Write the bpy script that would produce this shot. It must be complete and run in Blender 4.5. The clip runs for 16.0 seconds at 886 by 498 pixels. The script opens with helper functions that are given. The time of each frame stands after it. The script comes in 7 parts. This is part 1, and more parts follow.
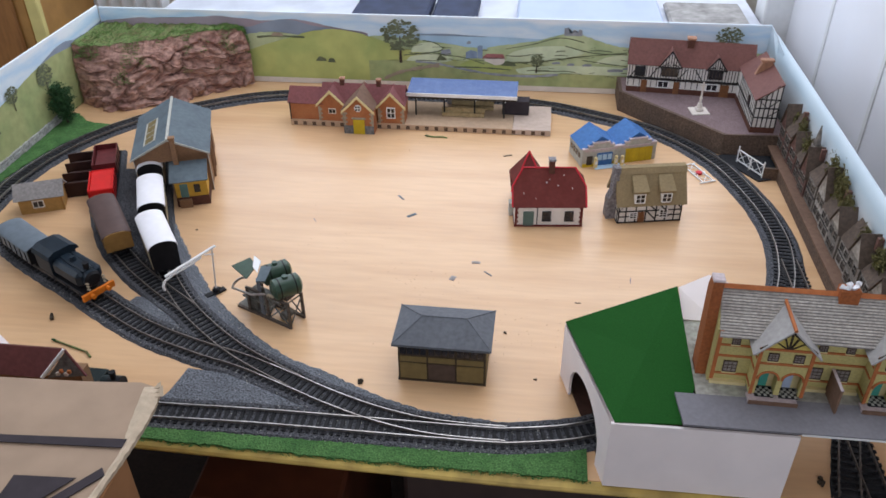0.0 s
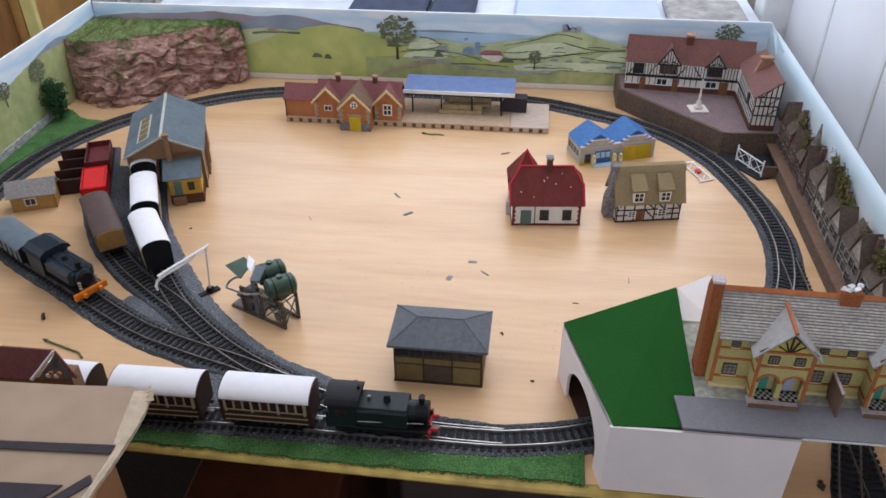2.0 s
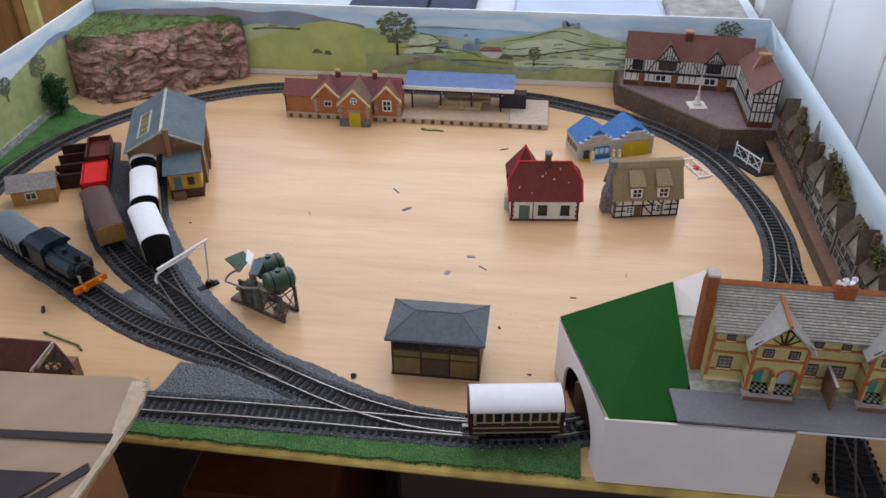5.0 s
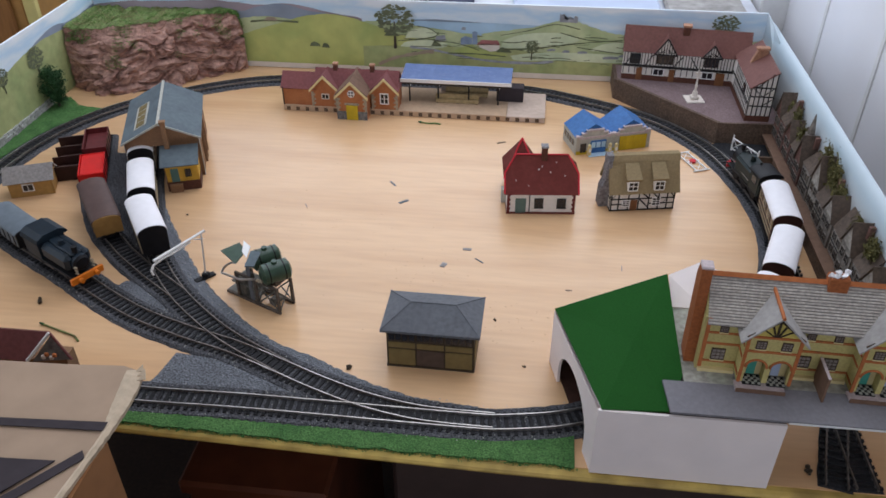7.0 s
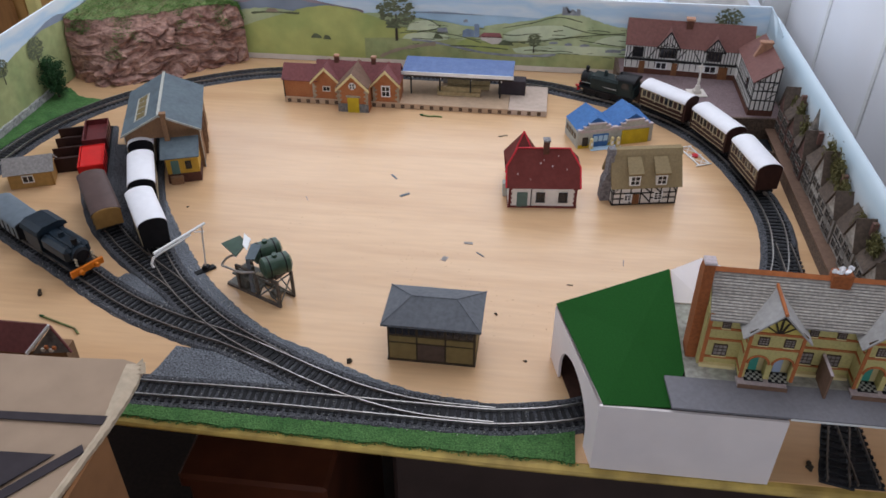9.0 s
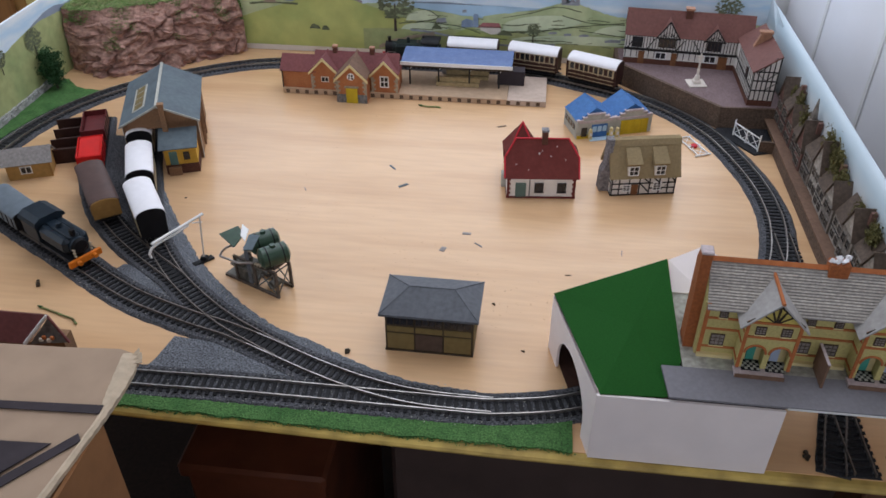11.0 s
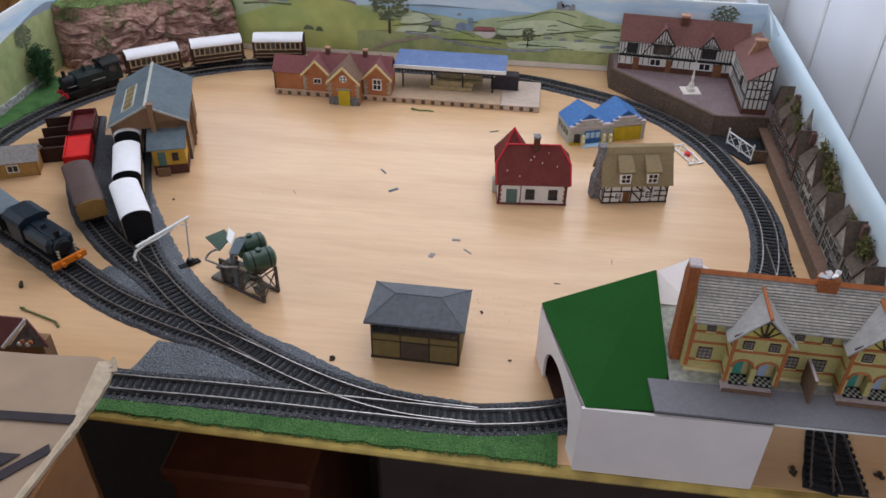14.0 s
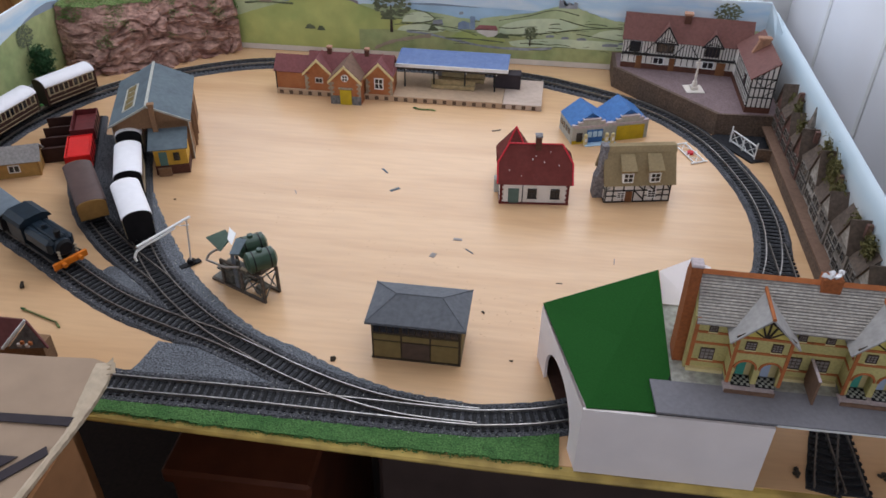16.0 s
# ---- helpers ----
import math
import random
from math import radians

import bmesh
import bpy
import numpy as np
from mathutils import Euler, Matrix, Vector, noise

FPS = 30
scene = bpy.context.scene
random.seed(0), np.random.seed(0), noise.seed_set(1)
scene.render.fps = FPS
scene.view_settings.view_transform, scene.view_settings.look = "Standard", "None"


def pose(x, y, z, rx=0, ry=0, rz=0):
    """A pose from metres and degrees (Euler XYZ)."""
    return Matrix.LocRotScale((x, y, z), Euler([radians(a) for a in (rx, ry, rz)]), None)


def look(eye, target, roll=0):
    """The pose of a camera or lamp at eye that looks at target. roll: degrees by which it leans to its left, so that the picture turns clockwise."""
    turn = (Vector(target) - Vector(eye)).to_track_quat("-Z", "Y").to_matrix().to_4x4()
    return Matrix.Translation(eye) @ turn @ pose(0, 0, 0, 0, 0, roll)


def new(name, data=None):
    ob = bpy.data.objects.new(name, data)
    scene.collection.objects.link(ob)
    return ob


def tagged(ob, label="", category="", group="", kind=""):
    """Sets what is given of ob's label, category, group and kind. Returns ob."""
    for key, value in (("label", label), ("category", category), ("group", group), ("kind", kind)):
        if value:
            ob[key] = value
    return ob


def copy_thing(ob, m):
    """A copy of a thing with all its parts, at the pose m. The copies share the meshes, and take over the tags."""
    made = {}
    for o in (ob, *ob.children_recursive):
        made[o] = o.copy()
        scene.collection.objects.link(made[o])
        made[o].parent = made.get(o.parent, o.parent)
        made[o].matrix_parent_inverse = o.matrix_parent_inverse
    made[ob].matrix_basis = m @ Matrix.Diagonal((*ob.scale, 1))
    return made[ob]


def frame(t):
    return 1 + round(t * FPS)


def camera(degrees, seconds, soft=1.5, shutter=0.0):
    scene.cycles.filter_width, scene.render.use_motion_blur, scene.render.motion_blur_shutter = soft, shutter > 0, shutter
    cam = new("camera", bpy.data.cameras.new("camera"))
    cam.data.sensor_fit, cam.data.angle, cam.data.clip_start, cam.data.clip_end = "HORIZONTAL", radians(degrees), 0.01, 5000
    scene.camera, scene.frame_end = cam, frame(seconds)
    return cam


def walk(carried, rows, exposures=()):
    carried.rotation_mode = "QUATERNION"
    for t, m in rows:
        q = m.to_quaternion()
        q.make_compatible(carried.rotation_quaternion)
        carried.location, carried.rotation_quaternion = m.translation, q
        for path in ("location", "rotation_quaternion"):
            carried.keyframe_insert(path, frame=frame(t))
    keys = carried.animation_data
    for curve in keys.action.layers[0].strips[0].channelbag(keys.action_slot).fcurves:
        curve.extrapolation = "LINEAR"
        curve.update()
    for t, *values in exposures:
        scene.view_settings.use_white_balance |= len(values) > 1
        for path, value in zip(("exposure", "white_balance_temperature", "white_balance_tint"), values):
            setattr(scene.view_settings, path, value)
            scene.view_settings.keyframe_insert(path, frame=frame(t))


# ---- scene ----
cam = camera(58.027, 16.0, soft=1.6)

# seconds, eye x y z, degrees turned to the left, degrees tilted down, roll
PATH = [
    (0.0, -0.0035, -0.6054, 0.6578, 7.041, 34.475, -0.720),
    (0.5, -0.0018, -0.6039, 0.6562, 6.787, 34.489, -0.681),
    (1.0, -0.0019, -0.6007, 0.6546, 6.794, 34.522, -0.514),
    (1.5, -0.0034, -0.5956, 0.6543, 6.864, 34.657, -0.513),
    (2.0, -0.0037, -0.5931, 0.6551, 6.824, 34.779, -0.515),
    (2.5, -0.0018, -0.5941, 0.6550, 6.883, 34.814, -0.527),
    (3.0, -0.0010, -0.5949, 0.6545, 6.906, 34.784, -0.618),
    (3.5, 0.0000, -0.5956, 0.6541, 6.938, 34.731, -0.561),
    (4.0, -0.0019, -0.5961, 0.6544, 6.891, 34.783, -0.414),
    (6.5, 0.0068, -0.6027, 0.6518, 7.013, 35.134, -0.474),
    (7.0, 0.0063, -0.6022, 0.6521, 6.901, 35.266, -0.240),
    (7.5, 0.0047, -0.5992, 0.6522, 6.833, 35.382, -0.054),
    (8.0, 0.0047, -0.5967, 0.6517, 6.785, 35.517, -0.144),
    (8.5, 0.0030, -0.5976, 0.6521, 6.811, 35.743, 0.154),
    (9.0, 0.0045, -0.5985, 0.6512, 6.914, 35.796, 0.022),
    (11.5, 0.0085, -0.5988, 0.6492, 7.012, 36.430, -0.095),
    (12.0, 0.0087, -0.5972, 0.6504, 7.023, 36.281, 0.507),
    (12.5, 0.0114, -0.5968, 0.6506, 6.756, 36.253, 0.469),
    (13.0, 0.0130, -0.5929, 0.6491, 6.622, 36.246, 0.716),
    (13.5, 0.0159, -0.5873, 0.6506, 6.666, 36.282, 0.902),
    (14.0, 0.0174, -0.5849, 0.6498, 6.714, 36.340, 0.888),
    (14.5, 0.0169, -0.5846, 0.6490, 6.842, 36.348, 0.917),
    (15.0, 0.0186, -0.5825, 0.6477, 6.850, 36.362, 0.780),
    (15.5, 0.0209, -0.5797, 0.6488, 6.942, 36.443, 0.597),
    (16.0, 0.0205, -0.5803, 0.6488, 7.087, 36.446, 0.589),
]


def aimed(x, y, z, turn, tilt, roll):
    a, b = radians(turn), radians(tilt)
    return look((x, y, z), (x - math.sin(a) * math.cos(b), y + math.cos(a) * math.cos(b), z - math.sin(b)), roll)


walk(cam, [(t, aimed(*row)) for t, *row in PATH], exposures=[(0.0, 0.12), (1.5, 0.10), (2.2, 0.08), (2.8, -0.11), (3.2, -0.13), (4.0, -0.09), (6.5, -0.09), (9.0, -0.13), (12.5, -0.12), (16.0, -0.10)])

# ---- world and light ----
world = bpy.data.worlds.new("world")
scene.world = world
world.use_nodes = True
wn = world.node_tree.nodes
sky = wn.new("ShaderNodeTexSky")
sky.sky_type, sky.sun_disc = "NISHITA", False
sky.sun_elevation, sky.sun_rotation = radians(38), radians(20)
world.node_tree.links.new(sky.outputs[0], wn["Background"].inputs[0])
wn["Background"].inputs[1].default_value = 0.10


def window_light(name, m, wide, high, power, colour):
    data = bpy.data.lights.new(name, "AREA")
    data.shape, data.size, data.size_y, data.energy, data.color = "RECTANGLE", wide, high, power, colour
    ob = new(name, data)
    ob.matrix_world = m
    return ob


window_light("window_light_back", look((-0.1, 1.96, 1.0), (-0.1, 0.3, 0.0)), 2.6, 1.5, 26, (0.84, 0.895, 1.0))
window_light("window_light_side", look((-2.36, -0.3, 1.15), (0.0, 0.3, 0.0)), 2.4, 1.3, 20, (0.88, 0.92, 1.0))
window_light("window_light_rear", look((0.4, -2.46, 1.25), (0.0, 0.4, 0.0)), 2.8, 1.3, 18.5, (0.96, 0.94, 1.0))
window_light("rooflight", look((0.0, 0.95, 1.99), (0.0, 0.9501, 0.0)), 1.9, 1.5, 25, (0.90, 0.925, 1.0))

# ---- materials ----


def material(name, colour, rough=0.7, metal=0.0, vary=0.12, scale=60.0, bump=0.0, bump_scale=400.0, second=None, amount=0.5, blotch=12.0, each=0.0, stretch=None, spec=0.3):
    """A painted, printed or natural surface: two scales of noise in the colour, and fine relief."""
    m = bpy.data.materials.new(name)
    m.use_nodes = True
    n, l = m.node_tree.nodes, m.node_tree.links
    b = n["Principled BSDF"]
    b.inputs["Roughness"].default_value, b.inputs["Metallic"].default_value = rough, metal
    b.inputs["Specular IOR Level"].default_value = spec
    co = n.new("ShaderNodeTexCoord")
    mp = n.new("ShaderNodeMapping")
    l.new(co.outputs["Object"], mp.inputs[0])
    if stretch:
        mp.inputs["Scale"].default_value = stretch
    fine, wide = n.new("ShaderNodeTexNoise"), n.new("ShaderNodeTexNoise")
    for tex, sc in ((fine, scale), (wide, blotch)):
        tex.inputs["Scale"].default_value, tex.inputs["Detail"].default_value = sc, 5
        l.new(mp.outputs[0], tex.inputs[0])
    second = second or tuple(c * 0.62 for c in colour)
    ramp = n.new("ShaderNodeMix")
    ramp.data_type = "RGBA"
    ramp.inputs[6].default_value, ramp.inputs[7].default_value = (*colour, 1), (*second, 1)
    f = n.new("ShaderNodeMapRange")
    f.inputs[1].default_value, f.inputs[2].default_value = 0.42, 0.72
    f.inputs[4].default_value = amount
    l.new(wide.outputs[0], f.inputs[0])
    l.new(f.outputs[0], ramp.inputs[0])
    hsv = n.new("ShaderNodeHueSaturation")
    l.new(ramp.outputs[2], hsv.inputs["Color"])
    v = n.new("ShaderNodeMapRange")
    v.inputs[1].default_value, v.inputs[2].default_value = 0.3, 0.7
    v.inputs[3].default_value, v.inputs[4].default_value = 1 - vary, 1 + vary
    l.new(fine.outputs[0], v.inputs[0])
    value = v.outputs[0]
    if each:
        info, r, mul = n.new("ShaderNodeObjectInfo"), n.new("ShaderNodeMapRange"), n.new("ShaderNodeMath")
        r.inputs[3].default_value, r.inputs[4].default_value = 1 - each, 1 + each
        l.new(info.outputs["Random"], r.inputs[0])
        mul.operation = "MULTIPLY"
        l.new(value, mul.inputs[0]), l.new(r.outputs[0], mul.inputs[1])
        value = mul.outputs[0]
    l.new(value, hsv.inputs["Value"])
    l.new(hsv.outputs[0], b.inputs["Base Color"])
    if bump:
        t, bp = n.new("ShaderNodeTexNoise"), n.new("ShaderNodeBump")
        t.inputs["Scale"].default_value, t.inputs["Detail"].default_value = bump_scale, 4
        bp.inputs["Strength"].default_value, bp.inputs["Distance"].default_value = bump, 0.002
        l.new(mp.outputs[0], t.inputs[0]), l.new(t.outputs[0], bp.inputs["Height"])
        l.new(bp.outputs[0], b.inputs["Normal"])
    return m


WOOD = material("beech_board", (0.665, 0.424, 0.236), 0.27, vary=0.045, scale=30, second=(0.55, 0.325, 0.162), amount=0.7, blotch=3.6, stretch=(0.5, 4.6, 1.0), spec=0.5)
EDGE = material("yellowed_edge", (0.52, 0.38, 0.105), 0.55, scale=40, vary=0.25, second=(0.27, 0.17, 0.06), amount=0.6, blotch=9)
BALLAST = material("grey_ballast", (0.150, 0.160, 0.180), 0.95, vary=0.85, scale=520, bump=0.9, bump_scale=500, second=(0.075, 0.08, 0.09), blotch=24, spec=0.1)
BLACK_STONE = material("black_ballast", (0.036, 0.037, 0.042), 0.95, spec=0.1, vary=0.5, scale=800, bump=0.8, bump_scale=600)
BED = material("charcoal_ballast", (0.085, 0.087, 0.097), 0.95, vary=0.9, scale=560, bump=0.9, bump_scale=500, second=(0.05, 0.051, 0.057), blotch=24, spec=0.1)
SLEEPER = material("black_plastic_sleeper", (0.013, 0.013, 0.015), 0.6, vary=0.3, scale=300, each=0.35, spec=0.2)
RAIL = material("nickel_rail", (0.41, 0.39, 0.375), 0.38, 0.85, vary=0.25, scale=120, second=(0.24, 0.20, 0.175), amount=0.7, blotch=14)
CHAIR = material("worn_rail_chair", (0.10, 0.10, 0.105), 0.6, vary=0.5, scale=90)
RAIL_DULL = material("tarnished_rail", (0.19, 0.165, 0.15), 0.5, 0.7, vary=0.25, scale=120)
GRASS = material("scatter_grass", (0.072, 0.17, 0.05), 0.95, vary=0.55, scale=500, bump=1.0, bump_scale=500, second=(0.03, 0.10, 0.025), blotch=40, amount=0.8)
GREEN_CARD = material("green_flock_paper", (0.014, 0.078, 0.014), 0.95, vary=0.14, scale=700, bump=0.25, bump_scale=900, blotch=14, amount=0.25, spec=0.1)
WHITE_CARD = material("white_card", (0.85, 0.775, 0.765), 0.75, vary=0.03, scale=30, second=(0.77, 0.72, 0.73), amount=0.5)
WHITE = material("white_paint", (0.78, 0.78, 0.78), 0.5, vary=0.04, scale=50, second=(0.68, 0.68, 0.68), amount=0.4)
ROOF_WHITE = material("white_roof", (0.77, 0.76, 0.80), 0.5, vary=0.03, scale=90, second=(0.74, 0.72, 0.74), amount=0.4, blotch=25)
GREY_CARD = material("grey_card_road", (0.195, 0.19, 0.21), 0.85, vary=0.08, scale=250, second=(0.17, 0.165, 0.18), amount=0.6)
PAVING = material("mottled_paving", (0.36, 0.35, 0.31), 0.9, vary=0.35, scale=160, second=(0.25, 0.27, 0.22), amount=0.8, blotch=40)
CARDBOARD = material("cardboard", (0.36, 0.26, 0.185), 0.85, vary=0.07, scale=40, second=(0.35, 0.255, 0.18), amount=0.6, blotch=8, bump=0.1, bump_scale=60)
CARD_EDGE = material("frayed_card_edge", (0.52, 0.42, 0.31), 0.9, vary=0.12, scale=120, bump=0.4, bump_scale=150)
CARD_BROWN = material("brown_card", (0.26, 0.12, 0.05), 0.85, vary=0.08, scale=60)
CHARCOAL = material("charcoal_strip", (0.038, 0.030, 0.036), 0.8, vary=0.15, scale=80)
CREAM = material("cream_plastic", (0.34, 0.28, 0.18), 0.55, vary=0.08, scale=80)
BROWN = material("brown_plastic", (0.040, 0.017, 0.014), 0.5, vary=0.2, scale=100, spec=0.2)
BLACK = material("black_plastic", (0.010, 0.010, 0.012), 0.5, vary=0.25, scale=100, spec=0.2)
LOCO_GREEN = material("loco_green", (0.010, 0.019, 0.020), 0.45, vary=0.2, scale=120, spec=0.25)
LOCO_BLUE = material("loco_blue_black", (0.010, 0.019, 0.030), 0.45, vary=0.2, scale=120, spec=0.25)
ORANGE = material("orange_bufferbeam", (0.72, 0.20, 0.015), 0.5, vary=0.12, scale=90)
RED = material("bright_red_wagon", (0.60, 0.012, 0.012), 0.45, vary=0.08, scale=80)
RED_TRIM = material("red_trim", (0.50, 0.018, 0.03), 0.5, vary=0.1, scale=80)
MAROON = material("maroon_wagon", (0.11, 0.016, 0.018), 0.5, vary=0.2, scale=90)
CHOC = material("chocolate_roof", (0.085, 0.05, 0.045), 0.6, vary=0.12, scale=80)
OCHRE = material("ochre_end", (0.36, 0.20, 0.06), 0.6, vary=0.15, scale=90)
GREY_WAGON = material("grey_wagon", (0.13, 0.16, 0.19), 0.6, vary=0.12, scale=80)
SLATE = material("blue_grey_slate", (0.115, 0.145, 0.165), 0.8, vary=0.12, scale=160, second=(0.085, 0.105, 0.125), amount=0.7, blotch=30, spec=0.15)
SLATE_DARK = material("dark_slate", (0.125, 0.133, 0.150), 0.75, vary=0.15, scale=200, second=(0.10, 0.107, 0.122), amount=0.6, blotch=30, spec=0.2)
OLIVE = material("olive_panel", (0.165, 0.122, 0.048), 0.7, vary=0.12, scale=120)
UMBER = material("umber_frame", (0.045, 0.032, 0.020), 0.7, vary=0.2, scale=120)
UMBER_DOOR = material("brown_panel", (0.075, 0.050, 0.038), 0.7, vary=0.2, scale=120)
SALMON = material("salmon_brick_cap", (0.36, 0.19, 0.12), 0.8, vary=0.2, scale=200)
PRINT_GLASS = material("printed_window", (0.25, 0.22, 0.20), 0.6, vary=0.25, scale=300)
GLASS = material("dark_window", (0.018, 0.018, 0.022), 0.15, vary=0.2, scale=60, spec=0.6)
BRICK = material("orange_brick", (0.38, 0.15, 0.062), 0.8, vary=0.25, scale=500, second=(0.31, 0.10, 0.04), blotch=60, amount=0.7)
QUOIN = material("buff_stone", (0.36, 0.30, 0.22), 0.85, vary=0.3, scale=200)
STONE = material("grey_stone", (0.17, 0.165, 0.165), 0.9, vary=0.35, scale=220, bump=0.6, bump_scale=250)
INN_ROOF = material("brown_red_inn_roof", (0.155, 0.066, 0.056), 0.75, vary=0.14, scale=200, second=(0.125, 0.050, 0.044), blotch=45)
MAROON_ROOF = material("plum_tile_roof", (0.185, 0.062, 0.062), 0.75, vary=0.15, scale=220, second=(0.15, 0.055, 0.06), blotch=40)
RED_ROOF = material("dark_red_roof", (0.145, 0.036, 0.031), 0.8, spec=0.12, vary=0.12, scale=200, second=(0.10, 0.020, 0.018), blotch=50)
SCARLET = material("scarlet_edge", (0.55, 0.02, 0.035), 0.5, vary=0.08, scale=80)
YELLOW = material("yellow_door", (0.55, 0.40, 0.02), 0.55, vary=0.1, scale=90)
YELLOW_TRIM = material("pale_yellow_bargeboard", (0.68, 0.57, 0.30), 0.6, vary=0.08, scale=90)
BLUE_ROOF = material("blue_roof", (0.045, 0.15, 0.38), 0.6, vary=0.14, scale=160, second=(0.035, 0.11, 0.29), blotch=45)
LILAC_ROOF = material("periwinkle_canopy_roof", (0.10, 0.155, 0.32), 0.55, vary=0.08, scale=120, second=(0.15, 0.22, 0.40), blotch=50)
GREY_WALL = material("pale_grey_wall", (0.42, 0.42, 0.38), 0.75, vary=0.12, scale=150)
PINK_STONE = material("pinkish_coping", (0.50, 0.42, 0.43), 0.8, vary=0.15, scale=250)
TEAL = material("teal_door", (0.10, 0.20, 0.19), 0.6, vary=0.1, scale=90)
GREEN_DOOR = material("grey_green_door", (0.095, 0.15, 0.135), 0.6, vary=0.1, scale=90)
PLASTER = material("white_plaster", (0.72, 0.69, 0.66), 0.8, vary=0.06, scale=150, second=(0.64, 0.60, 0.55), amount=0.5, blotch=40)
TIMBER = material("black_timber", (0.018, 0.016, 0.016), 0.7, vary=0.3, scale=150)
THATCH = material("khaki_thatch", (0.27, 0.205, 0.115), 0.95, vary=0.10, scale=300, second=(0.23, 0.175, 0.10), blotch=50, amount=0.6, bump=0.25, bump_scale=400, spec=0.1)
DOOR_BROWN = material("brown_wooden_door", (0.20, 0.085, 0.035), 0.65, vary=0.2, scale=150)
FLINT = material("grey_rubble_stone", (0.20, 0.19, 0.20), 0.9, vary=0.45, scale=260, bump=0.8, bump_scale=220)
PLATFORM = material("tan_platform", (0.47, 0.33, 0.22), 0.8, vary=0.08, scale=120, second=(0.38, 0.28, 0.20), blotch=25)
PLATFORM_PALE = material("pale_platform_end", (0.52, 0.41, 0.34), 0.8, vary=0.08, scale=120)
PORT = material("dark_arch", (0.12, 0.08, 0.055), 0.9, vary=0.2, scale=150)
BENCH = material("straw_wooden_seat", (0.36, 0.27, 0.14), 0.7, vary=0.2, scale=150)
BROWN_WALL = material("tan_brick_wall", (0.25, 0.14, 0.075), 0.8, vary=0.2, scale=450, second=(0.20, 0.11, 0.065), blotch=50)
DARK_BRICK = material("dark_red_brick", (0.105, 0.042, 0.028), 0.85, vary=0.25, scale=450)
MUSTARD = material("mustard_boarding", (0.56, 0.34, 0.045), 0.7, vary=0.12, scale=150)
HUT_WALL = material("golden_tan_wall", (0.44, 0.26, 0.085), 0.75, vary=0.12, scale=150)
FELT = material("grey_felt_roof", (0.28, 0.26, 0.25), 0.9, vary=0.2, scale=260, second=(0.22, 0.20, 0.20), blotch=60)
TANK_GREEN = material("dark_green_tank", (0.028, 0.065, 0.040), 0.35, vary=0.2, scale=120, spec=0.5)
TANK_GREY = material("grey_steelwork", (0.12, 0.115, 0.10), 0.6, vary=0.3, scale=200)
RUST = material("rusty_brown_frame", (0.088, 0.070, 0.057), 0.75, vary=0.35, scale=200)
EARTH = material("brown_stone_wall", (0.125, 0.085, 0.062), 0.9, vary=0.35, scale=320, second=(0.09, 0.062, 0.05), blotch=45, amount=0.7, bump=0.5, bump_scale=300)
COBBLE = material("mauve_cobbles", (0.19, 0.135, 0.14), 0.85, vary=0.3, scale=480, second=(0.15, 0.105, 0.11), blotch=50)
ROCK = material("red_sandstone", (0.40, 0.245, 0.20), 0.95, vary=0.42, scale=90, second=(0.19, 0.095, 0.08), blotch=26, amount=0.9, bump=0.6, bump_scale=220, stretch=(1, 1, 1.7), spec=0.1)
MOSS = material("moss_scatter", (0.145, 0.205, 0.070), 0.95, vary=0.5, scale=300, bump=0.8, bump_scale=300, second=(0.13, 0.085, 0.045), blotch=45, amount=0.8)
TUFT = material("green_tuft", (0.105, 0.200, 0.050), 0.95, vary=0.4, scale=300, second=(0.10, 0.12, 0.04), blotch=50)
LEAF = material("dark_leaf", (0.030, 0.082, 0.030), 0.9, vary=0.4, scale=300)
BARK = material("bark", (0.06, 0.045, 0.035), 0.9, vary=0.3, scale=200)
TERR_YELLOW = material("lemon_brick", (0.46, 0.40, 0.165), 0.75, vary=0.14, scale=400, second=(0.43, 0.37, 0.15), blotch=60)
LEMON = material("yellow_gable_panel", (0.58, 0.47, 0.13), 0.75, vary=0.1, scale=200)
FELT_PALE = material("pale_grey_card_roof", (0.37, 0.355, 0.345), 0.85, vary=0.12, scale=200, second=(0.31, 0.30, 0.29), blotch=60)
TERRACOTTA = material("terracotta", (0.42, 0.135, 0.045), 0.75, vary=0.15, scale=150)
TILE_GREY = material("grey_tile_course", (0.40, 0.37, 0.335), 0.85, vary=0.25, scale=300, second=(0.25, 0.23, 0.21), blotch=60, each=0.08)
WALL_STONE = material("pale_grey_wall_stone", (0.40, 0.40, 0.39), 0.9, vary=0.25, scale=200, each=0.2)
STACK = material("brown_chimney_stack", (0.29, 0.09, 0.03), 0.8, vary=0.2, scale=300)
BROWN_CARD = material("brown_fence_card", (0.17, 0.10, 0.068), 0.8, vary=0.15, scale=200)
GREEN_TEAL = material("turquoise_door", (0.06, 0.30, 0.24), 0.6, vary=0.1, scale=150)
FOIL = material("crumpled_white_paper", (0.75, 0.75, 0.78), 0.4, vary=0.1, scale=200)


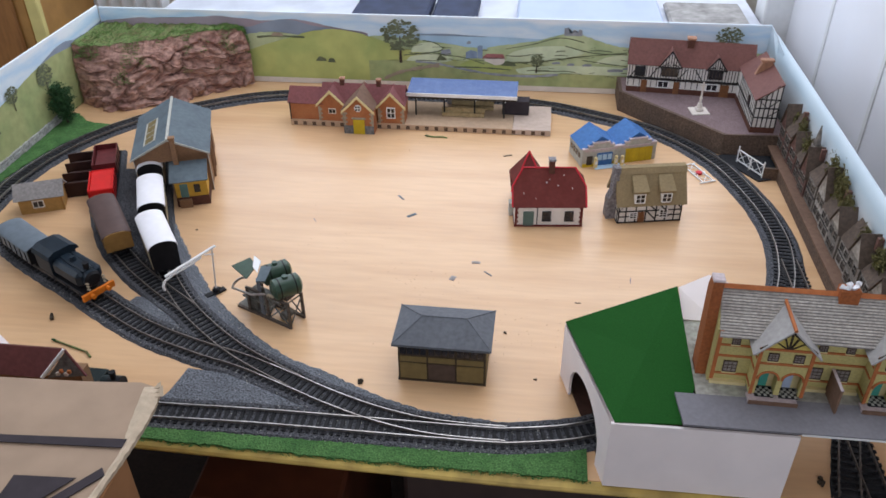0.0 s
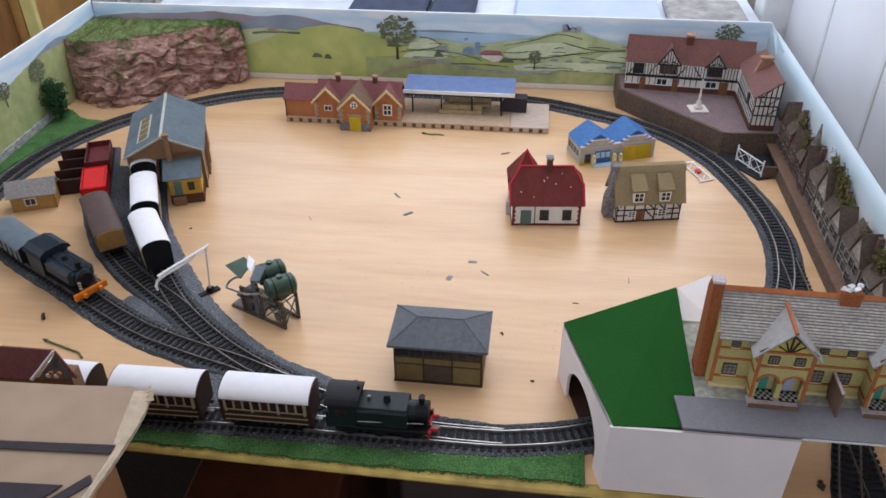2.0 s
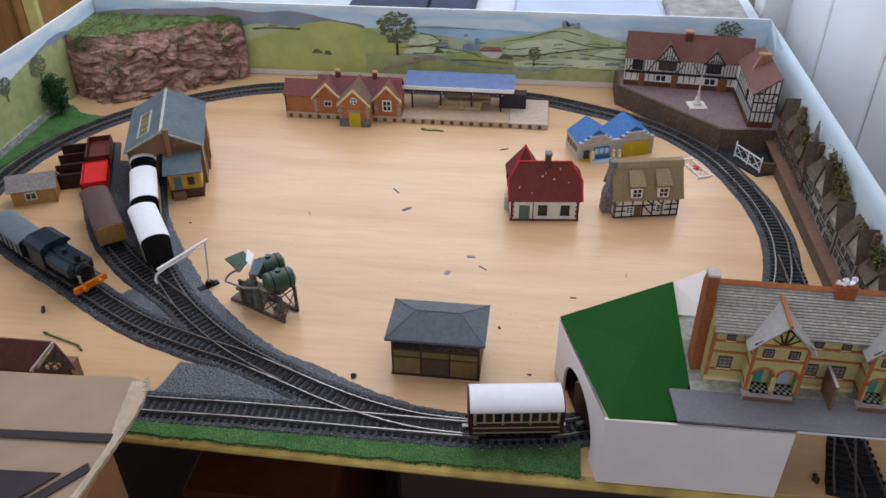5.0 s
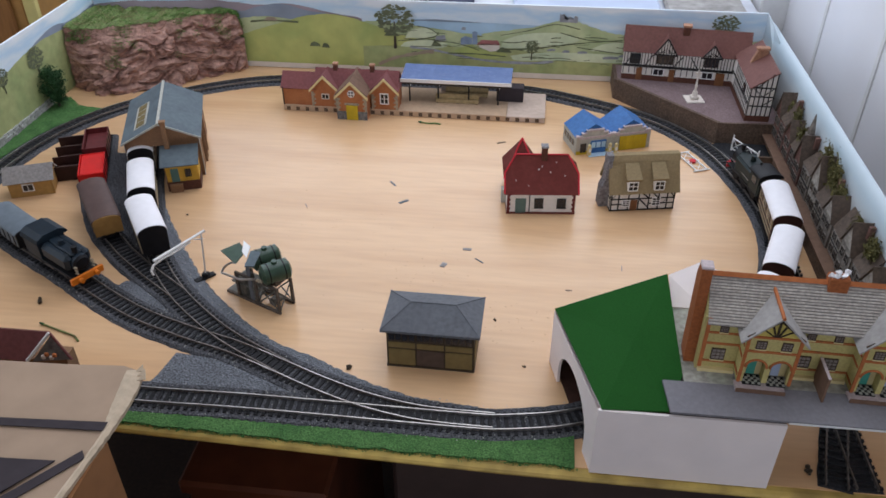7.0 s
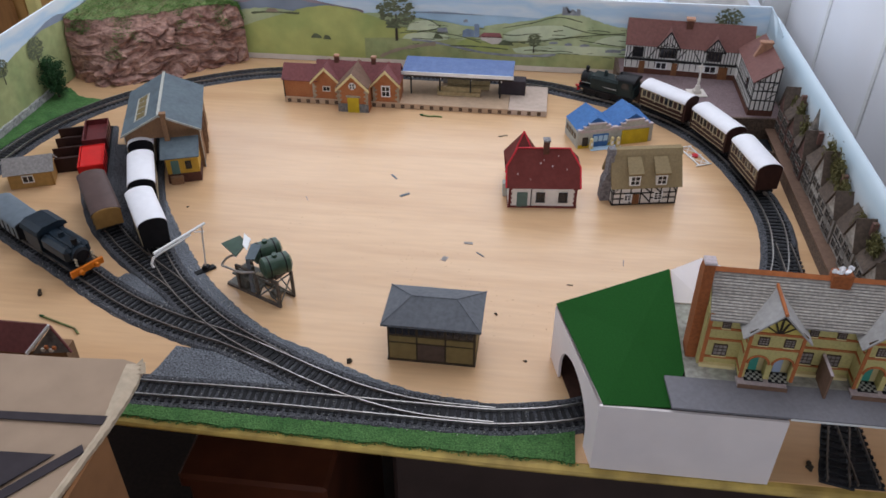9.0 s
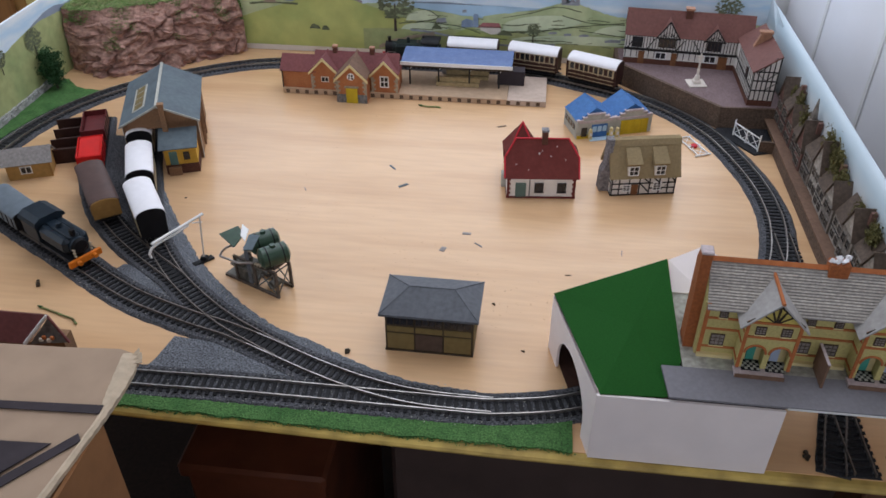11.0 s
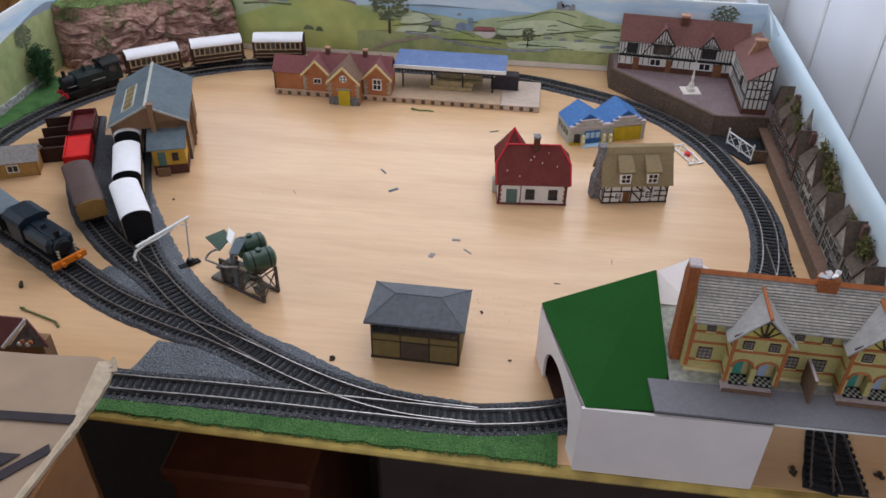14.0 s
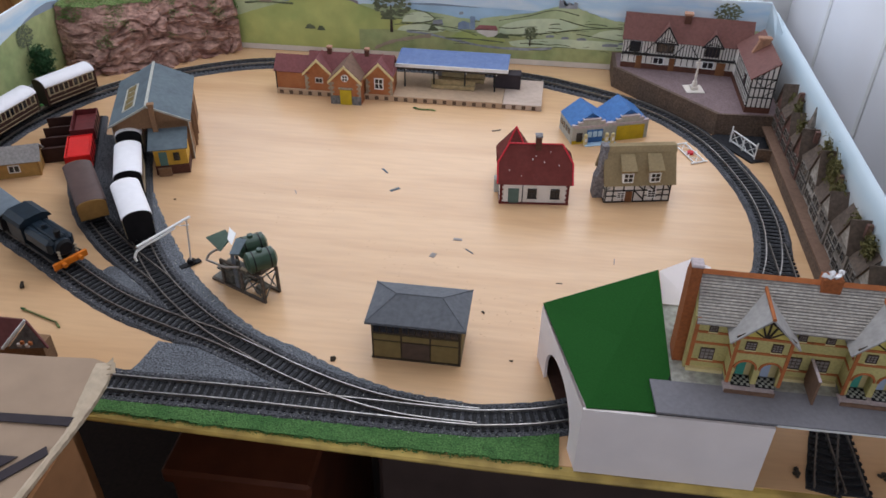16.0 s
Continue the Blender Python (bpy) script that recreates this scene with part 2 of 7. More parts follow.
def printed_sky(name, stops, low, high, cloud):
    """Sky printed on paper: bands of colour by height, broken up by soft cloud."""
    m = bpy.data.materials.new(name)
    m.use_nodes = True
    n, l = m.node_tree.nodes, m.node_tree.links
    b = n["Principled BSDF"]
    b.inputs["Roughness"].default_value, b.inputs["Specular IOR Level"].default_value = 0.55, 0.3
    co, sep, tex, mp = n.new("ShaderNodeTexCoord"), n.new("ShaderNodeSeparateXYZ"), n.new("ShaderNodeTexNoise"), n.new("ShaderNodeMapping")
    l.new(co.outputs["Object"], sep.inputs[0]), l.new(co.outputs["Object"], mp.inputs[0]), l.new(mp.outputs[0], tex.inputs[0])
    mp.inputs["Scale"].default_value = (1, 1, 4)
    tex.inputs["Scale"].default_value, tex.inputs["Detail"].default_value = 9, 5
    z, shift = n.new("ShaderNodeMapRange"), n.new("ShaderNodeMath")
    z.inputs[1].default_value, z.inputs[2].default_value = low, high
    shift.operation, shift.inputs[1].default_value = "MULTIPLY_ADD", cloud
    l.new(sep.outputs[2], z.inputs[0]), l.new(tex.outputs[0], shift.inputs[0]), l.new(z.outputs[0], shift.inputs[2])
    ramp = n.new("ShaderNodeValToRGB")
    while len(ramp.color_ramp.elements) < len(stops):
        ramp.color_ramp.elements.new(0.5)
    for e, (p, c) in zip(ramp.color_ramp.elements, stops):
        e.position, e.color = p, (*c, 1)
    l.new(shift.outputs[0], ramp.inputs[0]), l.new(ramp.outputs[0], b.inputs["Base Color"])
    return m


SKY_PAPER = printed_sky("printed_sky", [(0.0, (0.55, 0.66, 0.74)), (0.45, (0.50, 0.66, 0.82)), (0.62, (0.66, 0.76, 0.85)), (0.80, (0.47, 0.65, 0.82)), (1.0, (0.74, 0.80, 0.86))], 0.09, 0.20, 0.9)
SKY_SIDE = printed_sky("printed_hazy_sky", [(0.0, (0.33, 0.33, 0.33)), (0.35, (0.44, 0.45, 0.46)), (0.60, (0.50, 0.55, 0.59)), (0.80, (0.44, 0.55, 0.63)), (1.0, (0.56, 0.65, 0.72))], 0.05, 0.145, 0.22)
HILL = material("printed_green_hill", (0.47, 0.50, 0.17), 0.6, vary=0.10, scale=30, second=(0.30, 0.38, 0.13), blotch=11, amount=0.9)
VERGE = material("printed_verge", (0.38, 0.41, 0.19), 0.6, vary=0.14, scale=50, second=(0.27, 0.34, 0.15), blotch=20, amount=0.9)
PALE_FIELD = material("printed_light_field", (0.60, 0.66, 0.46), 0.6, vary=0.08, scale=50, second=(0.44, 0.54, 0.36), blotch=14, amount=0.9)
INK_BLUE = material("printed_blue_grey", (0.22, 0.29, 0.40), 0.7, vary=0.2, scale=80)
FIELD = material("printed_pale_field", (0.50, 0.56, 0.33), 0.6, vary=0.10, scale=40, second=(0.31, 0.40, 0.20), blotch=16, amount=0.9)
FAR_HILL = material("printed_blue_hill", (0.26, 0.31, 0.39), 0.6, vary=0.08, scale=20, second=(0.15, 0.19, 0.25), blotch=9)
MAUVE_HILL = material("printed_mauve_hill", (0.34, 0.28, 0.32), 0.6, vary=0.08, scale=20)
SEA = material("printed_sea", (0.42, 0.60, 0.76), 0.6, vary=0.05, scale=30)
HEDGE = material("printed_hedge", (0.13, 0.15, 0.085), 0.7, vary=0.25, scale=60)
LANE = material("printed_lane", (0.36, 0.29, 0.22), 0.7, vary=0.1, scale=60)
INK_GREY = material("printed_grey", (0.32, 0.34, 0.38), 0.7, vary=0.2, scale=80)
INK_RED = material("printed_red_roof", (0.36, 0.14, 0.14), 0.7, vary=0.2, scale=80)
INK_LEAF = material("printed_foliage", (0.15, 0.17, 0.10), 0.7, vary=0.4, scale=120)
WALL_WHITE = material("white_upvc", (0.87, 0.87, 0.91), 0.45, vary=0.02, scale=8, second=(0.80, 0.79, 0.82), amount=0.5, blotch=2)
ROOM_WALL = material("magnolia_wall", (0.60, 0.56, 0.50), 0.85, vary=0.04, scale=10, blotch=2)
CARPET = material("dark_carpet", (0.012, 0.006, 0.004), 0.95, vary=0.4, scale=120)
SILL = material("greyish_sill_paint", (0.50, 0.53, 0.60), 0.5, vary=0.08, scale=15)
NAVY = material("navy_cloth", (0.025, 0.035, 0.075), 0.8, vary=0.2, scale=30)
PALE_BLUE = material("pale_blue_plastic", (0.38, 0.45, 0.60), 0.5, vary=0.06, scale=12)
GREY_PAVE = material("grey_patio_stone", (0.30, 0.29, 0.28), 0.9, vary=0.3, scale=40)
PINE = material("varnished_pine", (0.42, 0.22, 0.07), 0.5, vary=0.12, scale=20)
DARK_PINE = material("dark_varnished_pine", (0.30, 0.135, 0.045), 0.45, vary=0.15, scale=20, stretch=(6, 6, 1))
LEMON_BOARD = material("pale_yellow_paint", (0.62, 0.52, 0.20), 0.6, vary=0.06, scale=20)
DARK_WOOD = material("dark_stained_wood", (0.10, 0.045, 0.025), 0.5, vary=0.15, scale=20)
CHEST = material("dark_mahogany", (0.13, 0.040, 0.020), 0.5, vary=0.2, scale=20)
TAUPE = material("taupe_plastic", (0.066, 0.046, 0.042), 0.6, vary=0.1, scale=20)
SIGN = material("cream_printed_card", (0.70, 0.64, 0.58), 0.6, vary=0.05, scale=80)

# ---- mesh helpers ----


def mesh_object(name, bm, mat, parent=None, label="", smooth=False):
    me = bpy.data.meshes.new(name)
    bmesh.ops.recalc_face_normals(bm, faces=bm.faces[:])
    bm.to_mesh(me)
    bm.free()
    me.materials.append(mat)
    if smooth:
        me.polygons.foreach_set("use_smooth", [True] * len(me.polygons))
    ob = new(name, me)
    if parent:
        ob.parent = parent
    if label:
        ob["label"] = label
    return ob


def part(name, bm, mat, parent, label="", smooth=False):
    return mesh_object(name, bm, mat, parent, label, smooth)


def thing(name, m, label, category, group="", kind=""):
    ob = new(name)
    ob.empty_display_size = 0.02
    ob.matrix_world = m
    return tagged(ob, label, category, group, kind)


def box(x0, x1, y0, y1, z0, z1, bm=None, bevel=0.0, m=None):
    bm = bm or bmesh.new()
    vs = [bm.verts.new((x, y, z)) for z in (z0, z1) for y in (y0, y1) for x in (x0, x1)]
    fs = [bm.faces.new([vs[i] for i in f]) for f in ((0, 2, 3, 1), (4, 5, 7, 6), (0, 1, 5, 4), (2, 6, 7, 3), (0, 4, 6, 2), (1, 3, 7, 5))]
    if bevel:
        es = list({e for f in fs for e in f.edges})
        got = bmesh.ops.bevel(bm, geom=es, offset=bevel, segments=1, affect="EDGES")
        vs = list({v for f in got["faces"] for v in f.verts})
    if m:
        bmesh.ops.transform(bm, matrix=m, verts=[v for v in vs if v.is_valid])
    return bm


def extrude(outline, axis, a, b, bm=None):
    """A prism: a flat outline pushed along an axis from a to b."""
    bm = bm or bmesh.new()
    def at(p, c):
        return {"x": (c, p[0], p[1]), "y": (p[0], c, p[1]), "z": (p[0], p[1], c)}[axis]
    lo, hi = [bm.verts.new(at(p, a)) for p in outline], [bm.verts.new(at(p, b)) for p in outline]
    n = len(outline)
    bm.faces.new(lo[::-1]), bm.faces.new(hi)
    for i in range(n):
        bm.faces.new((lo[i], lo[(i + 1) % n], hi[(i + 1) % n], hi[i]))
    return bm


def cyl(p, q, r, r2=None, n=14, bm=None, caps=True):
    bm = bm or bmesh.new()
    p, q = Vector(p), Vector(q)
    turn = (q - p).to_track_quat("Z", "Y").to_matrix()
    rings = []
    for c, rad in ((p, r), (q, r if r2 is None else r2)):
        rings.append([bm.verts.new(c + turn @ Vector((rad * math.cos(2 * math.pi * i / n), rad * math.sin(2 * math.pi * i / n), 0))) for i in range(n)])
    for i in range(n):
        bm.faces.new((rings[0][i], rings[0][(i + 1) % n], rings[1][(i + 1) % n], rings[1][i]))
    if caps:
        bm.faces.new(rings[0][::-1]), bm.faces.new(rings[1])
    return bm


def slab(corners, thick, bm=None):
    """A sheet with thickness through three or more corners in one plane; it grows against its normal."""
    bm = bm or bmesh.new()
    c = [Vector(p) for p in corners]
    nrm = (c[1] - c[0]).cross(c[2] - c[1]).normalized() * thick
    top, low = [bm.verts.new(p) for p in c], [bm.verts.new(p - nrm) for p in c]
    n = len(c)
    bm.faces.new(top), bm.faces.new(low[::-1])
    for i in range(n):
        bm.faces.new((top[i], low[i], low[(i + 1) % n], top[(i + 1) % n]))
    return bm


def tube(points, r, n=8, bm=None):
    bm = bm or bmesh.new()
    for p, q in zip(points, points[1:]):
        cyl(p, q, r, n=n, bm=bm)
    return bm


def smooth_line(ctrl, n=12):
    c = [np.array(p, float) for p in ctrl]
    c = [2 * c[0] - c[1], *c, 2 * c[-1] - c[-2]]
    out = []
    for p0, p1, p2, p3 in zip(c, c[1:], c[2:], c[3:]):
        for k in range(n):
            t = k / n
            out.append(0.5 * (2 * p1 + (p2 - p0) * t + (2 * p0 - 5 * p1 + 4 * p2 - p3) * t * t + (3 * p1 - p0 - 3 * p2 + p3) * t ** 3))
    return np.array([*out, c[-2]])


class Line:
    """A smooth line on the board, by its length."""
    def __init__(self, ctrl):
        self.p = smooth_line(ctrl)
        self.s = np.r_[0, np.cumsum(np.linalg.norm(np.diff(self.p, axis=0), axis=1))]
        self.length = self.s[-1]

    def at(self, s):
        return np.array([np.interp(s, self.s, self.p[:, k]) for k in (0, 1)])

    def way(self, s):
        d = self.at(min(s + 0.004, self.length)) - self.at(max(s - 0.004, 0))
        return d / np.linalg.norm(d)

    def near(self, x, y):
        return self.s[np.argmin(np.linalg.norm(self.p - (x, y), axis=1))]

    def stand(self, s, half, z=0.0):
        a, b = self.at(s - half), self.at(s + half)
        m, d = (a + b) / 2, b - a
        return pose(m[0], m[1], z, 0, 0, math.degrees(math.atan2(d[1], d[0])))

    def strip(self, a, b, w, z0, z1, off=0.0, step=0.01, slope=0.0, ragged=0.0):
        bm, rows = bmesh.new(), []
        rng = random.Random(int(a * 1000) + int(w * 1e5))
        for s in np.linspace(a, b, max(2, int((b - a) / step))):
            c, d = self.at(s), self.way(s)
            nrm = np.array((-d[1], d[0]))
            ra, rb = rng.uniform(0, ragged), rng.uniform(0, ragged)
            l, r = c + nrm * (off + w / 2), c + nrm * (off - w / 2)
            rows.append([bm.verts.new((*(l + nrm * (slope + ra)), z0)), bm.verts.new((*l, z1)), bm.verts.new((*r, z1)), bm.verts.new((*(r - nrm * (slope + rb)), z0))])
        for u, v in zip(rows, rows[1:]):
            for i in range(3):
                bm.faces.new((u[i], u[i + 1], v[i + 1], v[i]))
        bm.faces.new(rows[0]), bm.faces.new(rows[-1][::-1])
        return bm


# ---- the board and the room ----
X0, X1, Y0, Y1 = -0.905, 0.47, -0.066, 0.935
SKEW = 0.0205
front_left = (X0, Y0 + 0.012 - SKEW * X0)
tagged(mesh_object("baseboard", extrude([front_left, (0.0, Y0 + 0.012), (X1, Y0 + 0.012), (X1, Y1), (X0, Y1)], "z", -0.014, 0.0), WOOD), "pale beech-coloured wooden layout baseboard with faint grain", "baseboard", kind="structure")
bm = bmesh.new()
lip = [(0.012, -0.001), (0.006, -0.0013), (0.0025, -0.0028), (0.0006, -0.0055), (0.001, -0.008), (0.003, -0.0105), (0.012, -0.014)]
rows3 = [[bm.verts.new((x, Y0 + y - SKEW * min(0.0, x), z)) for y, z in lip] for x in (X0, 0.0, X1)]
for ra, rb in zip(rows3, rows3[1:]):
    for i in range(len(lip) - 1):
        bm.faces.new((ra[i], ra[i + 1], rb[i + 1], rb[i]))
tagged(mesh_object("baseboard_edge", bm, EDGE), "rounded yellowish front edge of the baseboard", "edge", kind="structure")

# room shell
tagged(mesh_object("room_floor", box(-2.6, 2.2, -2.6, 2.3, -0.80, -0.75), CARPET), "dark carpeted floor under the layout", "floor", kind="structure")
bm = bmesh.new()
for a, b, c, e in ((-2.6, -1.35, -2.6, 2.3), (0.95, 2.2, -2.6, 2.3), (-1.35, 0.95, -2.6, 0.15), (-1.35, 0.95, 1.75, 2.3)):
    box(a, b, c, e, 2.0, 2.05, bm)
tagged(mesh_object("ceiling", bm, ROOM_WALL), "plain pale ceiling with a wide rooflight opening", "ceiling", kind="structure")


def wall_with_window(name, axis, c, a0, a1, w0, w1, h0, h1, thick, label):
    bm = bmesh.new()
    for p0, p1, z0, z1 in ((a0, w0, -0.75, 2.0), (w1, a1, -0.75, 2.0), (w0, w1, -0.75, h0), (w0, w1, h1, 2.0)):
        if axis == "y":
            box(p0, p1, c, c + thick, z0, z1, bm)
        else:
            box(c, c + thick, p0, p1, z0, z1, bm)
    return tagged(mesh_object(name, bm, ROOM_WALL), label, "wall", kind="structure")


wall_with_window("wall_north", "y", 2.0, -2.5, 2.1, -1.6, 1.2, 0.02, 1.85, 0.1, "pale wall with a wide window behind the layout")
wall_with_window("wall_west", "x", -2.5, -2.6, 2.1, -1.6, 1.0, 0.4, 1.85, 0.1, "pale side wall with a window")
wall_with_window("wall_south", "y", -2.6, -2.5, 2.1, -1.2, 1.8, 0.5, 1.95, 0.1, "pale wall with a window behind the camera")
tagged(mesh_object("wall_east", box(2.1, 2.2, -2.6, 2.1, -0.75, 2.0), ROOM_WALL), "plain pale wall", "wall", kind="structure")

# white panelled door reveal close to the layout's corner
door = thing("door_1", pose(0.62, 0, 0), "white plastic panelled door standing beside the layout", "door", kind="structure")
part("door_slab", box(0.0, 0.045, -0.35, 1.44, -0.75, 1.3, bevel=0.003), WALL_WHITE, door)
for y in (0.16, 0.50, 0.84, 1.16):
    part("groove", box(-0.003, 0.002, y, y + 0.012, -0.6, 1.25), WHITE, door)
part("door_frame", box(-0.065, 0.06, 1.44, 1.53, -0.75, 1.3, bevel=0.004), WHITE, door)

# window behind the layout
win = thing("window_1", pose(-0.2, 1.98, 0.02), "white window frame above a cluttered sill behind the layout", "window", kind="structure")
part("window_sill", box(-0.78, 0.74, -1.02, 0.12, -0.05, -0.02, bevel=0.004), SILL, win)
for x in (-1.39, -0.45, 0.45, 1.33):
    part("mullion", box(x, x + 0.06, 0.02, 0.08, 0.0, 1.83, bevel=0.004), WHITE, win)
part("top_rail", box(-1.39, 1.39, 0.02, 0.08, 1.77, 1.83), WHITE, win)

# ---- backscene: printed card on three sides ----
H = 0.148


def backscene(name, m, length, height, label):
    ob = thing(name, m, label, "backdrop", kind="structure")
    part("card", box(0, length, 0, 0.004, 0.0, height, bevel=0.001), SKY_PAPER, ob)
    return ob


def patch(ob, name, pts, mat, layer):
    """A printed flat shape on the card; layers lie a hair apart."""
    bm = bmesh.new()
    bm.faces.new([bm.verts.new((x, -0.0006 * layer, z)) for x, z in pts])
    bmesh.ops.triangulate(bm, faces=bm.faces[:])
    return part(name, bm, mat, ob)


def ridge(pts, z0=0.001, wob=0.0012, n=6, seed=1):
    line = smooth_line(pts, n)
    rng = random.Random(seed)
    out = [(float(x), float(z) + rng.uniform(-wob, wob)) for x, z in line]
    return [(out[0][0], z0), *out, (out[-1][0], z0)]


def stroke(pts, w, seed=1):
    line = smooth_line(pts, 6)
    rng = random.Random(seed)
    up, lo = [], []
    for x, z in line:
        h = w * rng.uniform(0.6, 1.3) / 2
        up.append((float(x), float(z) + h)), lo.append((float(x), float(z) - h))
    return up + lo[::-1]


back = backscene("backdrop_back", pose(-0.900, 0.931, 0.0), 1.337, H, "printed landscape backscene card of hills, fields and sea")
BX = 0.900
patch(back, "far_hill", ridge([(0.0, 0.118), (0.08, 0.128), (0.16, 0.13), (0.26, 0.136), (0.34, 0.13), (0.42, 0.134), (0.50, 0.118), (0.56, 0.11)]), MAUVE_HILL, 1)
patch(back, "far_hill", ridge([(0.30, 0.112), (0.36, 0.128), (0.395, 0.1335), (0.44, 0.124), (0.50, 0.116), (0.55, 0.108)], seed=2), FAR_HILL, 2)
patch(back, "sea", [(0.66, 0.085), (0.66, 0.113), (0.74, 0.1115), (0.80, 0.110), (0.90, 0.1085), (0.98, 0.107), (0.98, 0.085)], SEA, 2)
patch(back, "field", ridge([(0.29, 0.095), (0.33, 0.105), (0.38, 0.106), (0.44, 0.100), (0.50, 0.096), (0.56, 0.097)], seed=3), FIELD, 3)
patch(back, "hill", ridge([(0.28, 0.062), (0.34, 0.078), (0.40, 0.098), (0.45, 0.112), (0.49, 0.1165), (0.53, 0.113), (0.575, 0.100), (0.62, 0.086), (0.68, 0.071), (0.74, 0.060)], seed=4), HILL, 5.6)
patch(back, "castle_hill", ridge([(0.80, 0.088), (0.85, 0.097), (0.90, 0.105), (0.945, 0.1195), (0.985, 0.1195), (1.02, 0.107), (1.06, 0.098), (1.12, 0.094), (1.337, 0.094)], seed=5), FIELD, 4)
patch(back, "meadow", ridge([(0.52, 0.100), (0.58, 0.106), (0.64, 0.102), (0.70, 0.096), (0.76, 0.089), (0.86, 0.079), (0.96, 0.083), (1.06, 0.080), (1.18, 0.078), (1.337, 0.08)], seed=6), FIELD, 5)
patch(back, "verge", ridge([(0.56, 0.055), (0.66, 0.058), (0.76, 0.06), (0.90, 0.056), (1.02, 0.050), (1.337, 0.048)], seed=7), VERGE, 6)
patch(back, "strip", [(0.28, 0.001), (0.28, 0.012), (1.337, 0.012), (1.337, 0.001)], SIGN, 8)
patch(back, "hedge", stroke([(0.33, 0.096), (0.37, 0.100), (0.43, 0.099)], 0.004, 1), HEDGE, 7)


def stroke_fill(pts, seed):
    line = smooth_line([*pts, pts[0]], 5)[:-1]
    return [(float(x), float(z)) for x, z in line]


for k, (pts, ink) in enumerate((([(0.8386, 0.0614), (0.8474, 0.079), (0.8936, 0.0927), (0.9583, 0.0958), (0.9916, 0.0839), (0.9509, 0.0713), (0.8952, 0.0634)], PALE_FIELD), ([(0.8582, 0.0462), (0.8958, 0.0526), (0.9613, 0.0569), (1.0731, 0.0551), (1.0794, 0.0405), (0.9438, 0.0394), (0.8729, 0.0367)], PALE_FIELD), ([(0.647, 0.0745), (0.6571, 0.0897), (0.6908, 0.0966), (0.7098, 0.0875), (0.7001, 0.0773)], PALE_FIELD), ([(0.6366, 0.0567), (0.6516, 0.0673), (0.7048, 0.0726), (0.7335, 0.0627), (0.7045, 0.0546)], PALE_FIELD), ([(1.0121, 0.0627), (1.0339, 0.0757), (1.0745, 0.0819), (1.0768, 0.0626)], PALE_FIELD), ([(0.7431, 0.0505), (0.7766, 0.0652), (0.8007, 0.0551), (0.8485, 0.0508), (0.844, 0.0427), (0.801, 0.0375)], HILL))):
    patch(back, "field", stroke_fill(pts, k), ink, 6.3 + k * 0.08)
for k, (pts, w, ink) in enumerate((([(0.6561, 0.0559), (0.7045, 0.0516), (0.8011, 0.035), (0.8874, 0.0322), (0.944, 0.0374)], 0.0045, INK_GREY), ([(0.5905, 0.0168), (0.6209, 0.0308), (0.6654, 0.0426), (0.7045, 0.0491)], 0.007, LANE), ([(0.8387, 0.0574), (0.8953, 0.062), (0.9417, 0.069), (0.9877, 0.0765), (1.0739, 0.0867)], 0.0022, HEDGE), ([(0.6322, 0.0681), (0.6711, 0.0729), (0.7049, 0.079), (0.7146, 0.0877)], 0.0022, HEDGE), ([(0.8377, 0.0874), (0.8933, 0.0994), (0.9432, 0.1134), (0.9897, 0.1054)], 0.0018, HEDGE), ([(0.7335, 0.0466), (0.7912, 0.0472), (0.8487, 0.0443)], 0.0025, HEDGE), ([(0.7048, 0.0716), (0.7527, 0.0673), (0.7959, 0.0549)], 0.002, HEDGE), ([(0.9536, 0.0971), (1.01, 0.0845), (1.0743, 0.0834)], 0.0022, HEDGE), ([(0.6718, 0.0999), (0.6956, 0.0958), (0.7145, 0.0842)], 0.002, HEDGE), ([(0.9883, 0.0692), (1.0352, 0.0635), (1.0772, 0.0592)], 0.0018, HEDGE))):
    patch(back, "lane" if ink is LANE else "hedge", stroke(pts, w, k), ink, 7 + k * 0.1)
for x, z, w, h in ((0.93, 0.059, 0.016, 0.005), (0.96, 0.057, 0.014, 0.005), (0.99, 0.0565, 0.018, 0.005), (1.04, 0.047, 0.03, 0.006), (1.07, 0.052, 0.016, 0.005), (0.76, 0.095, 0.008, 0.006)):
    patch(back, "stone_wall_print", [(x, z), (x + w, z + 0.001), (x + w, z + h), (x + w * 0.4, z + h * 1.1), (x, z + h * 0.7)], INK_GREY, 8.4)
for k in range(54):
    rk = random.Random(100 + k)
    x, z = rk.uniform(0.62, 1.16), rk.uniform(0.030, 0.100)
    w = rk.uniform(0.008, 0.045)
    if z < 0.103 - 0.03 * abs(x - 0.95):
        patch(back, "hedge", stroke([(x, z), (x + w * 0.5, z + rk.uniform(-0.001, 0.0025)), (x + w, z + rk.uniform(-0.002, 0.003))], rk.uniform(0.0007, 0.0018), k), HEDGE if k % 3 else INK_LEAF, 8.6 + k * 0.01)
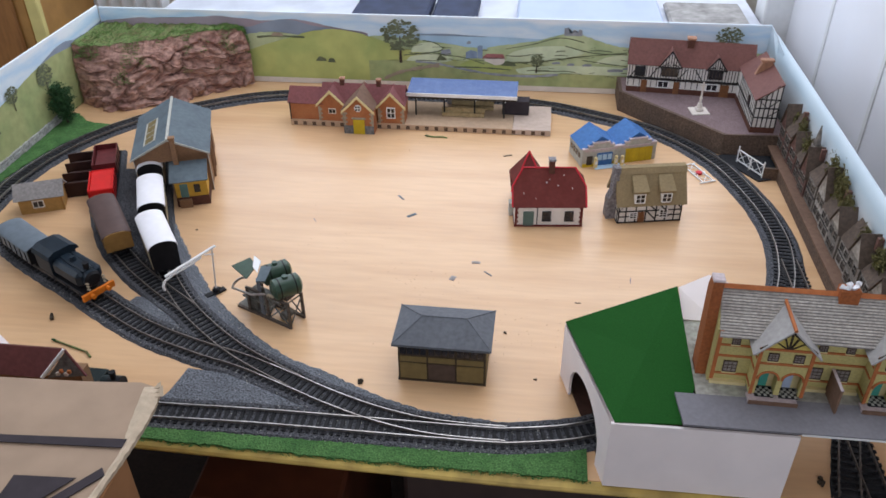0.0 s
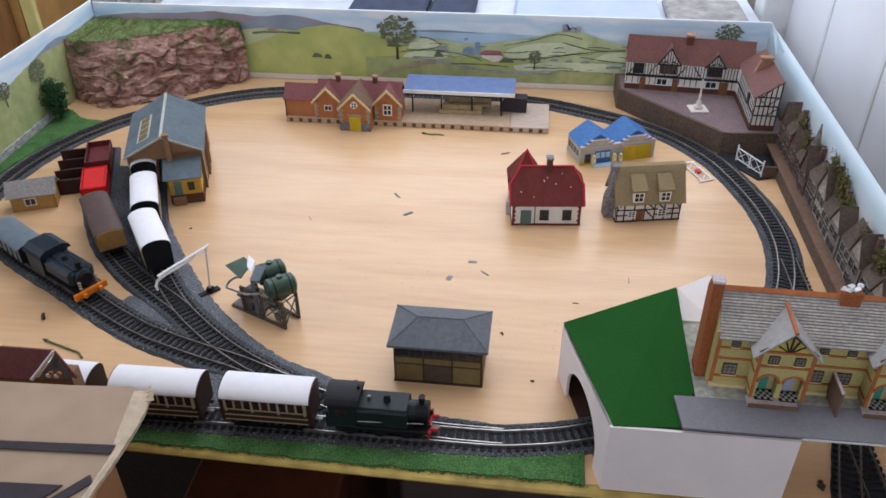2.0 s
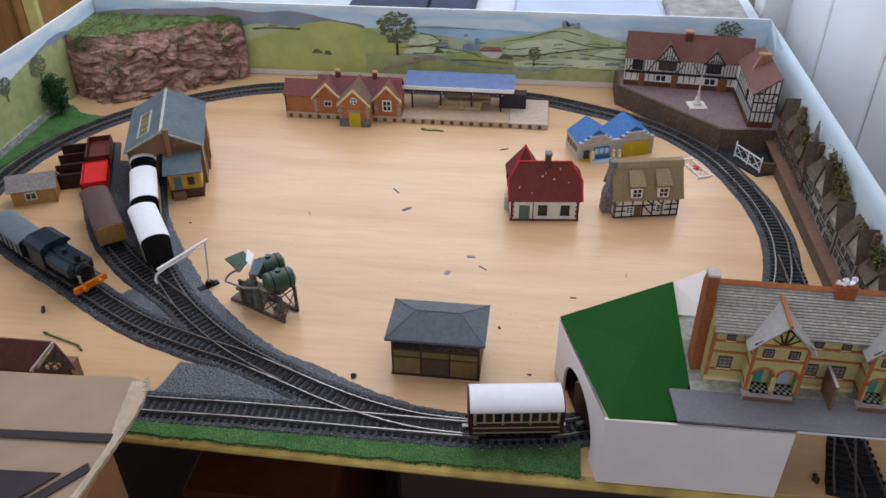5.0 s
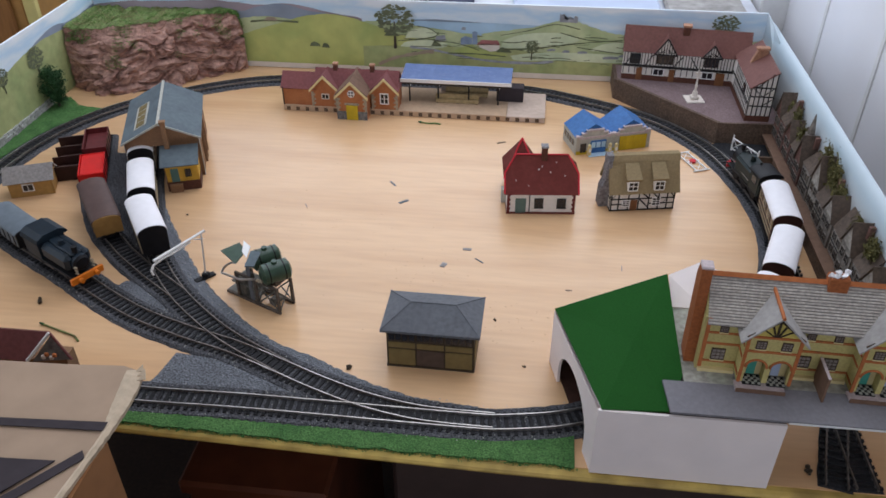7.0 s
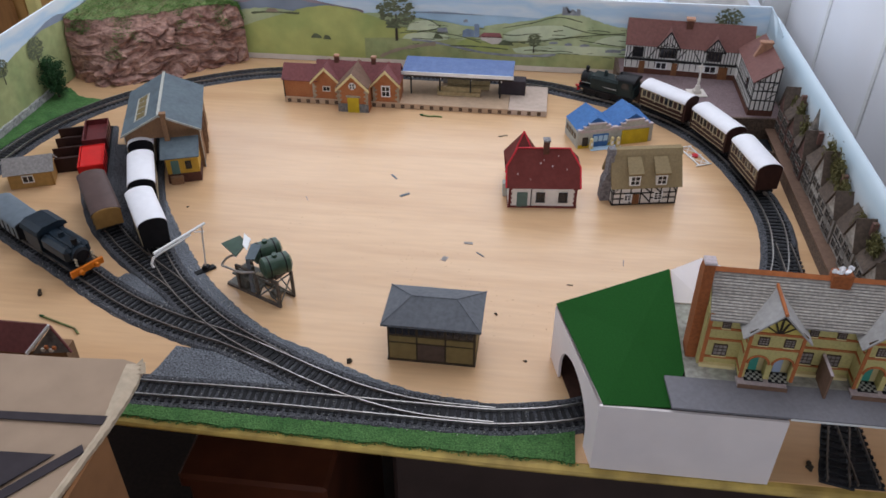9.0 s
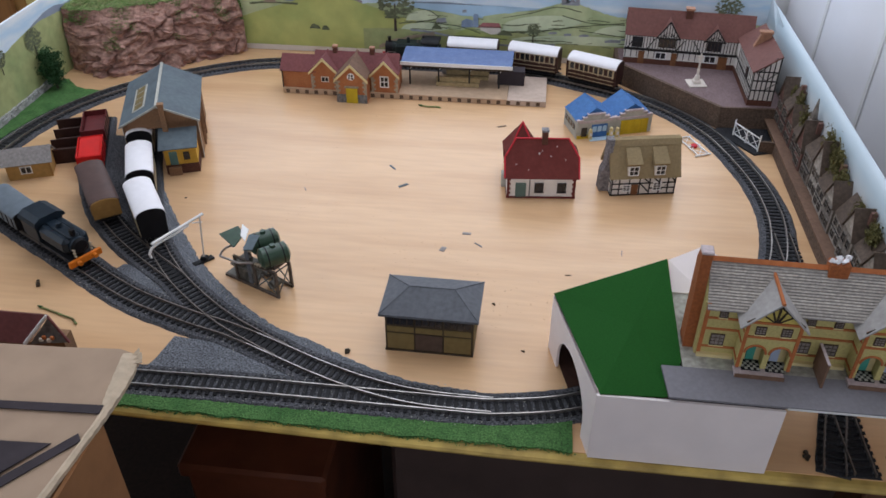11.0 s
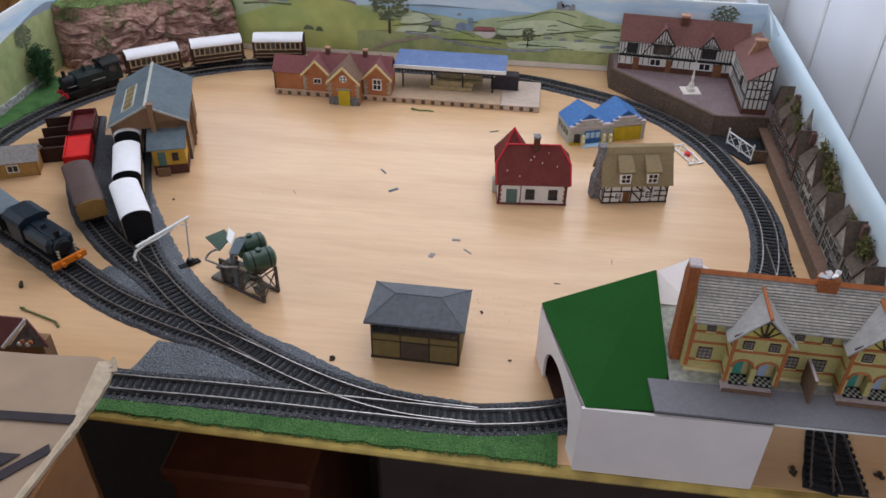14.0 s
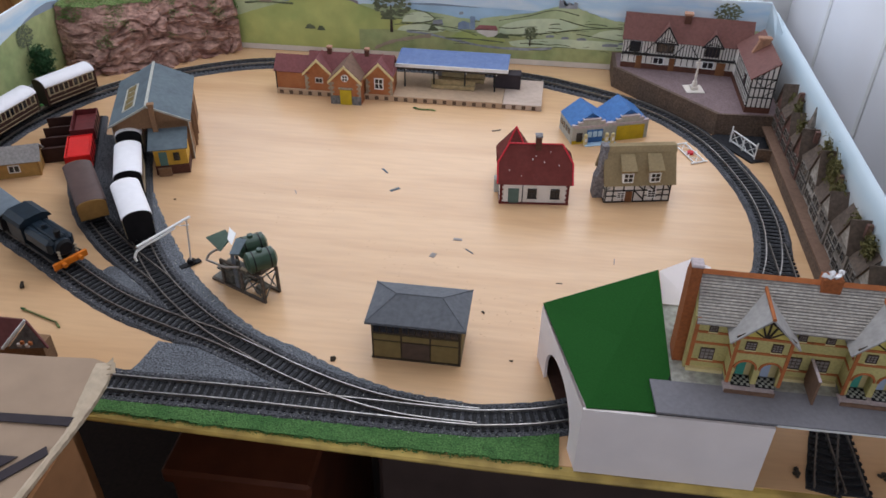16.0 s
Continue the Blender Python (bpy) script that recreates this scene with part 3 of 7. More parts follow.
for pts, ink in (([(0.7585, 0.066), (0.7584, 0.0784), (0.7679, 0.0836), (0.7812, 0.0801), (0.7814, 0.0668)], INK_BLUE), ([(0.7819, 0.0668), (0.7815, 0.0918), (0.7862, 0.0939), (0.7914, 0.0922), (0.7919, 0.0672)], INK_BLUE), ([(0.7958, 0.0624), (0.7956, 0.0688), (0.836, 0.0687), (0.8364, 0.0564), (0.8174, 0.0532)], SIGN), ([(0.79, 0.0666), (0.8002, 0.0768), (0.8324, 0.077), (0.8374, 0.0673)], INK_RED), ([(0.7072, 0.0717), (0.7097, 0.0816), (0.7265, 0.0841), (0.7297, 0.0724)], INK_GREY)):
    patch(back, "village_print", pts, ink, 8.9)
patch(back, "headland", ridge([(0.66, 0.1105), (0.70, 0.1135), (0.75, 0.1125), (0.80, 0.110)], z0=0.1095, wob=0.0004, seed=12), FAR_HILL, 3.2)
patch(back, "castle", [(0.950, 0.118), (0.950, 0.134), (0.953, 0.1325), (0.958, 0.135), (0.959, 0.125), (0.966, 0.1235), (0.967, 0.130), (0.972, 0.129), (0.973, 0.124), (0.977, 0.1245), (0.978, 0.131), (0.984, 0.130), (0.985, 0.118)], INK_GREY, 8)
patch(back, "quarry_print", [(0.36, 0.1), (0.388, 0.1), (0.382, 0.107), (0.366, 0.107)], LANE, 8.2)


def printed_tree(ob, x, z, high, wide, seed, layer=9.0):
    rng = random.Random(seed)
    patch(ob, "trunk_print", [(x - high * 0.03, z), (x - high * 0.015, z + high * 0.6), (x + high * 0.015, z + high * 0.6), (x + high * 0.035, z)], BARK, layer)
    for k in range(150):
        a, r = rng.uniform(0, 6.28), math.sqrt(rng.random())
        cx, cz = x + wide / 2 * r * math.cos(a), z + high * (0.64 + 0.32 * r * math.sin(a))
        s = high * rng.uniform(0.028, 0.062)
        patch(ob, "foliage_print", [(cx + s * rng.uniform(0.6, 1.4) * math.cos(i * 0.9), cz + 0.6 * s * rng.uniform(0.6, 1.3) * math.sin(i * 0.9)) for i in range(7)], INK_LEAF if k % 3 else HEDGE, layer + 0.2 + k * 0.008)


printed_tree(back, 0.626, 0.052, 0.092, 0.076, 3)
printed_tree(back, 0.900, 0.040, 0.040, 0.026, 4)
printed_tree(back, 1.262, 0.088, 0.058, 0.05, 5)
for x, z, w in ((0.605, 0.080, 0.03), (0.45, 0.052, 0.022), (0.475, 0.050, 0.016), (0.70, 0.062, 0.02), (0.83, 0.055, 0.03)):
    patch(back, "bush_print", ridge([(x, z), (x + w * 0.3, z + 0.008), (x + w * 0.7, z + 0.006), (x + w, z)], z0=z - 0.002, seed=int(x * 100)), HEDGE, 9.2)

left = backscene("backdrop_side", pose(-0.900, 0.20, 0.0, 0, 0, 90), 0.73, H + 0.004, "printed backscene card of a green hillside under sky")
patch(left, "hill", ridge([(0.0, 0.125), (0.14, 0.112), (0.27, 0.100), (0.38, 0.098), (0.46, 0.112), (0.56, 0.128), (0.64, 0.118), (0.73, 0.12)], seed=8), FAR_HILL, 1)
patch(left, "hill", ridge([(0.0, 0.07), (0.20, 0.082), (0.34, 0.096), (0.42, 0.108), (0.50, 0.118), (0.58, 0.115), (0.73, 0.10)], seed=9), VERGE, 2)
printed_tree(left, 0.49, 0.06, 0.06, 0.05, 6, 4)
printed_tree(left, 0.385, 0.075, 0.045, 0.035, 7, 4)
for x, z, w in ((0.30, 0.06, 0.03), (0.26, 0.03, 0.025)):
    patch(left, "bush_print", ridge([(x, z), (x + w * 0.3, z + 0.008), (x + w * 0.7, z + 0.006), (x + w, z)], z0=z - 0.002, seed=int(x * 100)), HEDGE, 3)
right = thing("backdrop_right", pose(0.437, 0.93, 0.0, 0, 0, -90), "printed hazy sky backscene card, curling outward at its top", "backdrop", kind="structure")
curl = [(0.0, 0.0)] + [(float(y), float(z)) for y, z in smooth_line([(0.0, 0.095), (0.0008, 0.106), (0.0030, 0.117), (0.0070, 0.1255), (0.0125, 0.1305)], 5)]
part("card", extrude(curl + [(y + 0.002, z - 0.0012) for y, z in curl[:0:-1]] + [(0.002, 0.0)], "x", 0.0, 0.80), SKY_SIDE, right)
part("corner_fold", slab([(0.0, 0.0, 0.094), (0.0, 0.0, 0.146), (0.030, 0.0060, 0.137), (0.085, 0.0066, 0.1258), (0.085, 0.0006, 0.094)], 0.0015), SKY_SIDE, right)

# ---- track ----
MAIN = Line([(-0.847, 0.30), (-0.86, 0.22), (-0.835, 0.12), (-0.77, 0.04), (-0.68, 0.0), (-0.56, -0.009), (-0.41, -0.0115), (-0.28, -0.009), (-0.12, -0.0095), (-0.03, -0.0095), (0.0025, -0.0068), (0.0628, 0.0056), (0.12, 0.031), (0.208, 0.092), (0.289, 0.18), (0.343, 0.283), (0.3635, 0.37), (0.3655, 0.4426), (0.3543, 0.5193), (0.327, 0.611), (0.302, 0.664), (0.262, 0.72), (0.216, 0.762), (0.168, 0.792), (0.117, 0.817), (0.064, 0.84), (0.0208, 0.855), (-0.06, 0.87), (-0.18, 0.876), (-0.30, 0.876), (-0.41, 0.873), (-0.4997, 0.86), (-0.553, 0.845), (-0.603, 0.8215), (-0.65, 0.7925), (-0.72, 0.743), (-0.77, 0.69), (-0.805, 0.636), (-0.829, 0.584), (-0.847, 0.52), (-0.856, 0.44), (-0.852, 0.36)])
SIDING_A = Line([(-0.80, 0.325), (-0.70, 0.256), (-0.60, 0.198), (-0.522, 0.150), (-0.462, 0.119), (-0.386, 0.092), (-0.33, 0.0755), (-0.26, 0.047), (-0.215, 0.028), (-0.157, 0.008), (-0.09, -0.005), (0.0, -0.007)])
SIDING_B = Line([(-0.74, 0.585), (-0.707, 0.505), (-0.69, 0.465), (-0.662, 0.40), (-0.605, 0.312), (-0.56, 0.264), (-0.531, 0.238), (-0.483, 0.201), (-0.437, 0.168), (-0.39, 0.128)])
SIDING_C = Line([(-0.66, 0.60), (-0.622, 0.50), (-0.594, 0.436), (-0.561, 0.362), (-0.52, 0.280), (-0.482, 0.222), (-0.437, 0.169), (-0.39, 0.127), (-0.339, 0.090), (-0.27, 0.053), (-0.215, 0.028)])
SIDING_R = Line([(0.3655, 0.41), (0.366, 0.30), (0.3625, 0.20), (0.360, 0.10), (0.3587, 0.0), (0.359, -0.0535)])
SPUR_LEFT = Line([(0.3610, 0.12), (0.3540, 0.04), (0.3440, 0.0), (0.3355, -0.030), (0.3300, -0.0535)])
GAUGE = 0.0205


def track(name, line, a, b, label, singles, bed=0.044, stone=BED, rail=RAIL, top=0.0028):
    """Ballast, sleepers and two rails; singles: stretches in which each sleeper is a piece of its own."""
    ob = thing(name, pose(0, 0, 0), label, "railway track", kind="structure")
    part("ballast", line.strip(a, b, bed, 0.0, top, slope=0.003, ragged=0.0014, step=0.008), stone, ob)
    for side in (-1, 1):
        part("rail", line.strip(a, b, 0.0014, top + 0.001, top + 0.0048, off=side * GAUGE / 2), rail, ob)
    one = bpy.data.meshes.new("sleeper")
    bm = box(-0.0021, 0.0021, -0.0165, 0.0165, 0, 0.0018, bevel=0.0003)
    bm.to_mesh(one)
    bm.free()
    one.materials.append(SLEEPER)
    rest, s, chairs = bmesh.new(), a + 0.004, bmesh.new()
    while s < b:
        c, d = line.at(s), line.way(s)
        m = pose(c[0], c[1], top - 0.0002, 0, 0, math.degrees(math.atan2(d[1], d[0])))
        if any(u <= s <= v for u, v in singles):
            sl = new("sleeper", one)
            sl.parent, sl.matrix_basis = ob, m
            for off in (GAUGE / 2, -GAUGE / 2):
                for e in (-0.0015, 0.0015):
                    box(-0.0009, 0.0009, off + e - 0.0007, off + e + 0.0007, 0.0016, 0.0027, chairs, m=m)
        else:
            box(-0.0021, 0.0021, -0.0165, 0.0165, 0, 0.0018, rest, m=m)
        s += 0.0088
    if chairs.verts:
        tagged(part("rail_chairs", chairs, CHAIR, ob), kind="stuff")
    else:
        chairs.free()
    if rest.verts:
        tagged(part("sleeper_rows", rest, SLEEPER, ob), kind="stuff")
    else:
        rest.free()
    return ob


sf = MAIN.near(-0.42, -0.011)
track("main_track", MAIN, 0.02, MAIN.length - 0.01, "oval of black-sleepered model railway track on grey ballast", [(sf, MAIN.near(0.09, 0.02)), (MAIN.near(0.35, 0.33), MAIN.near(0.20, 0.775))])
track("siding_track_outer", SIDING_A, 0.0, SIDING_A.length - 0.05, "curving siding track on grey ballast", [(0.26, SIDING_A.near(-0.20, 0.02))], top=0.0031, rail=RAIL_DULL)
track("siding_track_middle", SIDING_B, 0.0, SIDING_B.near(-0.43, 0.163), "middle siding track holding goods wagons", [(0.35, 0.6)], top=0.0034, rail=RAIL_DULL)
track("siding_track_inner", SIDING_C, 0.0, SIDING_C.near(-0.26, 0.048), "inner siding track running out of the goods shed", [(0.38, 0.66)], top=0.0037, rail=RAIL_DULL)
track("spur_track", SIDING_R, 0.05, SIDING_R.length, "straight black spur track passing under the road bridge", [(0.3, 0.47)], bed=0.026, stone=BLACK_STONE, top=0.0025, rail=RAIL_DULL)
track("spur_track_diverging", SPUR_LEFT, 0.0, SPUR_LEFT.length, "black spur track diverging at a turnout under the road bridge", [(0.05, 0.2)], bed=0.026, stone=BLACK_STONE, top=0.0029, rail=RAIL_DULL)


points = thing("turnout_rails", pose(0, 0, 0), "bright worn rails of the turnout where siding meets oval", "rails", kind="structure")
LA = SIDING_A.length
for side in (-1, 1):
    part("switch_blade", SIDING_A.strip(LA - 0.0495, LA - 0.012, 0.0014, 0.004, 0.0081, off=side * GAUGE / 2), RAIL, points)
    part("worn_rail", SIDING_A.strip(SIDING_A.near(-0.30, 0.063), LA - 0.05, 0.0013, 0.0078, 0.0081, off=side * GAUGE / 2), RAIL, points)


def ground_patch(name, pts, z, mat, label, category, wob=0.003, seed=3):
    line = smooth_line([*pts, pts[0]], 8)[:-1]
    rng = random.Random(seed)
    bm = extrude([(float(x) + rng.uniform(-wob, wob), float(y) + rng.uniform(-wob, wob)) for x, y in line], "z", 0.0, z)
    return tagged(mesh_object(name, bm, mat), label, category, kind="structure")


def flat_patch(name, pts, z, mat, label, category):
    return tagged(mesh_object(name, extrude(pts, "z", 0.0, z), mat), label, category, kind="structure")


flat_patch("ballast_apron", [(-0.402, 0.024), (-0.395, 0.062), (-0.33, 0.055), (-0.25, 0.035), (-0.16, 0.0), (-0.25, 0.002), (-0.41, 0.002)], 0.0022, BALLAST, "grey ballast apron between two tracks", "ballast")
flat_patch("ballast_infill", [(-0.517, 0.190), (-0.53, 0.165), (-0.46, 0.135), (-0.38, 0.105), (-0.33, 0.082), (-0.35, 0.10), (-0.42, 0.148), (-0.47, 0.185)], 0.0020, BALLAST, "grey ballast between sidings", "ballast")
flat_patch("ballast_yard", [(-0.69, 0.53), (-0.66, 0.44), (-0.60, 0.34), (-0.52, 0.245), (-0.46, 0.19), (-0.50, 0.26), (-0.56, 0.36), (-0.60, 0.46), (-0.63, 0.53)], 0.0024, BED, "dark ballast between the yard sidings", "ballast")



def shoulder(name, line, a, b, widths, label):
    """A ragged bank of loose ballast beside a track, its outer edge given from end to end."""
    bm, rows, rng = bmesh.new(), [], random.Random(17)
    for s in np.linspace(a, b, max(8, int((b - a) / 0.005))):
        c, d = line.at(s), line.way(s)
        nrm = np.array((-d[1], d[0]))
        w = float(np.interp((s - a) / (b - a), np.linspace(0, 1, len(widths)), widths)) + rng.uniform(-0.0012, 0.0012)
        rows.append([bm.verts.new((*(c + nrm * 0.018), 0.0022)), bm.verts.new((*(c + nrm * (w - 0.003)), 0.0018)), bm.verts.new((*(c + nrm * w), 0.0))])
    for u, v in zip(rows, rows[1:]):
        for i in range(2):
            bm.faces.new((u[i], v[i], v[i + 1], u[i + 1]))
    return tagged(mesh_object(name, bm, BALLAST), label, "ballast", kind="structure")


shoulder("ballast_shoulder", SIDING_C, SIDING_C.near(-0.56, 0.36), SIDING_C.near(-0.275, 0.056), (0.026, 0.036, 0.042, 0.042, 0.040, 0.036, 0.030), "grey ballast shoulder along the inner siding")
shoulder("ballast_shoulder", SIDING_A, SIDING_A.near(-0.30, 0.063), SIDING_A.near(-0.03, -0.007), (0.034, 0.038, 0.034, 0.030, 0.027, 0.025), "grey ballast shoulder along the turnout")
rng = random.Random(31)
specks = bmesh.new()
for line, u, v, half in ((SIDING_A, 0.20, SIDING_A.length - 0.06, 0.028), (SIDING_C, 0.30, SIDING_C.near(-0.28, 0.058), 0.034), (MAIN, MAIN.near(-0.42, -0.011), MAIN.near(0.07, 0.01), 0.026)):
    for _ in range(300):
        q = rng.uniform(u, v)
        c, d = line.at(q), line.way(q)
        off = rng.uniform(-half, half)
        r = rng.uniform(0.0003, 0.0008)
        bmesh.ops.create_icosphere(specks, subdivisions=1, radius=r, matrix=Matrix.Translation((c[0] - d[1] * off, c[1] + d[0] * off, 0.0036 + r * 0.3)))
tagged(mesh_object("stray_ballast_grains", specks, GREY_WALL), "pale stray grains of ballast on the track bed", "ballast", kind="stuff")

# grass strips
rng = random.Random(5)
edge = [(-0.43 + 0.504 * i / 160, -0.0492 - 0.0058 * min(1.0, i / 90) + 0.0030 * noise.noise(Vector((i * 0.13, 2, 0))) + 0.0024 * noise.noise(Vector((i * 0.6, 5, 0)))) for i in range(161)]
edge_top = [(x - (0.006 * noise.noise(Vector((x * 300, 1, 0))) if x > 0.085 else 0.0), float(np.interp(x, (-0.43, -0.06, 0.0, 0.06, 0.10), (-0.034, -0.033, -0.0295, -0.0185, -0.004))) + rng.uniform(-0.001, 0.001)) for x, _ in edge[::-1]]
tagged(mesh_object("grass_verge", extrude(edge + edge_top, "z", 0.0, 0.0024), GRASS), "ragged strip of green scatter grass along the board's edge", "grass", kind="structure")

rng = random.Random(12)
fringe = bmesh.new()
for _ in range(900):
    k = rng.randrange(len(edge))
    x, y = edge[k]
    hang = rng.uniform(-0.0035, 0.0010) * (1.0 + 0.8 * noise.noise(Vector((x * 40, 3, 0))))
    c = Vector((x + rng.uniform(-0.002, 0.002), y + hang, 0.0012 + 0.001 * rng.random()))
    fringe.faces.new([fringe.verts.new(c + Vector((rng.uniform(-1, 1), rng.uniform(-1, 0.6), rng.uniform(-0.5, 0.5))) * 0.0022) for _ in range(3)])
tagged(mesh_object("grass_fringe", fringe, GRASS), "loose green grass fibres along the strip's edge", "grass", kind="stuff")

# ---- rolling stock ----
RAIL_TOP = 0.0078


def wheel_pair(ob, x, r, mat=BLACK):
    for y in (-0.0095, 0.0095):
        part("wheel", cyl((x, y - 0.0015, r), (x, y + 0.0015, r), r, n=16), mat, ob)


def arched(half, z0, rise, n=10):
    return [(half * math.cos(math.pi * i / n), z0 + rise * math.sin(math.pi * i / n)) for i in range(n + 1)]


def coach(name, label, roof, side, panel, length=0.092, group="", ends=BLACK, windows=True):
    """Four-wheeled coach, 40 mm high; x runs forward."""
    ob = thing(name, pose(0, 0, 0), label, "railway coach", group)
    h, w = length / 2, 0.0176
    part("underframe", box(-h, h, -0.013, 0.013, 0.006, 0.0125, bevel=0.001), BLACK, ob)
    part("body", box(-h, h, -w, w, 0.0125, 0.046, bevel=0.0008), side, ob)
    for x in (-h - 0.0016, h + 0.0016):
        part("end_panel", extrude([(-w, 0.0125), (w, 0.0125), *arched(w + 0.0012, 0.0458, 0.0098, 14)], "x", x - 0.0016, x + 0.0016), ends, ob)
    prof = arched(w + 0.0022, 0.0455, 0.0105, 36)
    part("roof", extrude(prof, "x", -h - 0.002, h + 0.002), roof, ob, smooth=False)
    if windows:
        for y in (-w, w):
            s = 1 if y > 0 else -1
            part("side_panel", box(-h + 0.0015, h - 0.0015, min(y, y + s * 0.0006), max(y, y + s * 0.0006), 0.0290, 0.0445), panel, ob)
            part("waist_line", box(-h + 0.001, h - 0.001, min(y, y + s * 0.0009), max(y, y + s * 0.0009), 0.0215, 0.0225), panel, ob)
            part("sole_line", box(-h + 0.001, h - 0.001, min(y, y + s * 0.0009), max(y, y + s * 0.0009), 0.0145, 0.0154), panel, ob)
            n = 9
            for i in range(n):
                x = -h + 0.008 + (length - 0.016) * i / (n - 1)
                part("window", box(x - 0.0036, x + 0.0036, min(y, y + s * 0.0010), max(y, y + s * 0.0010), 0.0312, 0.0432, bevel=0.0003), BROWN if i % 3 == 1 else GLASS, ob)
            for i in (0, 3, 6, 9):
                x = -h + 0.0035 + (length - 0.007) * i / 9
                part("door_pillar", box(x - 0.0011, x + 0.0011, min(y, y + s * 0.0014), max(y, y + s * 0.0014), 0.0275, 0.0446), panel, ob)
            part("footboard", box(-h + 0.008, h - 0.008, min(y * 0.85, y * 1.05), max(y * 0.85, y * 1.05), 0.0055, 0.0068), BLACK, ob)
    for x in (-h * 0.55, h * 0.55):
        wheel_pair(ob, x, 0.0062)
    for x in (-h, h):
        s = 1 if x > 0 else -1
        for y in (-0.0085, 0.0085):
            part("buffer", cyl((x, y, 0.0115), (x + s * 0.006, y, 0.0115), 0.0018, n=10), BLACK, ob)
        part("coupling", box(min(x, x + s * 0.009), max(x, x + s * 0.009), -0.002, 0.002, 0.005, 0.0075), RAIL, ob)
    return ob


def tank_engine(name, label):
    ob = thing(name, pose(0, 0, 0), label, "steam locomotive")
    part("footplate", box(-0.052, 0.052, -0.0155, 0.0155, 0.0125, 0.0148, bevel=0.0005), BLACK, ob)
    part("frames", box(-0.045, 0.045, -0.009, 0.009, 0.003, 0.0125), BLACK, ob)
    for x in (-0.030, 0.0, 0.028):
        wheel_pair(ob, x, 0.0088)
    part("boiler", cyl((-0.022, 0, 0.0262), (0.046, 0, 0.0262), 0.0098, n=20), LOCO_GREEN, ob, smooth=False)
    for y in (-1, 1):
        part("side_tank", box(-0.022, 0.030, min(y * 0.0085, y * 0.0150), max(y * 0.0085, y * 0.0150), 0.0148, 0.0345, bevel=0.0018), LOCO_GREEN, ob)
        part("handrail", cyl((-0.020, y * 0.0158, 0.0225), (0.046, y * 0.0125, 0.0225), 0.0005, n=6), RAIL, ob)
        part("buffer", cyl((0.052, y * 0.0085, 0.0125), (0.059, y * 0.0085, 0.0125), 0.0018, n=10), RED_TRIM, ob)
        part("lamp", box(0.049, 0.0525, y * 0.009 - 0.0012, y * 0.009 + 0.0012, 0.0155, 0.0190), BLACK, ob)
    part("tank_top", box(-0.022, 0.030, -0.0125, 0.0125, 0.0335, 0.0362, bevel=0.001), LOCO_GREEN, ob)
    part("smokebox", cyl((0.037, 0, 0.0262), (0.050, 0, 0.0262), 0.0103, n=20), BLACK, ob)
    part("chimney", cyl((0.043, 0, 0.035), (0.043, 0, 0.0440), 0.0027, 0.0034, 12), BLACK, ob)
    part("dome", cyl((0.008, 0, 0.035), (0.008, 0, 0.0435), 0.0042, 0.0026, 14), LOCO_GREEN, ob)
    part("safety_valve", cyl((-0.010, 0, 0.036), (-0.010, 0, 0.040), 0.0022, 0.0016, 10), RAIL_DULL, ob)
    cab = part("cab", box(-0.049, -0.021, -0.0155, 0.0155, 0.0148, 0.040, bevel=0.0008), LOCO_GREEN, ob)
    for y in (-1, 1):
        part("cab_window", box(-0.042, -0.029, min(y * 0.0154, y * 0.0160), max(y * 0.0154, y * 0.0160), 0.0275, 0.0365), GLASS, cab)
    part("cab_roof", extrude(arched(0.0172, 0.0395, 0.0065, 12), "x", -0.052, -0.018), BLACK, ob)
    part("whistle", cyl((-0.021, 0.003, 0.045), (-0.021, 0.003, 0.049), 0.0018, n=8), BLACK, ob)
    part("bunker", box(-0.052, -0.047, -0.0145, 0.0145, 0.0148, 0.030, bevel=0.0008), LOCO_GREEN, ob)
    part("buffer_beam", box(0.0505, 0.0525, -0.0155, 0.0155, 0.0075, 0.0150), RED_TRIM, ob, "red bufferbeam")
    part("coupling", box(0.052, 0.060, -0.002, 0.002, 0.005, 0.0075), RAIL_DULL, ob)
    return ob


TRAIN = [(tank_engine("tank_engine", "dark green and black tank engine with red bufferbeam, running"), 0.119, 0.028)]
first = coach("passenger_coach", "brown and cream four-wheeled coach with a white roof", ROOF_WHITE, BROWN, CREAM, group="coaches of the moving train", ends=BROWN)
TRAIN += [(first, 0.0, 0.028), (copy_thing(first, pose(0, 0, 0)), -0.1205, 0.028), (copy_thing(first, pose(0, 0, 0)), -0.241, 0.028)]

TRAIN[0][0].scale = (1.05, 1.12, 1.18)

# standing stock: (line, near point)


def stand_on(ob, line, x, y, turn=0, half=0.025, top=0.0034):
    m = line.stand(line.near(x, y), half, top + 0.0049)
    ob.matrix_world = m @ pose(0, 0, 0, 0, 0, turn)
    return ob


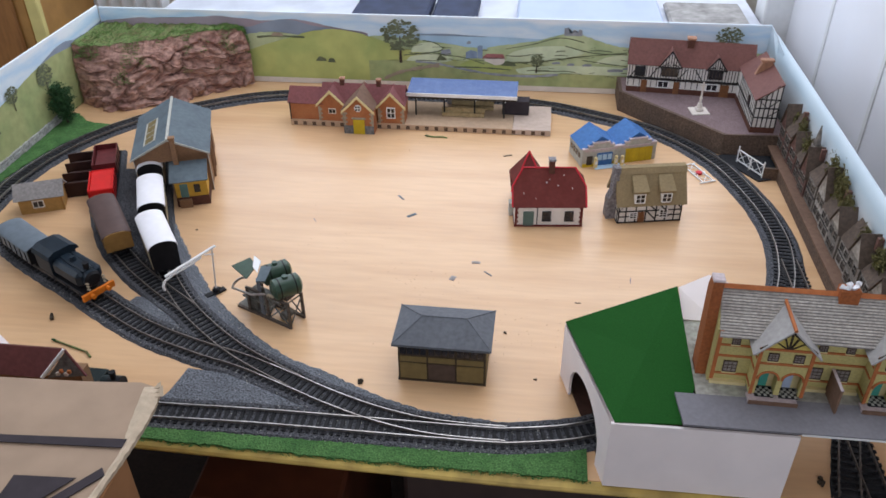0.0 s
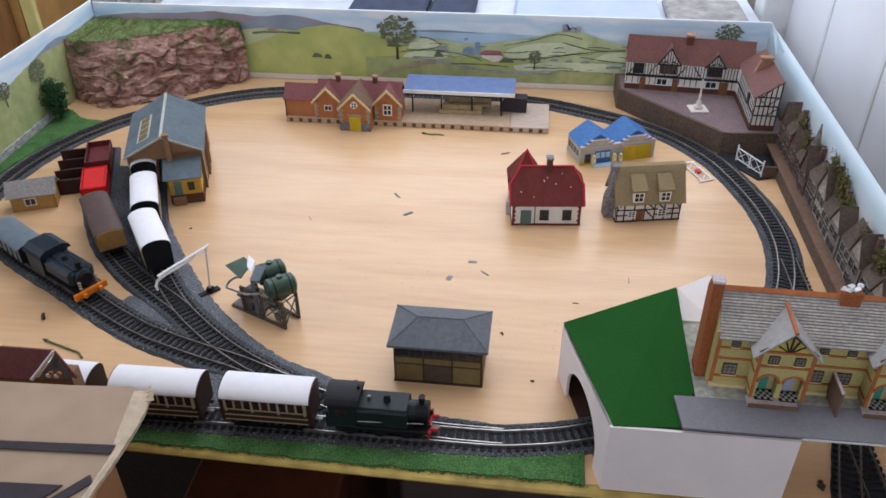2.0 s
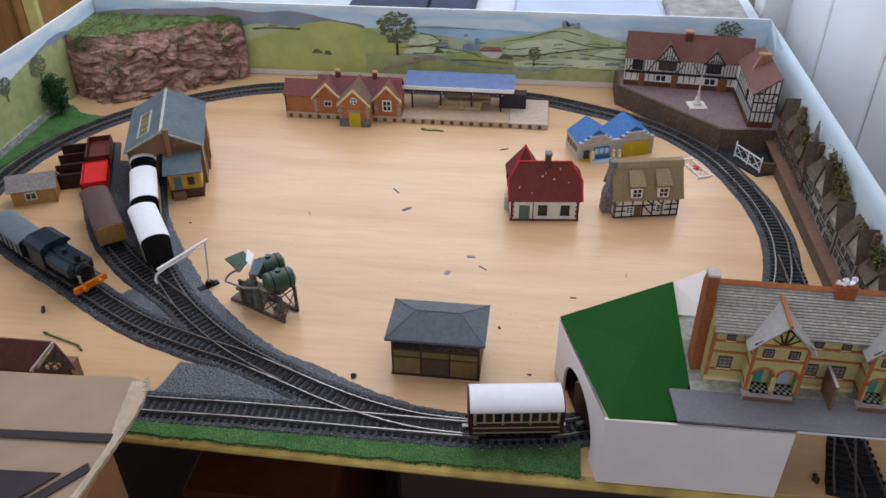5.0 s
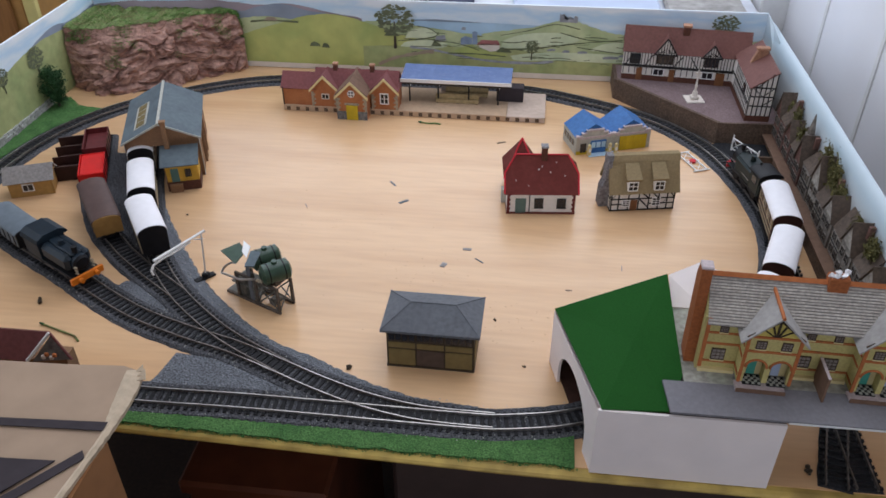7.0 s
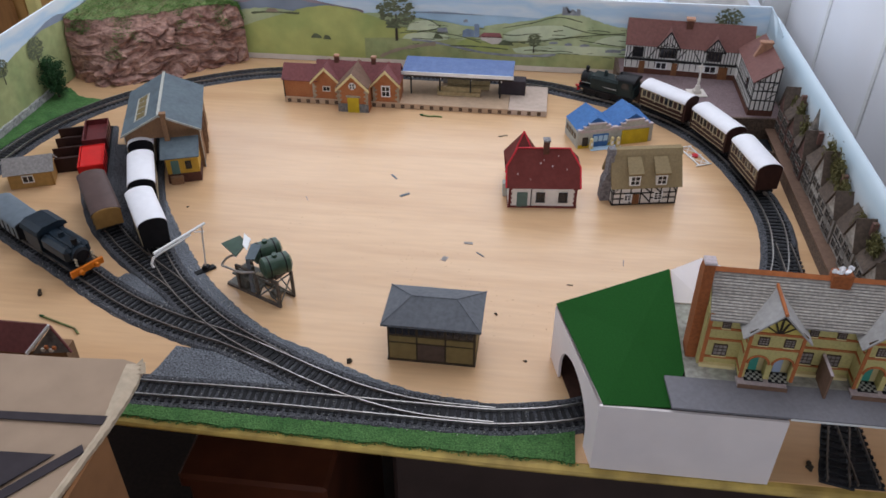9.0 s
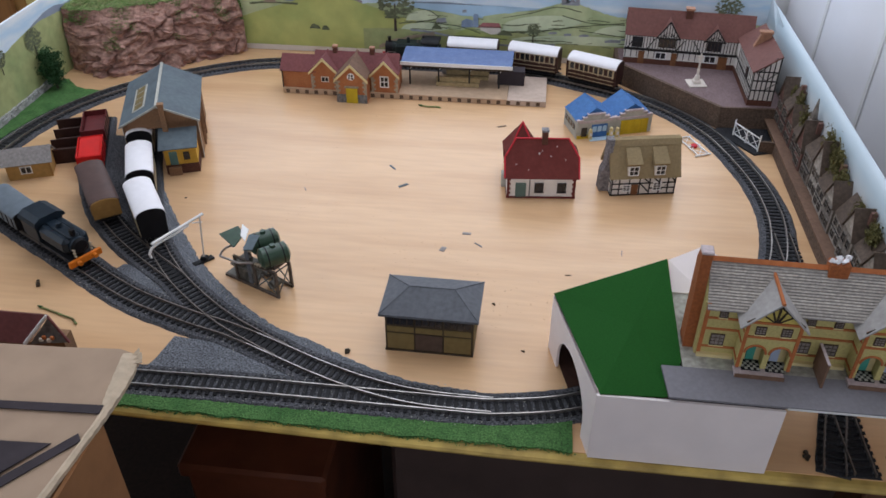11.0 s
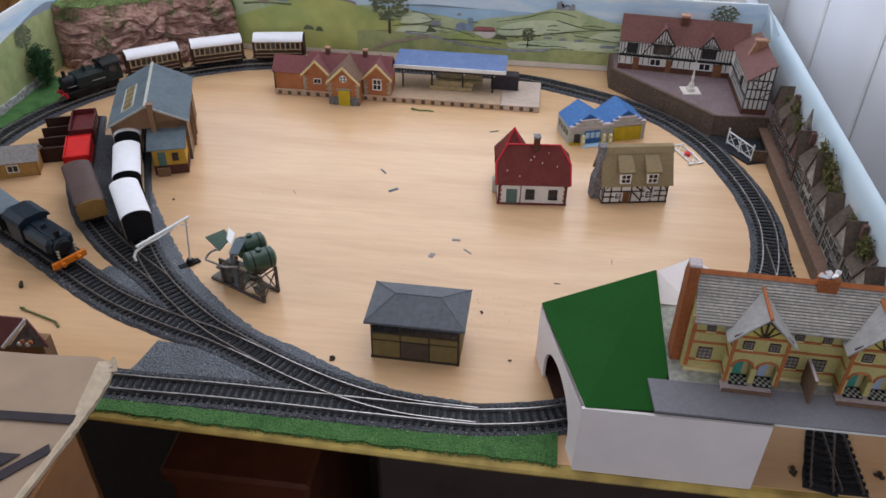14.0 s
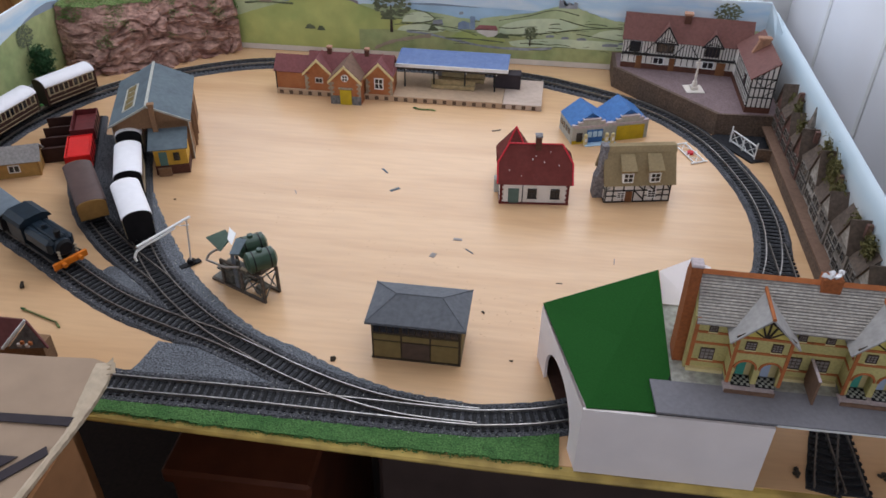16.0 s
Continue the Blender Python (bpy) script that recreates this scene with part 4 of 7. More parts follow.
def saddle_engine(name, label):
    """Dark shunting engine with a flat-topped tank, tall cab behind and an orange bufferbeam."""
    ob = thing(name, pose(0, 0, 0), label, "steam locomotive")
    part("footplate", box(-0.050, 0.052, -0.0165, 0.0165, 0.0125, 0.0148, bevel=0.0005), BLACK, ob)
    part("frames", box(-0.045, 0.045, -0.009, 0.009, 0.003, 0.0125), BLACK, ob)
    for x in (-0.030, 0.0, 0.028):
        wheel_pair(ob, x, 0.0088)
    part("boiler", cyl((-0.012, 0, 0.027), (0.048, 0, 0.027), 0.0105, n=20), LOCO_BLUE, ob)
    for y in (-1, 1):
        part("pannier_tank", box(-0.012, 0.044, min(y * 0.003, y * 0.0158), max(y * 0.003, y * 0.0158), 0.0185, 0.0385, bevel=0.0045), LOCO_BLUE, ob)
        part("buffer", cyl((0.0525, y * 0.0095, 0.0115), (0.060, y * 0.0095, 0.0115), 0.0026, n=10), ORANGE, ob)
        part("cab_side", box(-0.044, -0.014, min(y * 0.0155, y * 0.0168), max(y * 0.0155, y * 0.0168), 0.0148, 0.040), LOCO_BLUE, ob)
        for k, z in enumerate((0.019, 0.023, 0.027)):
            part("lamp_iron", cyl((0.0505, y * 0.010, z), (0.0545, y * 0.010, z + 0.001), 0.0013, n=8), QUOIN, ob)
    part("cab_front", box(-0.0155, -0.013, -0.0165, 0.0165, 0.0148, 0.041), LOCO_BLUE, ob)
    part("cab_roof", extrude([(-0.0195, 0.0390), (0.0195, 0.0390), (0.0175, 0.0440), (0.0100, 0.0478), (-0.0100, 0.0478), (-0.0175, 0.0440)], "x", -0.046, -0.008), LOCO_BLUE, ob)
    part("tank_top", box(-0.010, 0.043, -0.0060, 0.0060, 0.0365, 0.0392, bevel=0.001), LOCO_BLUE, ob)
    part("bunker", box(-0.051, -0.043, -0.0155, 0.0155, 0.0148, 0.034, bevel=0.001), LOCO_BLUE, ob)
    part("chimney", cyl((0.040, 0, 0.036), (0.040, 0, 0.047), 0.0030, 0.0036, 12), BLACK, ob)
    part("dome", cyl((0.012, 0, 0.036), (0.012, 0, 0.0445), 0.0048, 0.0030, 14), LOCO_BLUE, ob)
    part("smokebox_door", cyl((0.048, 0, 0.027), (0.0505, 0, 0.027), 0.0100, 0.0075, 18), BLACK, ob)
    part("buffer_beam", box(0.0505, 0.0545, -0.0200, 0.0200, 0.0070, 0.0155, bevel=0.0006), ORANGE, ob, "bright orange bufferbeam")
    return ob


def wagon(name, label, length, body, inner, roof=None, end=None, high=0.018, rise=0.008, w=0.0188):
    ob = thing(name, pose(0, 0, 0), label, "goods wagon")
    h = length / 2
    part("underframe", box(-h, h, -0.012, 0.012, 0.005, 0.0115, bevel=0.001), BLACK, ob)
    for x in (-h * 0.55, h * 0.55):
        wheel_pair(ob, x, 0.0062)
    for x, s in ((-h, -1), (h, 1)):
        for y in (-0.0085, 0.0085):
            part("buffer", cyl((x, y, 0.0105), (x + s * 0.006, y, 0.0105), 0.0018, n=10), BLACK, ob)
    z1 = 0.0115 + high
    if roof:
        part("body", box(-h, h, -w, w, 0.0115, z1, bevel=0.0008), body, ob)
        part("roof", extrude(arched(w + 0.0018, z1 - 0.0006, rise, 32), "x", -h - 0.0015, h + 0.0015), roof, ob)
        for x, s in ((-h, -1), (h, 1)):
            part("end_panel", extrude([(-w, 0.0115), (w, 0.0115), *arched(w, z1, rise * 0.85)], "x", min(x, x + s * 0.003), max(x, x + s * 0.003)), end or body, ob)
        for i in range(6):
            x = -h + length * (i + 0.5) / 6
            for y in (-w, w):
                part("plank_rib", box(x - 0.0008, x + 0.0008, min(y, y * 1.05), max(y, y * 1.05), 0.0125, z1), end or body, ob)
    else:
        part("floor", box(-h, h, -w, w, 0.0115, 0.0135), inner, ob)
        for y in (-1, 1):
            part("side", box(-h, h, min(y * w, y * (w - 0.0016)), max(y * w, y * (w - 0.0016)), 0.0135, z1, bevel=0.0003), body, ob)
            for i in range(4):
                x = -h + length * (i + 0.5) / 4
                part("strap", box(x - 0.0008, x + 0.0008, min(y * w, y * (w + 0.0008)), max(y * w, y * (w + 0.0008)), 0.0125, z1), BLACK, ob)
        for x, s in ((-h, 1), (h, -1)):
            part("end", box(min(x, x + s * 0.0016), max(x, x + s * 0.0016), -w, w, 0.0135, z1, bevel=0.0003), body, ob)
        part("load", box(-h + 0.002, h - 0.002, -w + 0.002, w - 0.002, 0.0135, z1 - (0.0005 if body == RED else 0.008), bevel=0.002), inner, ob)
    return ob


stand_on(saddle_engine("shunting_engine", "dark blue-black pannier tank engine with orange bufferbeam on a siding"), SIDING_A, -0.606, 0.201, 0, 0.025, 0.0031)
bpy.data.objects["shunting_engine"].scale = (1.10, 1.16, 1.12)
stand_on(wagon("covered_wagon", "blue-grey roofed van coupled behind the shunting engine", 0.088, GREY_WAGON, BLACK, GREY_WAGON, BLACK, 0.020, 0.007), SIDING_A, -0.710, 0.262)
stand_on(wagon("box_van", "chocolate-roofed goods van with an ochre end", 0.118, UMBER, BLACK, CHOC, OCHRE, 0.022, 0.008), SIDING_B, -0.611, 0.319)
stand_on(wagon("red_wagon", "bright red open wagon with a flat red load", 0.070, RED, RED, high=0.021), SIDING_B, -0.677, 0.426)
stand_on(wagon("maroon_wagon", "dark maroon open wagon on a siding", 0.076, MAROON, MAROON, high=0.020), SIDING_B, -0.712, 0.510)
c1 = coach("yard_coach", "dark coach with a white roof standing on the yard siding", ROOF_WHITE, MAROON, CREAM, 0.088, "white-roofed coaches in the yard", BLACK, True)
stand_on(c1, SIDING_C, -0.515, 0.271, 4)
for x, y in ((-0.564, 0.370), (-0.613, 0.485)):
    c2 = copy_thing(c1, pose(0, 0, 0))
    stand_on(c2, SIDING_C, x, y, 0)

# ---- buildings ----


def gable(ax, x0, x1, y0, y1, z0, z1, bm=None):
    """A ridge prism over a rectangle; ax: the way of its ridge."""
    if ax == "x":
        return extrude([(y0, z0), (y1, z0), ((y0 + y1) / 2, z1)], "x", x0, x1, bm)
    return extrude([(x0, z0), (x1, z0), ((x0 + x1) / 2, z1)], "y", y0, y1, bm)


def pitched(ob, ax, x0, x1, y0, y1, z0, z1, mat, over=0.003, thick=0.0016, name="roof_slope"):
    """Two roof sheets with eaves over a rectangle."""
    if ax == "x":
        m, a, b = (y0 + y1) / 2, x0 - over, x1 + over
        k = (z1 - z0) / (m - y0)
        e = z0 - over * k
        part(name, slab([(a, y0 - over, e + thick), (b, y0 - over, e + thick), (b, m, z1 + thick), (a, m, z1 + thick)], thick), mat, ob)
        part(name, slab([(b, y1 + over, e + thick), (a, y1 + over, e + thick), (a, m, z1 + thick), (b, m, z1 + thick)], thick), mat, ob)
    else:
        m, a, b = (x0 + x1) / 2, y0 - over, y1 + over
        k = (z1 - z0) / (m - x0)
        e = z0 - over * k
        part(name, slab([(x0 - over, b, e + thick), (x0 - over, a, e + thick), (m, a, z1 + thick), (m, b, z1 + thick)], thick), mat, ob)
        part(name, slab([(x1 + over, a, e + thick), (x1 + over, b, e + thick), (m, b, z1 + thick), (m, a, z1 + thick)], thick), mat, ob)


def window_on(ob, x0, x1, z0, z1, y=0.0, frame_mat=WHITE, glass=GLASS, bars=(1, 1), fw=0.0012, out=0.0008, name="window"):
    """A window on a wall that faces -y at y."""
    w = part(name, box(x0, x1, y - out, y, z0, z1), glass, ob)
    bm = bmesh.new()
    for a, b, c, d in ((x0 - fw, x0, z0 - fw, z1 + fw), (x1, x1 + fw, z0 - fw, z1 + fw), (x0, x1, z0 - fw, z0), (x0, x1, z1, z1 + fw)):
        box(a, b, y - out * 2, y, c, d, bm)
    for i in range(bars[0]):
        x = x0 + (x1 - x0) * (i + 1) / (bars[0] + 1)
        box(x - fw * 0.35, x + fw * 0.35, y - out * 1.6, y, z0, z1, bm)
    for i in range(bars[1]):
        z = z0 + (z1 - z0) * (i + 1) / (bars[1] + 1)
        box(x0, x1, y - out * 1.6, y, z - fw * 0.35, z + fw * 0.35, bm)
    part("window_frame", bm, frame_mat, w)
    return w


def signal_box():
    ob = thing("signal_cabin", pose(-0.0905, 0.072, 0, 0, 0, -0.5), "olive and brown panelled cabin with a grey slate hipped roof", "signal box")
    w, d, h = 0.0505, 0.060, 0.0570
    part("wall", box(-w, w, 0.0, d, 0.0, h), UMBER, ob)
    for i in range(3):
        x = -w + 0.002 + i * (2 * w - 0.002) / 3
        b = x + (2 * w - 0.002) / 3 - 0.002
        part("lower_panel", box(x, b, -0.0008, 0.0, 0.003, 0.027), UMBER_DOOR if i == 1 else OLIVE, ob)
        part("upper_panel", box(x, b, -0.0006, 0.0, 0.029, 0.037), OLIVE, ob)
        for k in range(4):
            a = x + (b - x) * k / 4
            part("pane", box(a + 0.0006, a + (b - x) / 4 - 0.0006, -0.0008, 0.0, 0.0405, 0.0535), GLASS, ob)
    part("plinth", box(-w - 0.001, w + 0.001, -0.0015, d, 0.0, 0.0025), UMBER, ob)
    for sx in (-1, 1):
        part("side_panel", box(min(sx * w, sx * (w + 0.0008)), max(sx * w, sx * (w + 0.0008)), 0.003, d - 0.003, 0.003, 0.037), OLIVE, ob)
    a, b, z0, z1 = w + 0.0065, 0.0045, h - 0.0005, h + 0.0155
    y0, y1, m = -b, d + 0.009, d / 2 + 0.001
    r = 0.026
    for pts in (((-a, y0, z0), (a, y0, z0), (r, m, z1), (-r, m, z1)), ((a, y1, z0), (-a, y1, z0), (-r, m, z1), (r, m, z1)), ((a, y0, z0), (a, y1, z0), (r, m, z1)), ((-a, y1, z0), (-a, y0, z0), (-r, m, z1))):
        part("roof_slope", slab(pts, 0.0016), SLATE_DARK, ob)
    part("eaves", box(-a, a, y0, y1, z0 - 0.003, z0 - 0.0012), SLATE_DARK, ob)
    for p, q in (((-a, y0, z0), (-r, m, z1)), ((a, y0, z0), (r, m, z1)), ((-r, m, z1), (r, m, z1)), ((-a, y1, z0), (-r, m, z1)), ((a, y1, z0), (r, m, z1))):
        part("ridge_tile", cyl(p, q, 0.0008, n=6), SLATE_DARK, ob)


signal_box()


def red_house():
    ob = thing("red_roofed_house", pose(-0.0205, 0.417, 0, 0, 0, 5.5), "white-walled house with dark red roof and scarlet verges", "model house")
    w, d, h = 0.1015, 0.062, 0.038
    part("wall", box(0, w, 0, d, 0, h), PLASTER, ob)
    part("plinth", box(-0.0008, w + 0.0008, -0.0012, d, 0, 0.003), RED_ROOF, ob)
    for x in (0, w):
        s = 1 if x == 0 else -1
        for k in range(9):
            e = 0.0052 if k % 2 else 0.0036
            part("quoin", box(min(x, x + s * e), max(x, x + s * e), -0.0010, 0.0, 0.003 + k * 0.0039, 0.003 + (k + 1) * 0.0039 - 0.0004), RED_ROOF, ob)
    part("door", box(0.0125, 0.0285, -0.0012, 0, 0.001, 0.0265, bevel=0.0003), GREEN_DOOR, ob)
    part("downpipe", cyl((0.0335, -0.0010, 0.002), (0.0335, -0.0010, h), 0.0007, n=6), TIMBER, ob)
    window_on(ob, 0.042, 0.053, 0.012, 0.0255, frame_mat=TIMBER)
    window_on(ob, 0.0755, 0.0865, 0.012, 0.0255, frame_mat=TIMBER)
    for x in (0.0415, 0.075):
        part("sill", box(x - 0.001, x + 0.0135, -0.0022, 0, 0.0098, 0.0112), TIMBER, ob)
    zr, m, kz, ky, kb = 0.083, d * 0.53, 0.060, d * 0.27, d * 0.80
    ins = 0.012
    part("roof_slope", slab([(-0.004, -0.004, h - 0.003), (w + 0.004, -0.004, h - 0.003), (w + 0.004, ky, kz), (w - ins, m, zr), (ins, m, zr), (-0.004, ky, kz)], 0.0018), RED_ROOF, ob)
    part("roof_slope", slab([(w + 0.004, d + 0.004, h - 0.003), (-0.004, d + 0.004, h - 0.003), (-0.004, kb, kz), (ins, m, zr), (w - ins, m, zr), (w + 0.004, kb, kz)], 0.0018), RED_ROOF, ob)
    for px, pt, ps in ((0.12, 0.35, 0.0010), (0.45, 0.62, 0.0016), (0.50, 0.70, 0.0009), (0.62, 0.55, 0.0013), (0.71, 0.80, 0.0010), (0.83, 0.47, 0.0012), (0.30, 0.22, 0.0008)):
        yy, zz = -0.004 + (m + 0.004) * pt, h - 0.003 + (zr - h + 0.003) * pt
        part("paint_chip", box(px * w, px * w + ps, yy, yy + ps * 0.7, zz - 0.001, zz + 0.0012), WHITE, ob)
    part("half_hip", slab([(-0.004, kb, kz), (-0.004, ky, kz), (ins, m, zr)], 0.0018), RED_ROOF, ob)
    part("half_hip", slab([(w + 0.004, ky, kz), (w + 0.004, kb, kz), (w - ins, m, zr)], 0.0018), RED_ROOF, ob)
    part("gable_wall", extrude([(0.001, h - 0.004), (d - 0.001, h - 0.004), (kb - 0.002, kz - 0.002), (ky + 0.002, kz - 0.002)], "x", 0.0005, w - 0.0005), PLASTER, ob)
    for p, q in (((ins, m, zr), (w - ins, m, zr)), ((-0.004, ky, kz), (ins, m, zr)), ((w + 0.004, ky, kz), (w - ins, m, zr)), ((-0.004, -0.004, h - 0.002), (-0.004, ky, kz)), ((w + 0.004, -0.004, h - 0.002), (w + 0.004, ky, kz))):
        part("verge", cyl(p, q, 0.0013, n=8), SCARLET, ob)
    # rear wing with a pyramid roof
    part("rear_wing", box(0.000, 0.046, d - 0.003, d + 0.040, 0, 0.040), PLASTER, ob)
    ap, x0, x1, y0, y1, z0 = (0.024, d + 0.014, 0.088), -0.004, 0.050, d - 0.024, d + 0.044, 0.038
    for p, q in (((x0, y0), (x1, y0)), ((x1, y0), (x1, y1)), ((x1, y1), (x0, y1)), ((x0, y1), (x0, y0))):
        part("wing_roof", slab([(*p, z0), (*q, z0), ap], 0.0014), RED_ROOF, ob)
    part("wing_verge", cyl((x1, y0, z0), ap, 0.0013, n=8), SCARLET, ob)
    part("wing_verge", cyl((x0, y0, z0), ap, 0.0013, n=8), SCARLET, ob)
    ch = part("chimney", box(0.050, 0.0585, m - 0.006, m + 0.004, zr - 0.008, zr + 0.013, bevel=0.0005), DARK_BRICK, ob)
    part("chimney_cap", box(0.049, 0.0595, m - 0.007, m + 0.005, zr + 0.013, zr + 0.0155), FLINT, ch)
    part("side_porch", box(-0.007, 0.0, 0.030, 0.044, 0, 0.022, bevel=0.0006), GREY_WALL, ob)


red_house()


def cottage():
    ob = thing("thatched_cottage", pose(0.134, 0.4405, 0, 0, 0, 11.0), "timber-framed white cottage with khaki thatched roof", "model house")
    w, d, h = 0.0975, 0.055, 0.038
    part("wall", box(0, w, 0, d, 0, h), PLASTER, ob)
    part("gable_wall", gable("x", 0.001, w - 0.001, 0.001, d - 0.001, h - 0.002, 0.073), PLASTER, ob)
    bm = bmesh.new()
    part("plinth", box(-0.0006, w + 0.0006, -0.0010, d, 0, 0.0022), TIMBER, ob)
    for x in (0.0, 0.011, 0.026, 0.0415, 0.057, 0.072, 0.085, w - 0.0018):
        part("post", box(x, x + 0.0018, -0.0010, 0, 0.001, h), TIMBER, ob)
    for z, a, b in ((0.0195, 0, w), (0.0345, 0, w), (0.0105, 0, 0.028), (0.0105, 0.057, w)):
        part("rail", box(a, b, -0.0012, 0, z, z + 0.0016), TIMBER, ob)
    for x0, z0, x1, z1 in ((0.0, 0.02, 0.012, 0.034), (0.043, 0.019, 0.057, 0.004), (0.057, 0.034, 0.072, 0.02), (0.072, 0.004, 0.086, 0.018), (0.086, 0.034, 0.096, 0.02), (0.041, 0.034, 0.056, 0.021)):
        part("brace", slab([(x0, -0.0009, z0), (x0 + 0.0016, -0.0009, z0 + 0.0012), (x1 + 0.0016, -0.0009, z1 + 0.0012), (x1, -0.0009, z1)], 0.0012), TIMBER, ob)
    bm.free()
    part("door", box(0.0305, 0.0405, -0.0014, 0, 0.001, 0.0185), DOOR_BROWN, ob)
    window_on(ob, 0.0185, 0.028, 0.0085, 0.0175, bars=(1, 2), out=0.001)
    window_on(ob, 0.064, 0.0745, 0.0085, 0.0205, bars=(1, 2), out=0.001)
    for y in (0, 1):
        for yy in (0.002, 0.018, 0.034, 0.050):
            part("end_post", box(-0.0008 if not y else w, 0.0 if not y else w + 0.0008, yy, yy + 0.0016, 0.001, 0.055 if 0.01 < yy < 0.04 else h), TIMBER, ob)
        part("end_rail", box(-0.0009 if not y else w, 0.0 if not y else w + 0.0009, 0.001, d - 0.001, 0.019, 0.0206), TIMBER, ob)
    ov, m, zr = 0.0055, d / 2, 0.080
    prof = [(-ov, h - 0.007), (-ov + 0.004, h - 0.0085), (m, zr - 0.006), (d + ov - 0.004, h - 0.0085), (d + ov, h - 0.007), (m + 0.006, zr - 0.001), (m, zr + 0.001), (m - 0.006, zr - 0.001)]
    part("thatch", extrude(prof, "x", -0.004, w + 0.005), THATCH, ob)
    part("thatch_ridge", extrude([(m - 0.010, zr - 0.006), (m + 0.010, zr - 0.006), (m + 0.005, zr + 0.0022), (m - 0.005, zr + 0.0022)], "x", -0.005, w + 0.006), THATCH, ob)
    for x in (0.030, 0.070):
        dm = part("dormer", box(x - 0.0082, x + 0.0082, -0.003, 0.016, h - 0.003, 0.0530), PLASTER, ob)
        window_on(dm, x - 0.0062, x + 0.0062, h - 0.0008, 0.0505, bars=(1, 1), y=-0.003, out=0.001)
        part("dormer_thatch", slab([(x - 0.0118, -0.0072, 0.0565), (x + 0.0118, -0.0072, 0.0565), (x + 0.0100, 0.0225, 0.0755), (x - 0.0100, 0.0225, 0.0755)], 0.0055), THATCH, dm)
    ch = part("chimney_breast", extrude([(-0.014, 0.0), (0.0, 0.0), (0.0, 0.078), (-0.007, 0.078), (-0.008, 0.045), (-0.013, 0.032)], "y", 0.014, 0.032), FLINT, ob, "grey stone chimney breast")
    part("chimney_top", box(-0.0085, 0.002, 0.016, 0.030, 0.076, 0.086, bevel=0.0008), FLINT, ch)


cottage()


def garage():
    ob = thing("motor_garage", pose(0.0845, 0.614, 0, 0, 0, 19.5), "blue-roofed garage with stepped pink gables and petrol pumps", "model garage")
    w, d, h = 0.134, 0.058, 0.030
    part("wall", box(0, w, 0, d, 0, h), GREY_WALL, ob)
    for x0, x1 in ((0.0, 0.066), (0.066, w)):
        pitched(ob, "y", x0 + 0.001, x1 - 0.001, 0.002, d, h, h + 0.022, BLUE_ROOF, 0.0015)
        m = (x0 + x1) / 2
        steps = [(x0, 0.0), (x1, 0.0), (x1, h + 0.002), (x1 - 0.010, h + 0.002), (x1 - 0.010, h + 0.007), (x1 - 0.018, h + 0.007), (x1 - 0.018, h + 0.012), (x0 + 0.018, h + 0.012), (x0 + 0.018, h + 0.007), (x0 + 0.010, h + 0.007), (x0 + 0.010, h + 0.002), (x0, h + 0.002)]
        part("stepped_gable", extrude(steps, "y", -0.002, 0.002), GREY_WALL, ob)
        part("roof_end", gable("y", x0 + 0.0015, x1 - 0.0015, 0.0022, 0.004, h - 0.001, h + 0.021), BLUE_ROOF, ob)
        for a, b, z in ((x0, x0 + 0.0105, h + 0.002), (x1 - 0.0105, x1, h + 0.002), (x0 + 0.0095, x0 + 0.0185, h + 0.007), (x1 - 0.0185, x1 - 0.0095, h + 0.007), (x0 + 0.0175, x1 - 0.0175, h + 0.012)):
            part("coping", box(a, b, -0.0032, 0.0032, z, z + 0.0022), PINK_STONE, ob)
        part("fascia", box(x0 + 0.004, x1 - 0.004, -0.0030, -0.002, h - 0.0015, h + 0.0020), PINK_STONE, ob)
    part("yellow_door", box(0.078, 0.127, -0.0034, -0.002, 0.0, h - 0.004), YELLOW, ob)
    for k in range(5):
        part("door_rib", box(0.078 + k * 0.012, 0.0787 + k * 0.012, -0.0042, -0.0034, 0.0, h - 0.004), YELLOW, ob)
    part("blue_door", box(0.026, 0.054, -0.0032, -0.002, 0.0, 0.024), BLUE_ROOF, ob)
    for k in range(3):
        part("door_glass", box(0.0275 + k * 0.009, 0.0345 + k * 0.009, -0.0038, -0.0032, 0.011, 0.021), SEA, ob)
    part("doorway", box(0.008, 0.018, -0.0034, -0.002, 0.004, 0.020), GLASS, ob)
    part("yellow_skirt", box(0.001, 0.076, -0.0028, -0.002, 0.0, 0.006), YELLOW, ob)
    for k in range(4):
        part("side_window", box(-0.0008, 0.0, 0.008 + k * 0.012, 0.016 + k * 0.012, 0.013, 0.023), GLASS, ob)
    for k, x in enumerate((0.022, 0.058, 0.068)):
        p = thing("petrol_pump", ob.matrix_world @ pose(x, -0.009 - 0.002 * k, 0), "tiny cream and yellow petrol pump with a round globe", "petrol pump", "pumps before the garage")
        part("pump_body", box(-0.003, 0.003, -0.0025, 0.0025, 0, 0.015, bevel=0.0006), YELLOW_TRIM, p)
        part("pump_dial", box(-0.002, 0.002, -0.0031, -0.0025, 0.008, 0.0135), WHITE, p)
        bm = bmesh.new()
        bmesh.ops.create_icosphere(bm, subdivisions=2, radius=0.0032, matrix=Matrix.Translation((0, 0, 0.0178)))
        part("globe", bm, YELLOW_TRIM, p, smooth=True)
    part("forecourt_kerb", box(0.020, 0.075, -0.0155, -0.004, 0.0, 0.0016, bevel=0.0004), SEA, ob)


garage()


